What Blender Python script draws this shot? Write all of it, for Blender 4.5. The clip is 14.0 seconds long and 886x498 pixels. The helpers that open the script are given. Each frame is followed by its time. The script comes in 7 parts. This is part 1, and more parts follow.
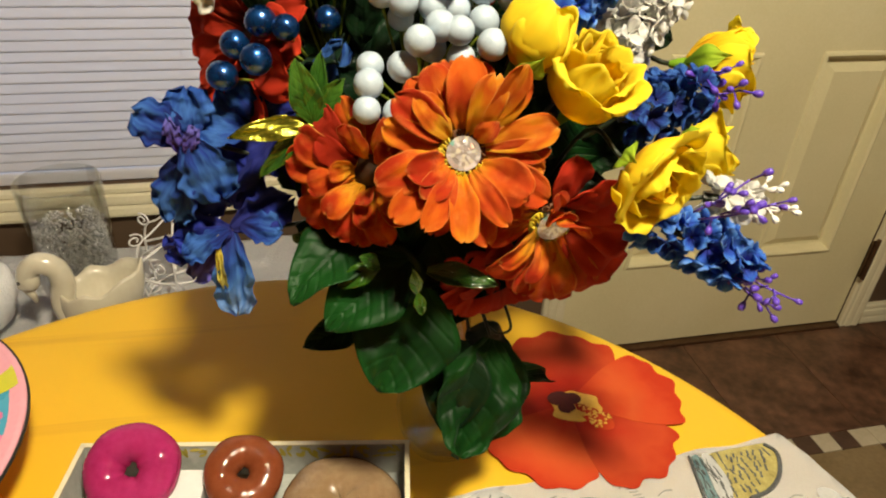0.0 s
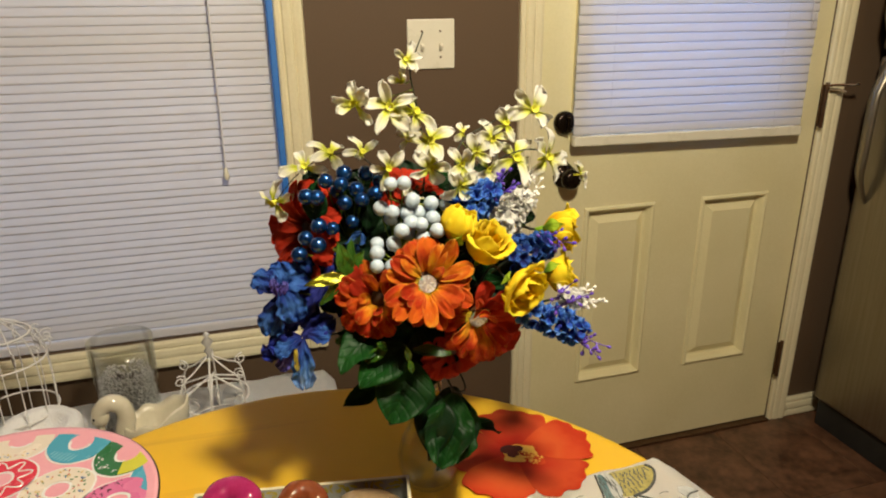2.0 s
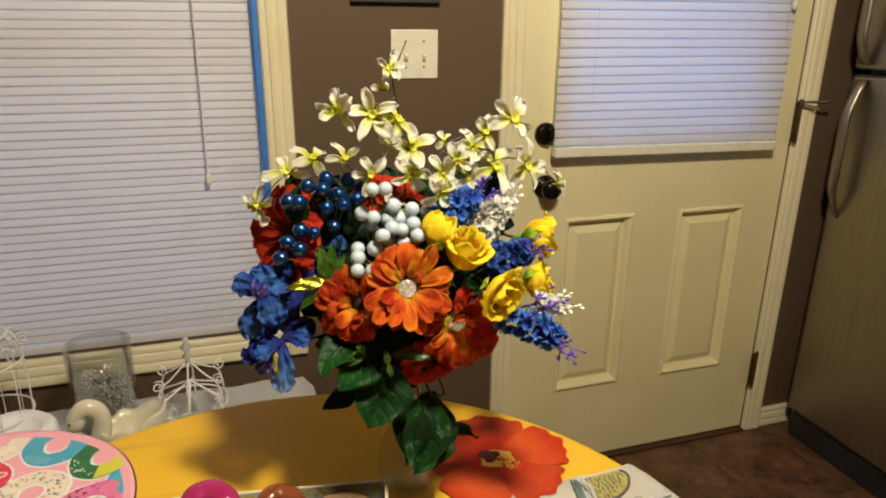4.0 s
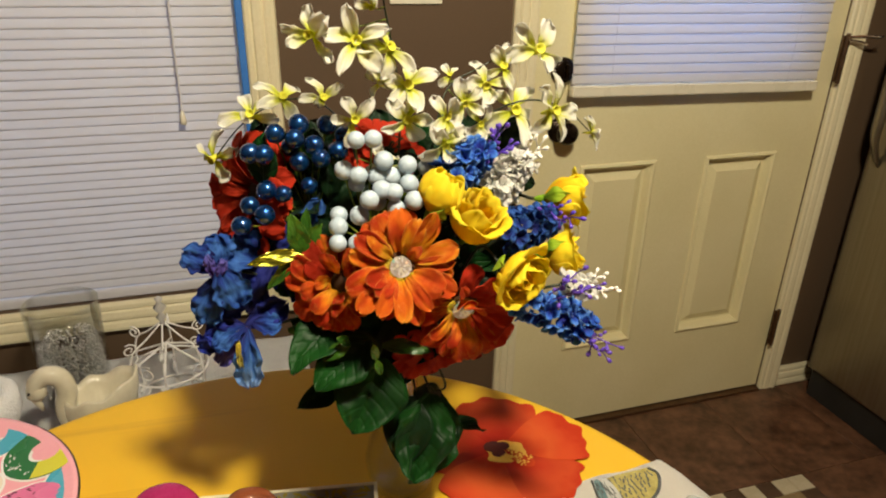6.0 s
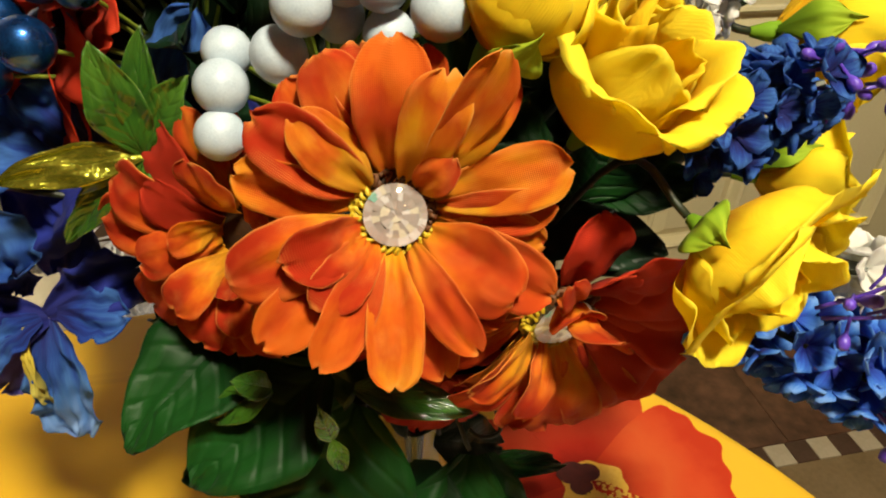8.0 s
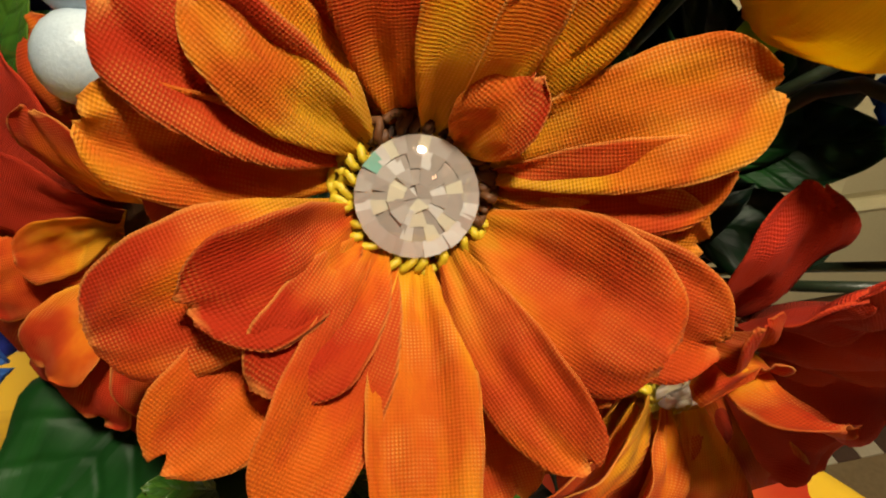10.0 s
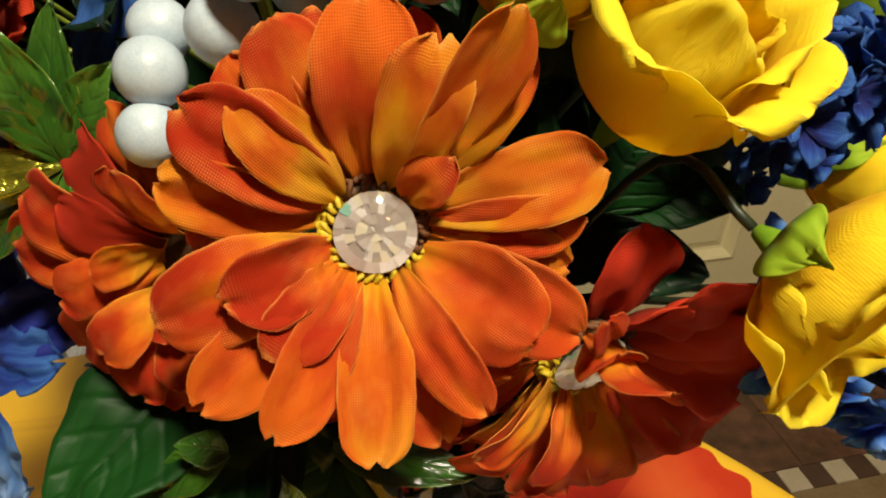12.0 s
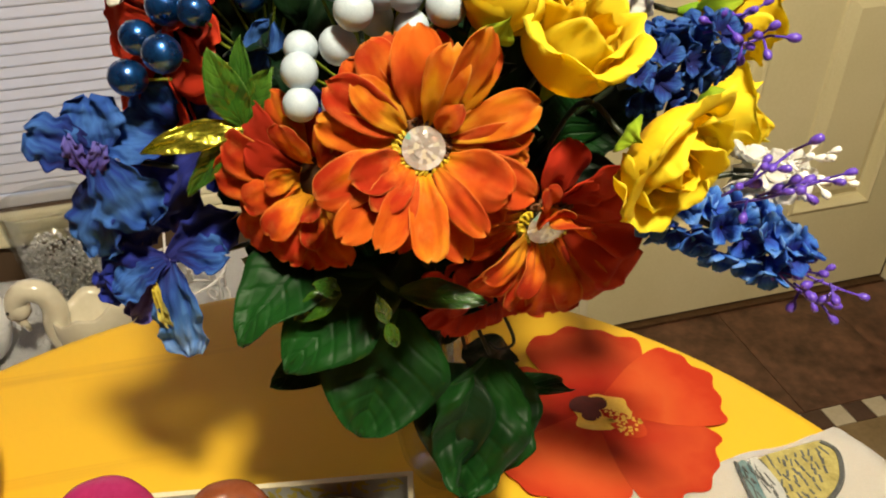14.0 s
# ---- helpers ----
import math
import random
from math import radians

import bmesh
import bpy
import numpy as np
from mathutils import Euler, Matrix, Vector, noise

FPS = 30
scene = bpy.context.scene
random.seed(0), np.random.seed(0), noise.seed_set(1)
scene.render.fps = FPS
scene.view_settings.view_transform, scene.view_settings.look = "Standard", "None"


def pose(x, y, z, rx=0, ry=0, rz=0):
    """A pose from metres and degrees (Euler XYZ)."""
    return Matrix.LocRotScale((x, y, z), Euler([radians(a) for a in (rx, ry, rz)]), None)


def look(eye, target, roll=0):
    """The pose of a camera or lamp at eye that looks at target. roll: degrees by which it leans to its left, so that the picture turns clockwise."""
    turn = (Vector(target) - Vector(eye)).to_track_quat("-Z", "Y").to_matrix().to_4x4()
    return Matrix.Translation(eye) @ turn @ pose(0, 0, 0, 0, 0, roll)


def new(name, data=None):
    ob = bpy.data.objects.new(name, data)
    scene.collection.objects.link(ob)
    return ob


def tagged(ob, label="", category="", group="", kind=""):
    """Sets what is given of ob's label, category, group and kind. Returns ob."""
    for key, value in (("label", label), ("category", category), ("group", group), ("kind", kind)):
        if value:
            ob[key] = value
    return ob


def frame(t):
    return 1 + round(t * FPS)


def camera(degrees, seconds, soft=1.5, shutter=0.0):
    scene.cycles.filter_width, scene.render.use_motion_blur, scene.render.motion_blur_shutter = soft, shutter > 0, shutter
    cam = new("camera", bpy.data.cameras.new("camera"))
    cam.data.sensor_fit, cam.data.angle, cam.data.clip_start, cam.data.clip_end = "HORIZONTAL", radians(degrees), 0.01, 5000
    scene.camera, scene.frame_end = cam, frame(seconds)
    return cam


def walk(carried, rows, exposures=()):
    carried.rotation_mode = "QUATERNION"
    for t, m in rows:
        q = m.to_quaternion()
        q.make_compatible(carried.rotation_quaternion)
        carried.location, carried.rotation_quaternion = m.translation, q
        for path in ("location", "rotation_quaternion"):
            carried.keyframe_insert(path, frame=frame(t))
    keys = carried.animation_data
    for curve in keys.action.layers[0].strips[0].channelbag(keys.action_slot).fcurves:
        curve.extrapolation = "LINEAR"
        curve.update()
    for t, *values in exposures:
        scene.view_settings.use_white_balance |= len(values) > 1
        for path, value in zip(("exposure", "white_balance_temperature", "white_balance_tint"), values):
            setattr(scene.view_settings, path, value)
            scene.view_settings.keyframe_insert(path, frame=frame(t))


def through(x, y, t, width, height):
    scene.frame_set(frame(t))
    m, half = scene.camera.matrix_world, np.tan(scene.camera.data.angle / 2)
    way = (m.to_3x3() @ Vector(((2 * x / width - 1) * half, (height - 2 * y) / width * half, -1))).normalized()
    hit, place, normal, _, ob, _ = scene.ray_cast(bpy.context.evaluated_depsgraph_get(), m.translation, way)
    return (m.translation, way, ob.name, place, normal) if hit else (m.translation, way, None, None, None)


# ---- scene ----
cam = camera(67.0, 14.0, soft=2.0)
PATH = [
    (0, (0.02, -0.009, 1.241), (0.414, 1.631, 0.166), 2.9),
    (0.5, (0.009, -0.099, 1.3), (0.412, 1.608, 0.339), 1.4),
    (1, (-0.036, -0.207, 1.338), (0.396, 1.548, 0.48), 2.3),
    (1.5, (-0.053, -0.3, 1.364), (0.401, 1.51, 0.642), -0.1),
    (2, (-0.061, -0.336, 1.369), (0.455, 1.476, 0.697), -0.7),
    (2.5, (-0.061, -0.346, 1.368), (0.552, 1.435, 0.695), 0.6),
    (3, (-0.069, -0.352, 1.374), (0.511, 1.455, 0.743), 0.9),
    (3.2, (-0.066, -0.352, 1.37), (0.504, 1.456, 0.734), 0.2),
    (5.3, (-0.059, -0.31, 1.366), (0.527, 1.465, 0.656), 2.0),
    (5.5, (-0.051, -0.283, 1.357), (0.547, 1.477, 0.618), 2.0),
    (6, (-0.015, -0.196, 1.341), (0.53, 1.548, 0.527), 1.1),
    (6.5, (0.028, -0.09, 1.321), (0.536, 1.616, 0.411), 0.9),
    (7, (0.051, 0.008, 1.281), (0.478, 1.683, 0.275), -0.1),
    (7.5, (0.076, 0.089, 1.235), (0.46, 1.736, 0.167), -0.5),
    (8, (0.085, 0.153, 1.197), (0.442, 1.731, 0.022), 1.5),
    (8.2, (0.087, 0.172, 1.184), (0.397, 1.749, -0.006), 0.7),
    (10.3, (0.093, 0.235, 1.141), (0.443, 1.799, -0.055), -0.2),
    (10.5, (0.093, 0.236, 1.14), (0.452, 1.79, -0.066), 0.1),
    (11, (0.094, 0.236, 1.14), (0.472, 1.801, -0.047), 0.9),
    (11.5, (0.096, 0.226, 1.145), (0.492, 1.788, -0.04), 0.9),
    (12, (0.094, 0.19, 1.171), (0.465, 1.802, 0.047), 0.7),
    (12.5, (0.086, 0.14, 1.194), (0.458, 1.742, 0.055), -0.3),
    (13, (0.069, 0.095, 1.211), (0.434, 1.726, 0.113), -0.8),
    (13.5, (0.053, 0.052, 1.223), (0.412, 1.674, 0.11), -1.3),
    (14, (0.063, 0.056, 1.216), (0.376, 1.678, 0.088), -3.3),
]
EXPOSURES = [(0, 0.23), (0.5, 0.23), (1.5, 0.05), (5.5, 0.02), (6.5, 0.13), (7.5, 0.20), (8, 0.15), (10.4, -0.12), (11.5, -0.08), (12.5, 0.11), (13.5, 0.26), (14, 0.30)]
walk(cam, [(t, look(eye, target, roll)) for t, eye, target, roll in PATH], EXPOSURES)

# ---- world and lamps ----
world = bpy.data.worlds.new("world")
scene.world = world
world.use_nodes = True
wn = world.node_tree.nodes
sky = wn.new("ShaderNodeTexSky")
sky.sky_type, sky.sun_disc, sky.sun_elevation, sky.sun_rotation = "NISHITA", False, radians(12), radians(200)
world.node_tree.links.new(sky.outputs[0], wn["Background"].inputs[0])
wn["Background"].inputs[1].default_value = 0.05


def lamp(name, kind, energy, colour, m, **more):
    data = bpy.data.lights.new(name, kind)
    data.energy, data.color = energy, colour
    if kind == "POINT":
        data.shadow_soft_size = more["radius"]
    else:
        data.shape, data.size, data.size_y = "RECTANGLE", more["size"], more["size_y"]
    ob = new(name, data)
    ob.matrix_basis = m
    return ob


WARM = (1.0, 0.89, 0.66)
# added fill lamp, tinted to redden the table's shadow
AMBER_FILL = (1.0, 0.46, 0.24)
LAMPS = ((0.28, -0.17, 2.16, 115, WARM), (0.70, -1.30, 2.16, 5, AMBER_FILL))
for lx, ly, lz, watts, tint in LAMPS:
    lamp("bulb_and_fill", "POINT", watts, tint, pose(lx, ly, lz), radius=0.085)
lamp("window_daylight", "AREA", 8, (0.62, 0.74, 1.0), pose(-0.64, 1.41, 1.31, -90, 0, 0), size=1.2, size_y=1.3)
lamp("door_daylight", "AREA", 5.5, (0.26, 0.46, 1.0), pose(1.10, 1.36, 1.50, -90, 0, 0), size=0.60, size_y=0.86)

# ---- materials ----
MATS = {}


def nodes_of(name):
    m = bpy.data.materials.new(name)
    m.use_nodes = True
    MATS[name] = m
    return m, m.node_tree.nodes, m.node_tree.links, m.node_tree.nodes["Principled BSDF"]


def rgb(c):
    return (c[0], c[1], c[2], 1.0)


def surface(name, c1, c2, rough=0.6, scale=8.0, fine=120.0, bump=0.15, metal=0.0, coat=0.0, rough_var=0.15, stretch=(1, 1, 1), sheen=0.0, depth=0.002):
    """Two-scale mottled surface: broad stains between c1 and c2, fine grain in colour, gloss and relief."""
    m, n, l, b = nodes_of(name)
    tc, mp = n.new("ShaderNodeTexCoord"), n.new("ShaderNodeMapping")
    mp.inputs["Scale"].default_value = stretch
    l.new(tc.outputs["Object"], mp.inputs[0])
    big, small = n.new("ShaderNodeTexNoise"), n.new("ShaderNodeTexNoise")
    big.inputs["Scale"].default_value, big.inputs["Detail"].default_value = scale, 4
    small.inputs["Scale"].default_value, small.inputs["Detail"].default_value = fine, 3
    for t in (big, small):
        l.new(mp.outputs[0], t.inputs["Vector"])
    mixf = n.new("ShaderNodeMath")
    mixf.operation = "MULTIPLY_ADD"
    l.new(small.outputs[0], mixf.inputs[0])
    mixf.inputs[1].default_value = 0.5
    half = n.new("ShaderNodeMath")
    half.operation = "MULTIPLY"
    l.new(big.outputs[0], half.inputs[0])
    half.inputs[1].default_value = 0.75
    l.new(half.outputs[0], mixf.inputs[2])
    ramp = n.new("ShaderNodeValToRGB")
    ramp.color_ramp.elements[0].position, ramp.color_ramp.elements[0].color = 0.35, rgb(c1)
    ramp.color_ramp.elements[1].position, ramp.color_ramp.elements[1].color = 0.85, rgb(c2)
    l.new(mixf.outputs[0], ramp.inputs[0])
    l.new(ramp.outputs[0], b.inputs["Base Color"])
    rr = n.new("ShaderNodeMapRange")
    rr.inputs["To Min"].default_value, rr.inputs["To Max"].default_value = max(0.02, rough - rough_var), min(1.0, rough + rough_var)
    l.new(big.outputs[0], rr.inputs[0])
    l.new(rr.outputs[0], b.inputs["Roughness"])
    b.inputs["Metallic"].default_value = metal
    b.inputs["Coat Weight"].default_value = coat
    b.inputs["Sheen Weight"].default_value = sheen
    if bump:
        bp = n.new("ShaderNodeBump")
        bp.inputs["Strength"].default_value, bp.inputs["Distance"].default_value = bump, depth
        l.new(small.outputs[0], bp.inputs["Height"])
        l.new(bp.outputs[0], b.inputs["Normal"])
    return m


def fabric(name, stops, edge=None, rough=0.75, weave=780.0, vein=0.0, through=0.15, vary=0.25, gloss=0.25, bump=0.25, grain=0.0, streaks=9.0, swing=0.7, run=1.6):
    """Printed cloth petal or leaf: colours run from base to tip (v), with streaks along the length, woven relief and light coming through."""
    m, n, l, b = nodes_of(name)
    uv, sep = n.new("ShaderNodeTexCoord"), n.new("ShaderNodeSeparateXYZ")
    l.new(uv.outputs["UV"], sep.inputs[0])
    info = n.new("ShaderNodeObjectInfo")
    # streaks along the length
    mp = n.new("ShaderNodeMapping")
    mp.inputs["Scale"].default_value = (streaks, run, 1)
    l.new(uv.outputs["UV"], mp.inputs[0])
    off = n.new("ShaderNodeCombineXYZ")
    seed = n.new("ShaderNodeMath")
    seed.operation = "MULTIPLY"
    seed.inputs[1].default_value = 37.0
    l.new(info.outputs["Random"], seed.inputs[0])
    l.new(seed.outputs[0], off.inputs[2])
    add = n.new("ShaderNodeVectorMath")
    l.new(mp.outputs[0], add.inputs[0])
    l.new(off.outputs[0], add.inputs[1])
    streak = n.new("ShaderNodeTexNoise")
    streak.inputs["Scale"].default_value, streak.inputs["Detail"].default_value = 1.0, 4
    l.new(add.outputs[0], streak.inputs["Vector"])
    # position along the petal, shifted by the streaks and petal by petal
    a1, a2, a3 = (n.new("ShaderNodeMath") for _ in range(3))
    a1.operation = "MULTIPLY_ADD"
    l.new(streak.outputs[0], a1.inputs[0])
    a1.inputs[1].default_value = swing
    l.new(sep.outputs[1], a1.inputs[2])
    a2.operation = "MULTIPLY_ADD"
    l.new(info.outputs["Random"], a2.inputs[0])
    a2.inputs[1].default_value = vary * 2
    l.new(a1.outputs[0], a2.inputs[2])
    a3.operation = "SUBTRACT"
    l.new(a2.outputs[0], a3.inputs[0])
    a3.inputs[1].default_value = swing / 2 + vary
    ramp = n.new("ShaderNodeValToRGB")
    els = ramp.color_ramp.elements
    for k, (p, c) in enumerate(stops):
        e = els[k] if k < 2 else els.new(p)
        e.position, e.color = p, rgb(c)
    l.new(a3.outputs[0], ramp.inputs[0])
    colour = ramp.outputs[0]
    if edge:
        # thin frayed rim in the cloth's lighter colour
        au = n.new("ShaderNodeMath")
        au.operation = "SUBTRACT"
        l.new(sep.outputs[0], au.inputs[0])
        au.inputs[1].default_value = 0.5
        ab = n.new("ShaderNodeMath")
        ab.operation = "ABSOLUTE"
        l.new(au.outputs[0], ab.inputs[0])
        hi = n.new("ShaderNodeMapRange")
        hi.inputs["From Min"].default_value, hi.inputs["From Max"].default_value = 0.468, 0.5
        l.new(ab.outputs[0], hi.inputs[0])
        hv = n.new("ShaderNodeMapRange")
        hv.inputs["From Min"].default_value, hv.inputs["From Max"].default_value = 0.965, 1.0
        l.new(sep.outputs[1], hv.inputs[0])
        mx = n.new("ShaderNodeMath")
        mx.operation = "MAXIMUM"
        l.new(hi.outputs[0], mx.inputs[0])
        l.new(hv.outputs[0], mx.inputs[1])
        half = n.new("ShaderNodeMath")
        half.operation = "MULTIPLY"
        fray = n.new("ShaderNodeMapRange")
        fray.inputs["From Min"].default_value, fray.inputs["From Max"].default_value, fray.inputs["To Max"].default_value = 0.40, 0.62, 0.72
        l.new(streak.outputs[0], fray.inputs[0])
        l.new(fray.outputs[0], half.inputs[1])
        l.new(mx.outputs[0], half.inputs[0])
        em = n.new("ShaderNodeMix")
        em.data_type = "RGBA"
        l.new(half.outputs[0], em.inputs["Factor"])
        l.new(colour, em.inputs[6])
        em.inputs[7].default_value = rgb(edge)
        colour = em.outputs[2]
    if grain:
        # threads: dyed cloth with paler crossings
        waves_ = []
        for direction in ("X", "Y"):
            w = n.new("ShaderNodeTexWave")
            w.bands_direction = direction
            w.inputs["Scale"].default_value, w.inputs["Distortion"].default_value, w.inputs["Detail Scale"].default_value = weave, 2.2, 0.15
            l.new(uv.outputs["Object"], w.inputs["Vector"])
            waves_.append(w)
        cross = n.new("ShaderNodeMath")
        cross.operation = "MULTIPLY"
        l.new(waves_[0].outputs[1], cross.inputs[0])
        l.new(waves_[1].outputs[1], cross.inputs[1])
        worn = n.new("ShaderNodeTexNoise")
        worn.inputs["Scale"].default_value = 85.0
        l.new(uv.outputs["Object"], worn.inputs["Vector"])
        amount = n.new("ShaderNodeMapRange")
        amount.inputs["From Min"].default_value, amount.inputs["From Max"].default_value, amount.inputs["To Max"].default_value = 0.47, 0.62, grain
        l.new(worn.outputs[0], amount.inputs[0])
        fac = n.new("ShaderNodeMath")
        fac.operation = "MULTIPLY"
        l.new(cross.outputs[0], fac.inputs[0])
        l.new(amount.outputs[0], fac.inputs[1])
        gmix = n.new("ShaderNodeMix")
        gmix.data_type = "RGBA"
        l.new(fac.outputs[0], gmix.inputs["Factor"])
        l.new(colour, gmix.inputs[6])
        gmix.inputs[7].default_value = rgb(edge or (0.9, 0.8, 0.5))
        colour = gmix.outputs[2]
    l.new(colour, b.inputs["Base Color"])
    b.inputs["Roughness"].default_value = rough
    b.inputs["Specular IOR Level"].default_value = gloss
    b.inputs["Sheen Weight"].default_value = 0.02
    # relief: weave, streak folds, veins
    height = n.new("ShaderNodeMath")
    height.operation = "MULTIPLY"
    height.inputs[1].default_value = 0.6
    l.new(streak.outputs[0], height.inputs[0])
    last = height
    if weave:
        for direction in ("X", "Y"):
            w = n.new("ShaderNodeTexWave")
            w.bands_direction = direction
            w.inputs["Scale"].default_value, w.inputs["Distortion"].default_value, w.inputs["Detail Scale"].default_value = weave, 2.2, 0.15
            l.new(uv.outputs["Object"], w.inputs["Vector"])
            s = n.new("ShaderNodeMath")
            s.operation = "MULTIPLY_ADD"
            l.new(w.outputs[1], s.inputs[0])
            s.inputs[1].default_value = 0.35
            l.new(last.outputs[0], s.inputs[2])
            last = s
    if vein:
        # side veins slanting out from the midrib
        au = n.new("ShaderNodeMath")
        au.operation = "SUBTRACT"
        l.new(sep.outputs[0], au.inputs[0])
        au.inputs[1].default_value = 0.5
        ab = n.new("ShaderNodeMath")
        ab.operation = "ABSOLUTE"
        l.new(au.outputs[0], ab.inputs[0])
        sl = n.new("ShaderNodeMath")
        sl.operation = "MULTIPLY_ADD"
        l.new(ab.outputs[0], sl.inputs[0])
        sl.inputs[1].default_value = -0.55
        l.new(sep.outputs[1], sl.inputs[2])
        cv = n.new("ShaderNodeCombineXYZ")
        l.new(sl.outputs[0], cv.inputs[0])
        w = n.new("ShaderNodeTexWave")
        w.inputs["Scale"].default_value, w.inputs["Distortion"].default_value = 1.9, 0.8
        l.new(cv.outputs[0], w.inputs["Vector"])
        thin = n.new("ShaderNodeMath")
        thin.operation, thin.inputs[1].default_value = "POWER", 5.0
        l.new(w.outputs[1], thin.inputs[0])
        w = thin
        s = n.new("ShaderNodeMath")
        s.operation = "MULTIPLY_ADD"
        l.new(w.outputs[0], s.inputs[0])
        s.inputs[1].default_value = -vein
        l.new(last.outputs[0], s.inputs[2])
        rib = n.new("ShaderNodeMapRange")
        rib.inputs["From Min"].default_value, rib.inputs["From Max"].default_value = 0.0, 0.05
        rib.inputs["To Min"].default_value, rib.inputs["To Max"].default_value = -vein, 0.0
        l.new(ab.outputs[0], rib.inputs[0])
        s2 = n.new("ShaderNodeMath")
        l.new(s.outputs[0], s2.inputs[0])
        l.new(rib.outputs[0], s2.inputs[1])
        last = s2
    bp = n.new("ShaderNodeBump")
    bp.inputs["Strength"].default_value, bp.inputs["Distance"].default_value = bump, 0.0006 if not vein else 0.0014
    l.new(last.outputs[0], bp.inputs["Height"])
    l.new(bp.outputs[0], b.inputs["Normal"])
    if through:
        tr, mixer = n.new("ShaderNodeBsdfTranslucent"), n.new("ShaderNodeMixShader")
        l.new(colour, tr.inputs[0])
        mixer.inputs[0].default_value = through
        l.new(b.outputs[0], mixer.inputs[1])
        l.new(tr.outputs[0], mixer.inputs[2])
        l.new(mixer.outputs[0], n["Material Output"].inputs[0])
    return m


def thin_glass(name, colour, gloss_more=0.0):
    """Glass too thin to bend what is behind it."""
    m, n, l, b = nodes_of(name)
    n.remove(b)
    clear, gloss, mixer, facing_ = n.new("ShaderNodeBsdfTransparent"), n.new("ShaderNodeBsdfGlossy"), n.new("ShaderNodeMixShader"), n.new("ShaderNodeLayerWeight")
    clear.inputs[0].default_value, gloss.inputs["Roughness"].default_value = rgb(colour), 0.03
    power, share = n.new("ShaderNodeMath"), n.new("ShaderNodeMath")
    power.operation, share.operation = "POWER", "MULTIPLY_ADD"
    l.new(facing_.outputs["Facing"], power.inputs[0])
    power.inputs[1].default_value, share.inputs[1].default_value, share.inputs[2].default_value = 3.5, 0.55, 0.035 + gloss_more
    l.new(power.outputs[0], share.inputs[0])
    l.new(share.outputs[0], mixer.inputs[0])
    l.new(clear.outputs[0], mixer.inputs[1])
    l.new(gloss.outputs[0], mixer.inputs[2])
    l.new(mixer.outputs[0], n["Material Output"].inputs[0])
    return m


def crystal(name):
    """Foil mirrors under a rhinestone: silver tones, with white, warm and green glints painted into the colours."""
    m, n, l, b = nodes_of(name)
    geo, tone = n.new("ShaderNodeNewGeometry"), n.new("ShaderNodeValToRGB")
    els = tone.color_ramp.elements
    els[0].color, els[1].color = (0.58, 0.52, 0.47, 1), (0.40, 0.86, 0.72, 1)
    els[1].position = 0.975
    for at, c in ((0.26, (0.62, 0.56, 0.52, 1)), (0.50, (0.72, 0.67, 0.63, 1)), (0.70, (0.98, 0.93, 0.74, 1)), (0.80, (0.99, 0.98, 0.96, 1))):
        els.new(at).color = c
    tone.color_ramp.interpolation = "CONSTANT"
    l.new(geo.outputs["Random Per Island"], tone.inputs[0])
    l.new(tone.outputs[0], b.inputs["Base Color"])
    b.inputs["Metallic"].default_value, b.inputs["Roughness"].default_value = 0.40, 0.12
    return m


def streaked(name, c1, c2, dark):
    """Printed vinyl with sparse wood-grain lines that run along x."""
    m, n, l, b = nodes_of(name)
    tc, turn_, far, near_ = n.new("ShaderNodeTexCoord"), n.new("ShaderNodeMapping"), n.new("ShaderNodeTexNoise"), n.new("ShaderNodeTexNoise")
    turn_.inputs["Rotation"].default_value, turn_.inputs["Scale"].default_value = (0, 0, radians(-6)), (1.6, 26, 1)
    l.new(tc.outputs["Object"], turn_.inputs[0])
    l.new(turn_.outputs[0], near_.inputs["Vector"])
    near_.inputs["Scale"].default_value, near_.inputs["Detail"].default_value, near_.inputs["Distortion"].default_value = 1.0, 5, 0.6
    l.new(tc.outputs["Object"], far.inputs["Vector"])
    far.inputs["Scale"].default_value, far.inputs["Detail"].default_value = 5.0, 5
    base, lines, mixed = n.new("ShaderNodeMix"), n.new("ShaderNodeMapRange"), n.new("ShaderNodeMix")
    base.data_type = mixed.data_type = "RGBA"
    base.inputs[6].default_value, base.inputs[7].default_value = rgb(c1), rgb(c2)
    l.new(far.outputs[0], base.inputs["Factor"])
    lines.inputs["From Min"].default_value, lines.inputs["From Max"].default_value = 0.60, 0.80
    lines.inputs["To Max"].default_value = 0.6
    l.new(near_.outputs[0], lines.inputs[0])
    l.new(lines.outputs[0], mixed.inputs["Factor"])
    l.new(base.outputs[2], mixed.inputs[6])
    mixed.inputs[7].default_value = rgb(dark)
    l.new(mixed.outputs[2], b.inputs["Base Color"])
    b.inputs["Roughness"].default_value, b.inputs["Specular IOR Level"].default_value = 0.5, 0.35
    bp = n.new("ShaderNodeBump")
    bp.inputs["Strength"].default_value, bp.inputs["Distance"].default_value = 0.08, 0.0008
    l.new(near_.outputs[0], bp.inputs["Height"])
    l.new(bp.outputs[0], b.inputs["Normal"])
    return m


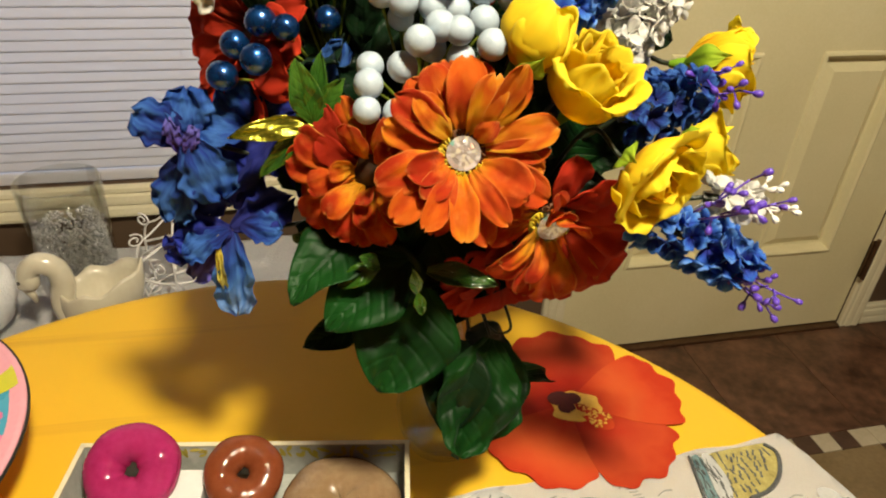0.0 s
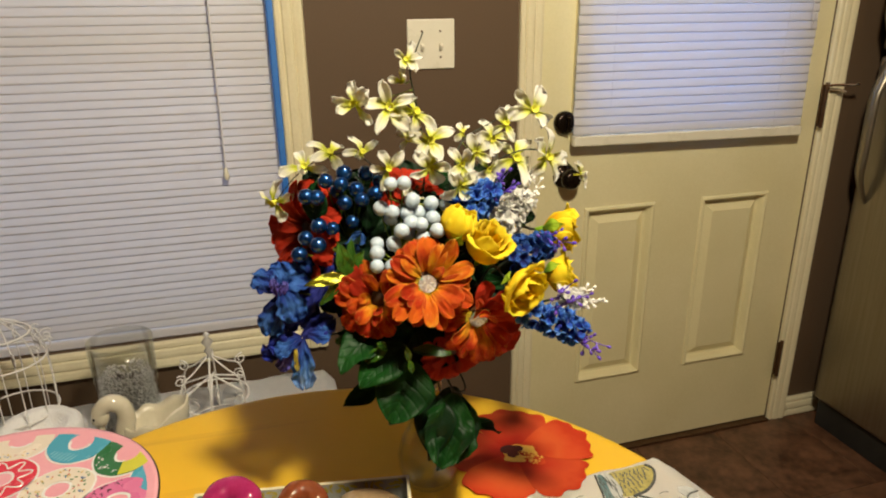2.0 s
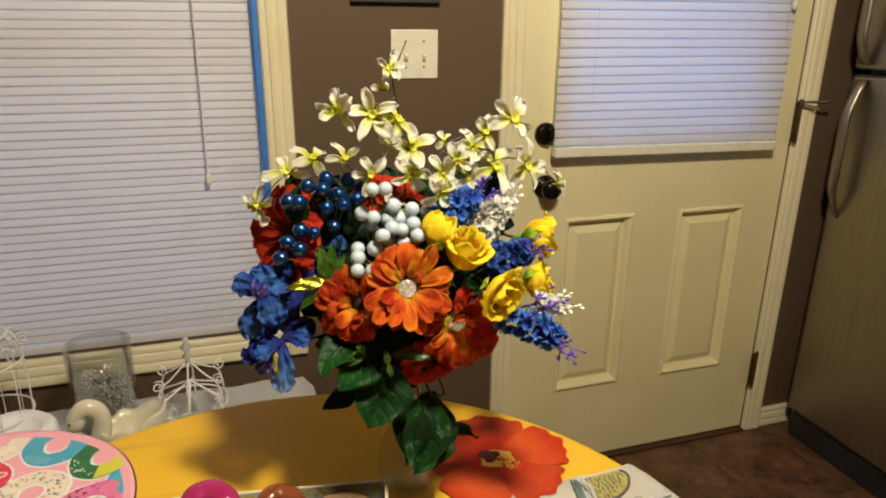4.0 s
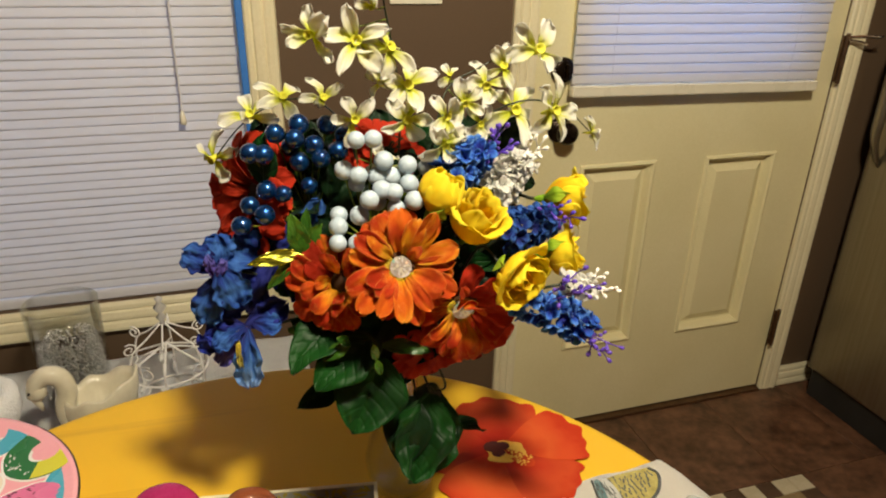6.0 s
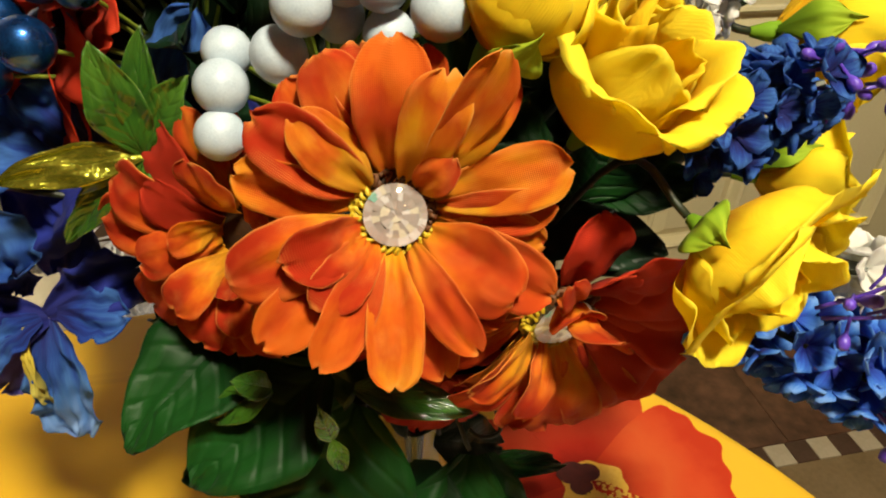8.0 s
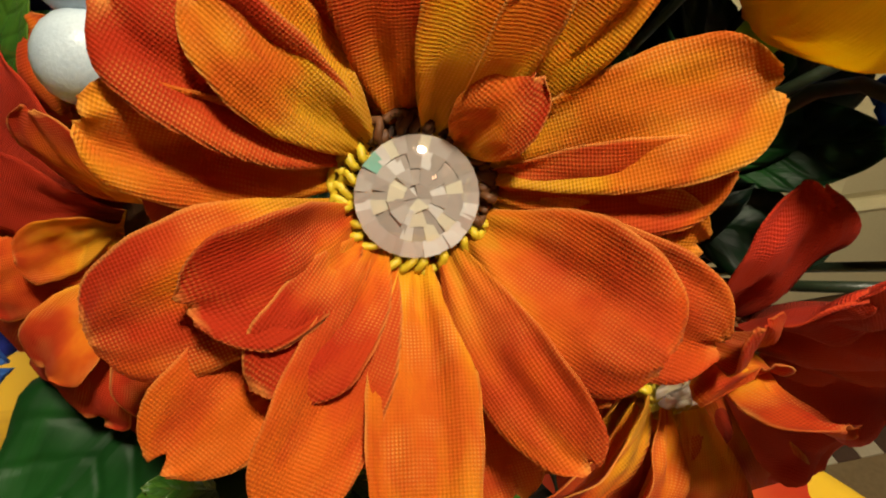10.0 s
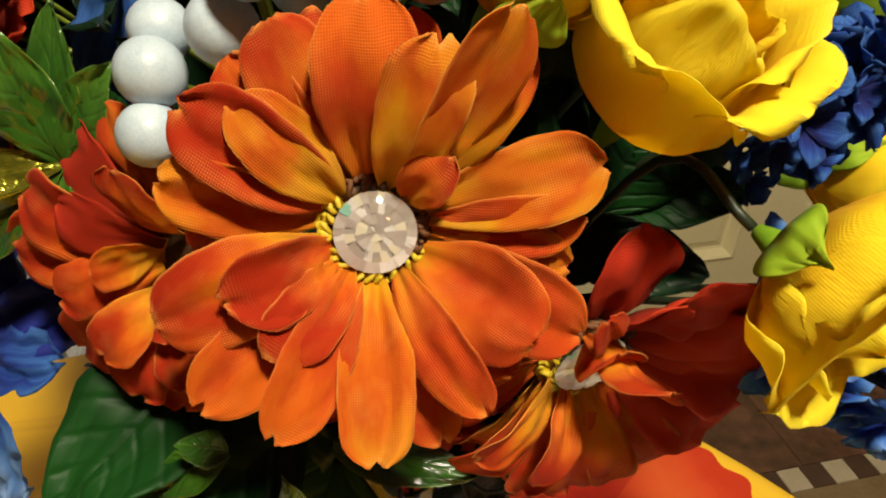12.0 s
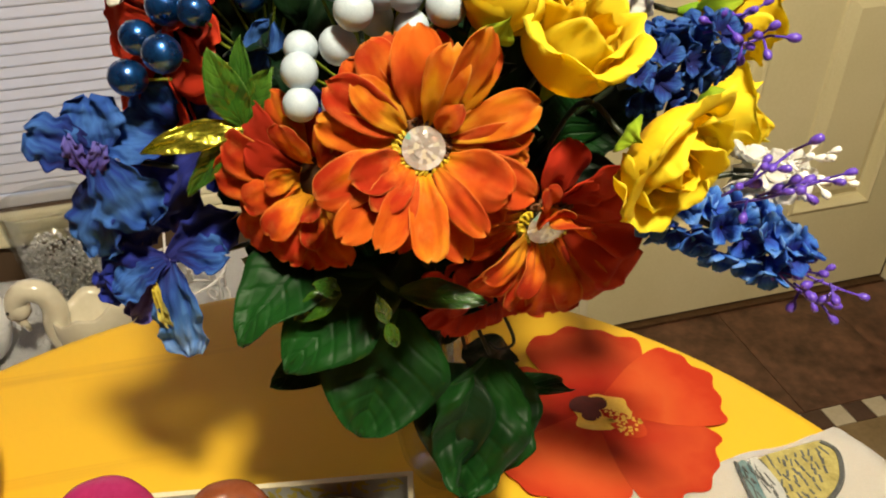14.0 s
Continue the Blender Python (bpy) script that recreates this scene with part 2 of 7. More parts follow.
orange = fabric("orange_cloth", [(0.0, (0.64, 0.28, 0.010)), (0.14, (0.80, 0.36, 0.012)), (0.30, (0.78, 0.24, 0.010)), (0.50, (0.70, 0.130, 0.009)), (0.72, (0.58, 0.066, 0.008)), (1.0, (0.48, 0.032, 0.006))], edge=(0.90, 0.42, 0.09), rough=0.7, vary=0.26, bump=0.5, gloss=0.14, grain=0.55, streaks=2.0, swing=1.7, run=1.9, through=0.40, weave=570.0)
deep = fabric("deep_orange_cloth", [(0.0, (0.64, 0.24, 0.010)), (0.16, (0.70, 0.17, 0.008)), (0.36, (0.62, 0.100, 0.009)), (0.62, (0.52, 0.055, 0.008)), (0.82, (0.58, 0.070, 0.007)), (1.0, (0.68, 0.13, 0.008))], edge=(0.84, 0.36, 0.07), rough=0.7, vary=0.16, bump=0.5, gloss=0.14, grain=0.45, streaks=1.8, swing=1.4, run=1.9, through=0.36, weave=570.0)
golden = fabric("golden_orange_cloth", [(0.0, (0.70, 0.35, 0.010)), (0.26, (0.80, 0.38, 0.012)), (0.50, (0.73, 0.19, 0.010)), (0.72, (0.64, 0.115, 0.009)), (1.0, (0.76, 0.28, 0.012))], edge=(0.90, 0.48, 0.11), rough=0.7, vary=0.16, bump=0.5, gloss=0.14, grain=0.65, streaks=2.0, swing=1.4, run=1.9, through=0.40, weave=570.0)
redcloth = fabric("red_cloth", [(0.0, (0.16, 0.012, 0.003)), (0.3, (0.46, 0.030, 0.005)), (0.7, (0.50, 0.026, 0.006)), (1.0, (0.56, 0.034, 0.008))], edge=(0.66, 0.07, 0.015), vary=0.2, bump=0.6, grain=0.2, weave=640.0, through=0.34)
yellow = fabric("yellow_cloth", [(0.0, (0.90, 0.54, 0.010)), (0.3, (0.95, 0.72, 0.018)), (0.7, (0.96, 0.80, 0.030)), (1.0, (0.97, 0.84, 0.045))], edge=(0.96, 0.84, 0.10), weave=520, vary=0.16, through=0.46, bump=0.3, swing=0.9)
yellow_core = fabric("deep_yellow_cloth", [(0.0, (0.90, 0.48, 0.010)), (0.5, (0.95, 0.66, 0.014)), (1.0, (0.96, 0.76, 0.028))], weave=520, vary=0.14, through=0.46, bump=0.3, swing=0.9)
bluecloth = fabric("blue_cloth", [(0.0, (0.010, 0.014, 0.13)), (0.28, (0.014, 0.045, 0.28)), (0.5, (0.030, 0.10, 0.38)), (0.72, (0.055, 0.17, 0.52)), (1.0, (0.022, 0.085, 0.38))], edge=(0.012, 0.045, 0.28), vary=0.3, bump=0.5, swing=1.2, through=0.32)
skycloth = fabric("pale_blue_cloth", [(0.0, (0.03, 0.04, 0.26)), (0.3, (0.03, 0.10, 0.44)), (0.55, (0.08, 0.23, 0.60)), (1.0, (0.24, 0.40, 0.72))], edge=(0.05, 0.12, 0.42), vary=0.2, bump=0.6, swing=1.1, through=0.32)
gold_streak = fabric("gold_streak_cloth", [(0.0, (0.60, 0.45, 0.03)), (1.0, (0.45, 0.42, 0.10))], vary=0.1)
violet = fabric("violet_cloth", [(0.0, (0.06, 0.03, 0.26)), (1.0, (0.14, 0.13, 0.50))], vary=0.15, through=0.32)
navy = fabric("navy_cloth", [(0.0, (0.008, 0.010, 0.10)), (1.0, (0.015, 0.03, 0.30))], vary=0.2)
cream = fabric("cream_cloth", [(0.0, (0.62, 0.66, 0.03)), (0.18, (0.73, 0.75, 0.13)), (0.38, (0.80, 0.79, 0.54)), (0.7, (0.84, 0.83, 0.76)), (1.0, (0.86, 0.85, 0.80))], weave=520, vary=0.10, through=0.52)
lilac_blue = fabric("lilac_blue_cloth", [(0.0, (0.02, 0.03, 0.30)), (0.4, (0.03, 0.11, 0.56)), (0.75, (0.07, 0.24, 0.72)), (1.0, (0.18, 0.38, 0.82))], weave=0, vary=0.3, through=0.4)
lilac_white = fabric("lilac_white_cloth", [(0.0, (0.78, 0.78, 0.72)), (1.0, (0.88, 0.87, 0.85))], weave=0, vary=0.1, through=0.5, bump=0.1)
leaf_green = fabric("leaf_cloth", [(0.0, (0.005, 0.042, 0.004)), (0.45, (0.002, 0.020, 0.003)), (1.0, (0.007, 0.054, 0.007))], weave=0, vein=0.45, through=0.10, rough=0.5, gloss=0.18, bump=0.75, vary=0.35)
# near-black leaf: for dark leaves, and for shade coloured into the gaps
leaf_dark_shade = fabric("dark_shade_leaf_cloth", [(0.0, (0.004, 0.020, 0.005)), (1.0, (0.002, 0.012, 0.004))], weave=0, vein=0.2, through=0.04, rough=0.45, gloss=0.22, bump=0.5, vary=0.3)
leaf_lime = fabric("lime_leaf_cloth", [(0.0, (0.045, 0.130, 0.010)), (0.6, (0.022, 0.080, 0.008)), (1.0, (0.060, 0.150, 0.015))], edge=(0.26, 0.36, 0.06), weave=0, vein=0.25, through=0.16, rough=0.16, gloss=0.9, bump=0.7)
gold_leaf = surface("gold_foil", (0.14, 0.16, 0.012), (0.50, 0.47, 0.05), rough=0.22, scale=60, fine=400, metal=0.85, bump=0.3)
sepal_green = fabric("sepal_cloth", [(0.0, (0.16, 0.32, 0.01)), (1.0, (0.36, 0.46, 0.02))], weave=0, through=0.2, vary=0.1)
stem_mat = surface("dark_stem_plastic", (0.006, 0.010, 0.005), (0.02, 0.03, 0.012), rough=0.45, scale=40, fine=300)
stem_green = surface("green_stem_plastic", (0.10, 0.16, 0.01), (0.22, 0.28, 0.03), rough=0.4, scale=40, fine=300)
berry_blue = surface("blue_glitter_lacquer", (0.001, 0.006, 0.050), (0.008, 0.085, 0.30), rough=0.30, scale=160, fine=1400, metal=0.75, bump=0.12, coat=0.9, depth=0.0004)
berry_white = surface("white_glitter_foam", (0.34, 0.42, 0.50), (0.50, 0.59, 0.66), rough=0.42, scale=150, fine=1500, bump=0.3, coat=0.25, depth=0.0003)
bud_purple = surface("purple_plastic", (0.07, 0.03, 0.36), (0.14, 0.07, 0.55), rough=0.35, scale=60, fine=500)
bud_white = surface("white_bud_plastic", (0.78, 0.77, 0.72), (0.88, 0.87, 0.84), rough=0.4, scale=60, fine=500)
gem_mat = crystal("painted_glint_foil")
foil = surface("gem_foil", (0.75, 0.72, 0.70), (0.95, 0.90, 0.88), rough=0.12, scale=200, fine=900, metal=1.0, bump=0.1)
disc_gold = surface("gold_stamens", (0.36, 0.24, 0.006), (0.62, 0.46, 0.020), rough=0.5, scale=120, fine=700)
# the gold stamens again, browned for their shaded side
disc_shaded = surface("shaded_stamens", (0.050, 0.014, 0.004), (0.130, 0.045, 0.008), rough=0.6, scale=120, fine=700)
disc_dark = surface("dark_disc", (0.020, 0.008, 0.003), (0.060, 0.024, 0.006), rough=0.6, scale=120, fine=700)
wall_brown = surface("brown_wall_paint", (0.092, 0.056, 0.030), (0.110, 0.068, 0.038), rough=0.75, scale=3, fine=240, bump=0.12)
trim_paint = surface("cream_trim_paint", (0.68, 0.61, 0.40), (0.77, 0.71, 0.51), rough=0.42, scale=5, fine=160, bump=0.08)
door_paint = surface("cream_door_paint", (0.70, 0.63, 0.36), (0.78, 0.71, 0.45), rough=0.40, scale=4, fine=180, bump=0.06)
# unseen ceiling: red-brown picked so its bounce reddens the table shadow
ceiling_paint = surface("bounce_ceiling_paint", (0.34, 0.125, 0.060), (0.41, 0.155, 0.080), rough=0.9, scale=4, fine=90, bump=0.3)
bronze = surface("oil_rubbed_bronze", (0.012, 0.008, 0.006), (0.035, 0.022, 0.014), rough=0.28, scale=30, fine=200, metal=0.8, bump=0.05)
hinge_metal = surface("aged_hinge_metal", (0.10, 0.055, 0.03), (0.19, 0.11, 0.06), rough=0.4, scale=40, fine=300, metal=0.8)
ivory_plastic = surface("ivory_plastic", (0.72, 0.68, 0.55), (0.78, 0.74, 0.62), rough=0.3, scale=20, fine=400, bump=0.02)
steel = surface("brushed_steel", (0.26, 0.225, 0.17), (0.36, 0.32, 0.255), rough=0.36, scale=3, fine=40, metal=0.95, bump=0.05, stretch=(1, 30, 1))
black_plastic = surface("black_plastic", (0.008, 0.008, 0.008), (0.02, 0.02, 0.02), rough=0.5, scale=20, fine=200)
grey_plastic = surface("grey_side_plastic", (0.05, 0.05, 0.05), (0.08, 0.08, 0.08), rough=0.5, scale=20, fine=200)
floor_dark = surface("brown_vinyl_tile", (0.014, 0.006, 0.003), (0.190, 0.090, 0.050), rough=0.36, scale=9, fine=38, bump=0.2)
floor_brown = surface("dark_border_tile", (0.05, 0.026, 0.015), (0.10, 0.055, 0.035), rough=0.4, scale=20, fine=120)
floor_cream = surface("cream_border_tile", (0.42, 0.36, 0.24), (0.55, 0.48, 0.34), rough=0.4, scale=20, fine=120)
floor_tan = surface("tan_vinyl", (0.17, 0.115, 0.05), (0.28, 0.20, 0.10), rough=0.42, scale=14, fine=90)
tape_blue = surface("blue_masking_tape", (0.02, 0.14, 0.52), (0.04, 0.20, 0.62), rough=0.6, scale=20, fine=300)
pic_green = surface("yellow_green_print", (0.42, 0.42, 0.03), (0.60, 0.58, 0.10), rough=0.35, scale=12, fine=100)
cloth_yellow = streaked("yellow_wood_grain_vinyl", (0.72, 0.42, 0.018), (0.80, 0.49, 0.024), (0.44, 0.20, 0.016))
print_maroon = surface("maroon_hibiscus_print", (0.045, 0.006, 0.004), (0.11, 0.012, 0.008), rough=0.8, scale=40, fine=200)
print_gold = surface("gold_stamen_print", (0.72, 0.38, 0.02), (0.85, 0.55, 0.08), rough=0.42, scale=60, fine=300)


def radial_print(name, centre, reach, stops):
    """A print whose dyes run outwards from centre, with streaks."""
    m, n, l, b = nodes_of(name)
    tc, dist, grain_ = n.new("ShaderNodeTexCoord"), n.new("ShaderNodeVectorMath"), n.new("ShaderNodeTexNoise")
    dist.operation = "DISTANCE"
    l.new(tc.outputs["Object"], dist.inputs[0])
    dist.inputs[1].default_value = (centre[0], centre[1], 0.003)
    grain_.inputs["Scale"].default_value, grain_.inputs["Detail"].default_value = 38.0, 4
    l.new(tc.outputs["Object"], grain_.inputs["Vector"])
    a = n.new("ShaderNodeMath")
    a.operation = "DIVIDE"
    l.new(dist.outputs["Value"], a.inputs[0])
    a.inputs[1].default_value = reach
    c = n.new("ShaderNodeMath")
    c.operation = "MULTIPLY_ADD"
    l.new(grain_.outputs[0], c.inputs[0])
    c.inputs[1].default_value = 0.5
    l.new(a.outputs[0], c.inputs[2])
    d = n.new("ShaderNodeMath")
    d.operation = "SUBTRACT"
    l.new(c.outputs[0], d.inputs[0])
    d.inputs[1].default_value = 0.25
    ramp = n.new("ShaderNodeValToRGB")
    els = ramp.color_ramp.elements
    for k, (p, col) in enumerate(stops):
        e = els[k] if k < 2 else els.new(p)
        e.position, e.color = p, rgb(col)
    l.new(d.outputs[0], ramp.inputs[0])
    l.new(ramp.outputs[0], b.inputs["Base Color"])
    b.inputs["Roughness"].default_value, b.inputs["Specular IOR Level"].default_value = 0.6, 0.12
    return m


HIB = (0.313, 0.266)
print_red = radial_print("red_hibiscus_dye", HIB, 0.11, [(0.0, (0.20, 0.010, 0.006)), (0.25, (0.40, 0.020, 0.008)), (0.6, (0.43, 0.045, 0.014)), (0.85, (0.48, 0.058, 0.016)), (1.0, (0.42, 0.034, 0.010))])
print_orange = radial_print("orange_hibiscus_dye", HIB, 0.11, [(0.0, (0.28, 0.012, 0.006)), (0.25, (0.50, 0.035, 0.010)), (0.6, (0.55, 0.085, 0.020)), (0.85, (0.52, 0.058, 0.015)), (1.0, (0.46, 0.036, 0.010))])
table_wood = surface("table_wood", (0.16, 0.08, 0.03), (0.28, 0.15, 0.06), rough=0.4, scale=10, fine=60, stretch=(1, 8, 1))
plate_pink = surface("pink_melamine", (0.80, 0.33, 0.40), (0.84, 0.40, 0.46), rough=0.2, scale=8, fine=200, bump=0.02, coat=0.5)
cream_glaze = surface("cream_ceramic", (0.66, 0.60, 0.44), (0.76, 0.71, 0.56), rough=0.14, scale=10, fine=90, bump=0.04, coat=0.8)
white_cloth = surface("white_fleece", (0.82, 0.82, 0.83), (0.92, 0.92, 0.92), rough=0.95, scale=30, fine=260, bump=0.9, sheen=0.4, depth=0.004)
white_wire = surface("white_enamel_wire", (0.70, 0.68, 0.66), (0.84, 0.82, 0.80), rough=0.4, scale=50, fine=300)
lace = surface("silver_lace", (0.62, 0.62, 0.63), (0.88, 0.88, 0.88), rough=0.6, scale=60, fine=400, metal=0.2)
bead_silver = surface("silver_beads", (0.60, 0.59, 0.58), (0.90, 0.88, 0.86), rough=0.14, scale=80, fine=400, metal=0.35)
clear_glass = thin_glass("clear_glass", (0.93, 0.94, 0.93))
gem_clear = thin_glass("clear_crystal", (0.96, 0.95, 0.95), gloss_more=0.05)
pane_glass = thin_glass("window_glass", (0.95, 0.97, 0.98))
paper_white = surface("white_printed_cotton", (0.78, 0.77, 0.74), (0.87, 0.86, 0.84), rough=0.85, scale=12, fine=700, bump=0.25, depth=0.0006)
ink_grey = surface("grey_ink", (0.045, 0.05, 0.05), (0.13, 0.135, 0.13), rough=0.85, scale=90, fine=500)
ink_teal = surface("teal_ink", (0.05, 0.13, 0.15), (0.20, 0.28, 0.28), rough=0.85, scale=90, fine=500)
ink_mist = surface("pale_grey_ink", (0.34, 0.35, 0.34), (0.52, 0.52, 0.50), rough=0.85, scale=90, fine=500)
ink_yellow = surface("olive_yellow_ink", (0.24, 0.20, 0.05), (0.48, 0.41, 0.14), rough=0.85, scale=90, fine=500)
donut_pink = surface("pink_glaze", (0.62, 0.03, 0.19), (0.72, 0.06, 0.27), rough=0.2, scale=25, fine=200, bump=0.08, coat=0.7)
donut_brown = surface("caramel_glaze", (0.36, 0.085, 0.028), (0.46, 0.13, 0.05), rough=0.22, scale=25, fine=200, bump=0.1, coat=0.6)
donut_tan = surface("glazed_bun", (0.42, 0.26, 0.13), (0.58, 0.41, 0.23), rough=0.10, scale=60, fine=160, bump=0.6, coat=1.0)
box_card = surface("grey_green_card", (0.30, 0.32, 0.29), (0.52, 0.53, 0.49), rough=0.5, scale=12, fine=150)
box_gold = surface("gold_leaf_print", (0.42, 0.34, 0.03), (0.62, 0.52, 0.10), rough=0.4, scale=40, fine=300, metal=0.3)
box_edge = surface("cream_card_edge", (0.62, 0.56, 0.36), (0.74, 0.68, 0.48), rough=0.6, scale=30, fine=300)
blind_mat, bn, bl, bb = nodes_of("white_blind_vinyl")
bb.inputs["Base Color"].default_value, bb.inputs["Roughness"].default_value = (0.77, 0.745, 0.745, 1), 0.45
b_tr, b_mix = bn.new("ShaderNodeBsdfTranslucent"), bn.new("ShaderNodeMixShader")
b_tr.inputs[0].default_value, b_mix.inputs[0].default_value = (0.80, 0.80, 0.84, 1), 0.35
bl.new(bb.outputs[0], b_mix.inputs[1])
bl.new(b_tr.outputs[0], b_mix.inputs[2])
bl.new(b_mix.outputs[0], bn["Material Output"].inputs[0])

# ---- building helpers ----
WM = {}


def thing(name, m, label, category, group="", kind=""):
    ob = new(name)
    ob.empty_display_size = 0.02
    ob.matrix_basis = m
    WM[ob] = m.copy()
    return tagged(ob, label, category, group, kind)


def attach(ob, parent, m):
    """Make ob a child of parent, at the pose m within the parent."""
    ob.parent = parent
    ob.matrix_basis = m
    WM[ob] = WM[parent] @ m
    return ob


def mesh_of(name, bm, material, smooth=True):
    me = bpy.data.meshes.new(name)
    bmesh.ops.recalc_face_normals(bm, faces=bm.faces)
    bm.to_mesh(me)
    bm.free()
    me.materials.append(material)
    if smooth:
        me.polygons.foreach_set("use_smooth", [True] * len(me.polygons))
    return me


def part(name, bm, material, parent=None, label="", m=Matrix(), smooth=False):
    """A bmesh (or a ready mesh) as one object, under parent if there is one."""
    me = bm if isinstance(bm, bpy.types.Mesh) else mesh_of(name, bm, material, smooth)
    ob = new(name, me)
    if parent:
        attach(ob, parent, m)
    else:
        ob.matrix_basis = m
        WM[ob] = m.copy()
    return tagged(ob, label)


def local(parent):
    """Turns world places into the parent's own."""
    return WM[parent].inverted()


def box(x0, x1, y0, y1, z0, z1, bevel=0.0, segs=2, bm=None):
    bm = bm or bmesh.new()
    made = bmesh.ops.create_cube(bm, size=1.0, matrix=Matrix.LocRotScale(((x0 + x1) / 2, (y0 + y1) / 2, (z0 + z1) / 2), None, (x1 - x0, y1 - y0, z1 - z0)))
    if bevel:
        vs = set(made["verts"])
        bmesh.ops.bevel(bm, geom=[e for e in bm.edges if e.verts[0] in vs and e.verts[1] in vs], offset=bevel, segments=segs, affect="EDGES", profile=0.5)
    return bm


def pierced(us, vs, holes, w0, w1, swap=False):
    """A slab in x (us) and z (vs), from y = w0 to w1, with rectangular holes (u0, u1, v0, v1). swap: along y instead of x."""
    bm = bmesh.new()
    us = sorted({*us, *(h[0] for h in holes), *(h[1] for h in holes)})
    vs = sorted({*vs, *(h[2] for h in holes), *(h[3] for h in holes)})

    def solid(i, j):
        if not (0 <= i < len(us) - 1 and 0 <= j < len(vs) - 1):
            return False
        u, v = (us[i] + us[i + 1]) / 2, (vs[j] + vs[j + 1]) / 2
        return not any(h[0] < u < h[1] and h[2] < v < h[3] for h in holes)

    seen = {}

    def vert(u, w, v):
        key = (u, w, v)
        if key not in seen:
            seen[key] = bm.verts.new((w, u, v) if swap else (u, w, v))
        return seen[key]

    for i in range(len(us) - 1):
        for j in range(len(vs) - 1):
            if not solid(i, j):
                continue
            a, b, c, d = us[i], us[i + 1], vs[j], vs[j + 1]
            for w in (w0, w1):
                bm.faces.new([vert(a, w, c), vert(b, w, c), vert(b, w, d), vert(a, w, d)])
            for (di, dj), (p, q) in (((-1, 0), ((a, c), (a, d))), ((1, 0), ((b, c), (b, d))), ((0, -1), ((a, c), (b, c))), ((0, 1), ((a, d), (b, d)))):
                if not solid(i + di, j + dj):
                    bm.faces.new([vert(p[0], w0, p[1]), vert(q[0], w0, q[1]), vert(q[0], w1, q[1]), vert(p[0], w1, p[1])])
    return bm


def lathe(profile, segs=32, bm=None, centre=(0, 0, 0)):
    """A turned body from (radius, height) pairs."""
    bm = bm or bmesh.new()
    rings = []
    for r, z in profile:
        if r < 1e-6:
            rings.append([bm.verts.new((centre[0], centre[1], centre[2] + z))])
        else:
            rings.append([bm.verts.new((centre[0] + r * math.cos(2 * math.pi * k / segs), centre[1] + r * math.sin(2 * math.pi * k / segs), centre[2] + z)) for k in range(segs)])
    for a, b in zip(rings, rings[1:]):
        for k in range(segs):
            k2 = (k + 1) % segs
            if len(a) == 1 and len(b) == 1:
                continue
            if len(a) == 1:
                bm.faces.new([a[0], b[k], b[k2]])
            elif len(b) == 1:
                bm.faces.new([a[k], a[k2], b[0]])
            else:
                bm.faces.new([a[k], a[k2], b[k2], b[k]])
    return bm


def smooth_path(points, steps=6):
    """Catmull-Rom through the points."""
    pts = [Vector(p) for p in points]
    if len(pts) < 3:
        return pts
    pts = [pts[0] * 2 - pts[1], *pts, pts[-1] * 2 - pts[-2]]
    out = []
    for a, b, c, d in zip(pts, pts[1:], pts[2:], pts[3:]):
        for k in range(steps):
            t = k / steps
            out.append(0.5 * (2 * b + (c - a) * t + (2 * a - 5 * b + 4 * c - d) * t * t + (3 * b - a - 3 * c + d) * t ** 3))
    return out + [pts[-2]]


def tube(points, radius, segs=6, bm=None, taper=1.0, closed=False):
    """A round bar along the points."""
    bm = bm or bmesh.new()
    pts = [Vector(p) for p in points]
    rings, side = [], None
    for k, p in enumerate(pts):
        if closed:
            way = (pts[(k + 1) % len(pts)] - pts[k - 1]).normalized()
        else:
            way = (pts[min(k + 1, len(pts) - 1)] - pts[max(k - 1, 0)]).normalized()
        if side is None:
            side = way.orthogonal().normalized()
        side = (side - way * side.dot(way)).normalized()
        up = way.cross(side)
        r = radius * (1 + (taper - 1) * k / max(1, len(pts) - 1))
        rings.append([bm.verts.new(p + r * (math.cos(2 * math.pi * s / segs) * side + math.sin(2 * math.pi * s / segs) * up)) for s in range(segs)])
    pairs = list(zip(rings, rings[1:])) + ([(rings[-1], rings[0])] if closed else [])
    for a, b in pairs:
        for s in range(segs):
            bm.faces.new([a[s], a[(s + 1) % segs], b[(s + 1) % segs], b[s]])
    if not closed:
        bm.faces.new(rings[0][::-1])
        bm.faces.new(rings[-1])
    return bm


def ball(r, centre=(0, 0, 0), sub=2, bm=None, squash=(1, 1, 1)):
    bm = bm or bmesh.new()
    bmesh.ops.create_icosphere(bm, subdivisions=sub, radius=r, matrix=Matrix.LocRotScale(centre, None, squash))
    return bm


def facing(centre, normal, spin=0.0):
    """A frame at centre whose z points along normal, x to the right of someone who looks at it, y up."""
    z = Vector(normal).normalized()
    x = Vector((0, 0, 1)).cross(z)
    x = x.normalized() if x.length > 1e-4 else Vector((1, 0, 0))
    y = z.cross(x)
    return Matrix.Translation(centre) @ Matrix((x, y, z)).transposed().to_4x4() @ pose(0, 0, 0, 0, 0, spin)


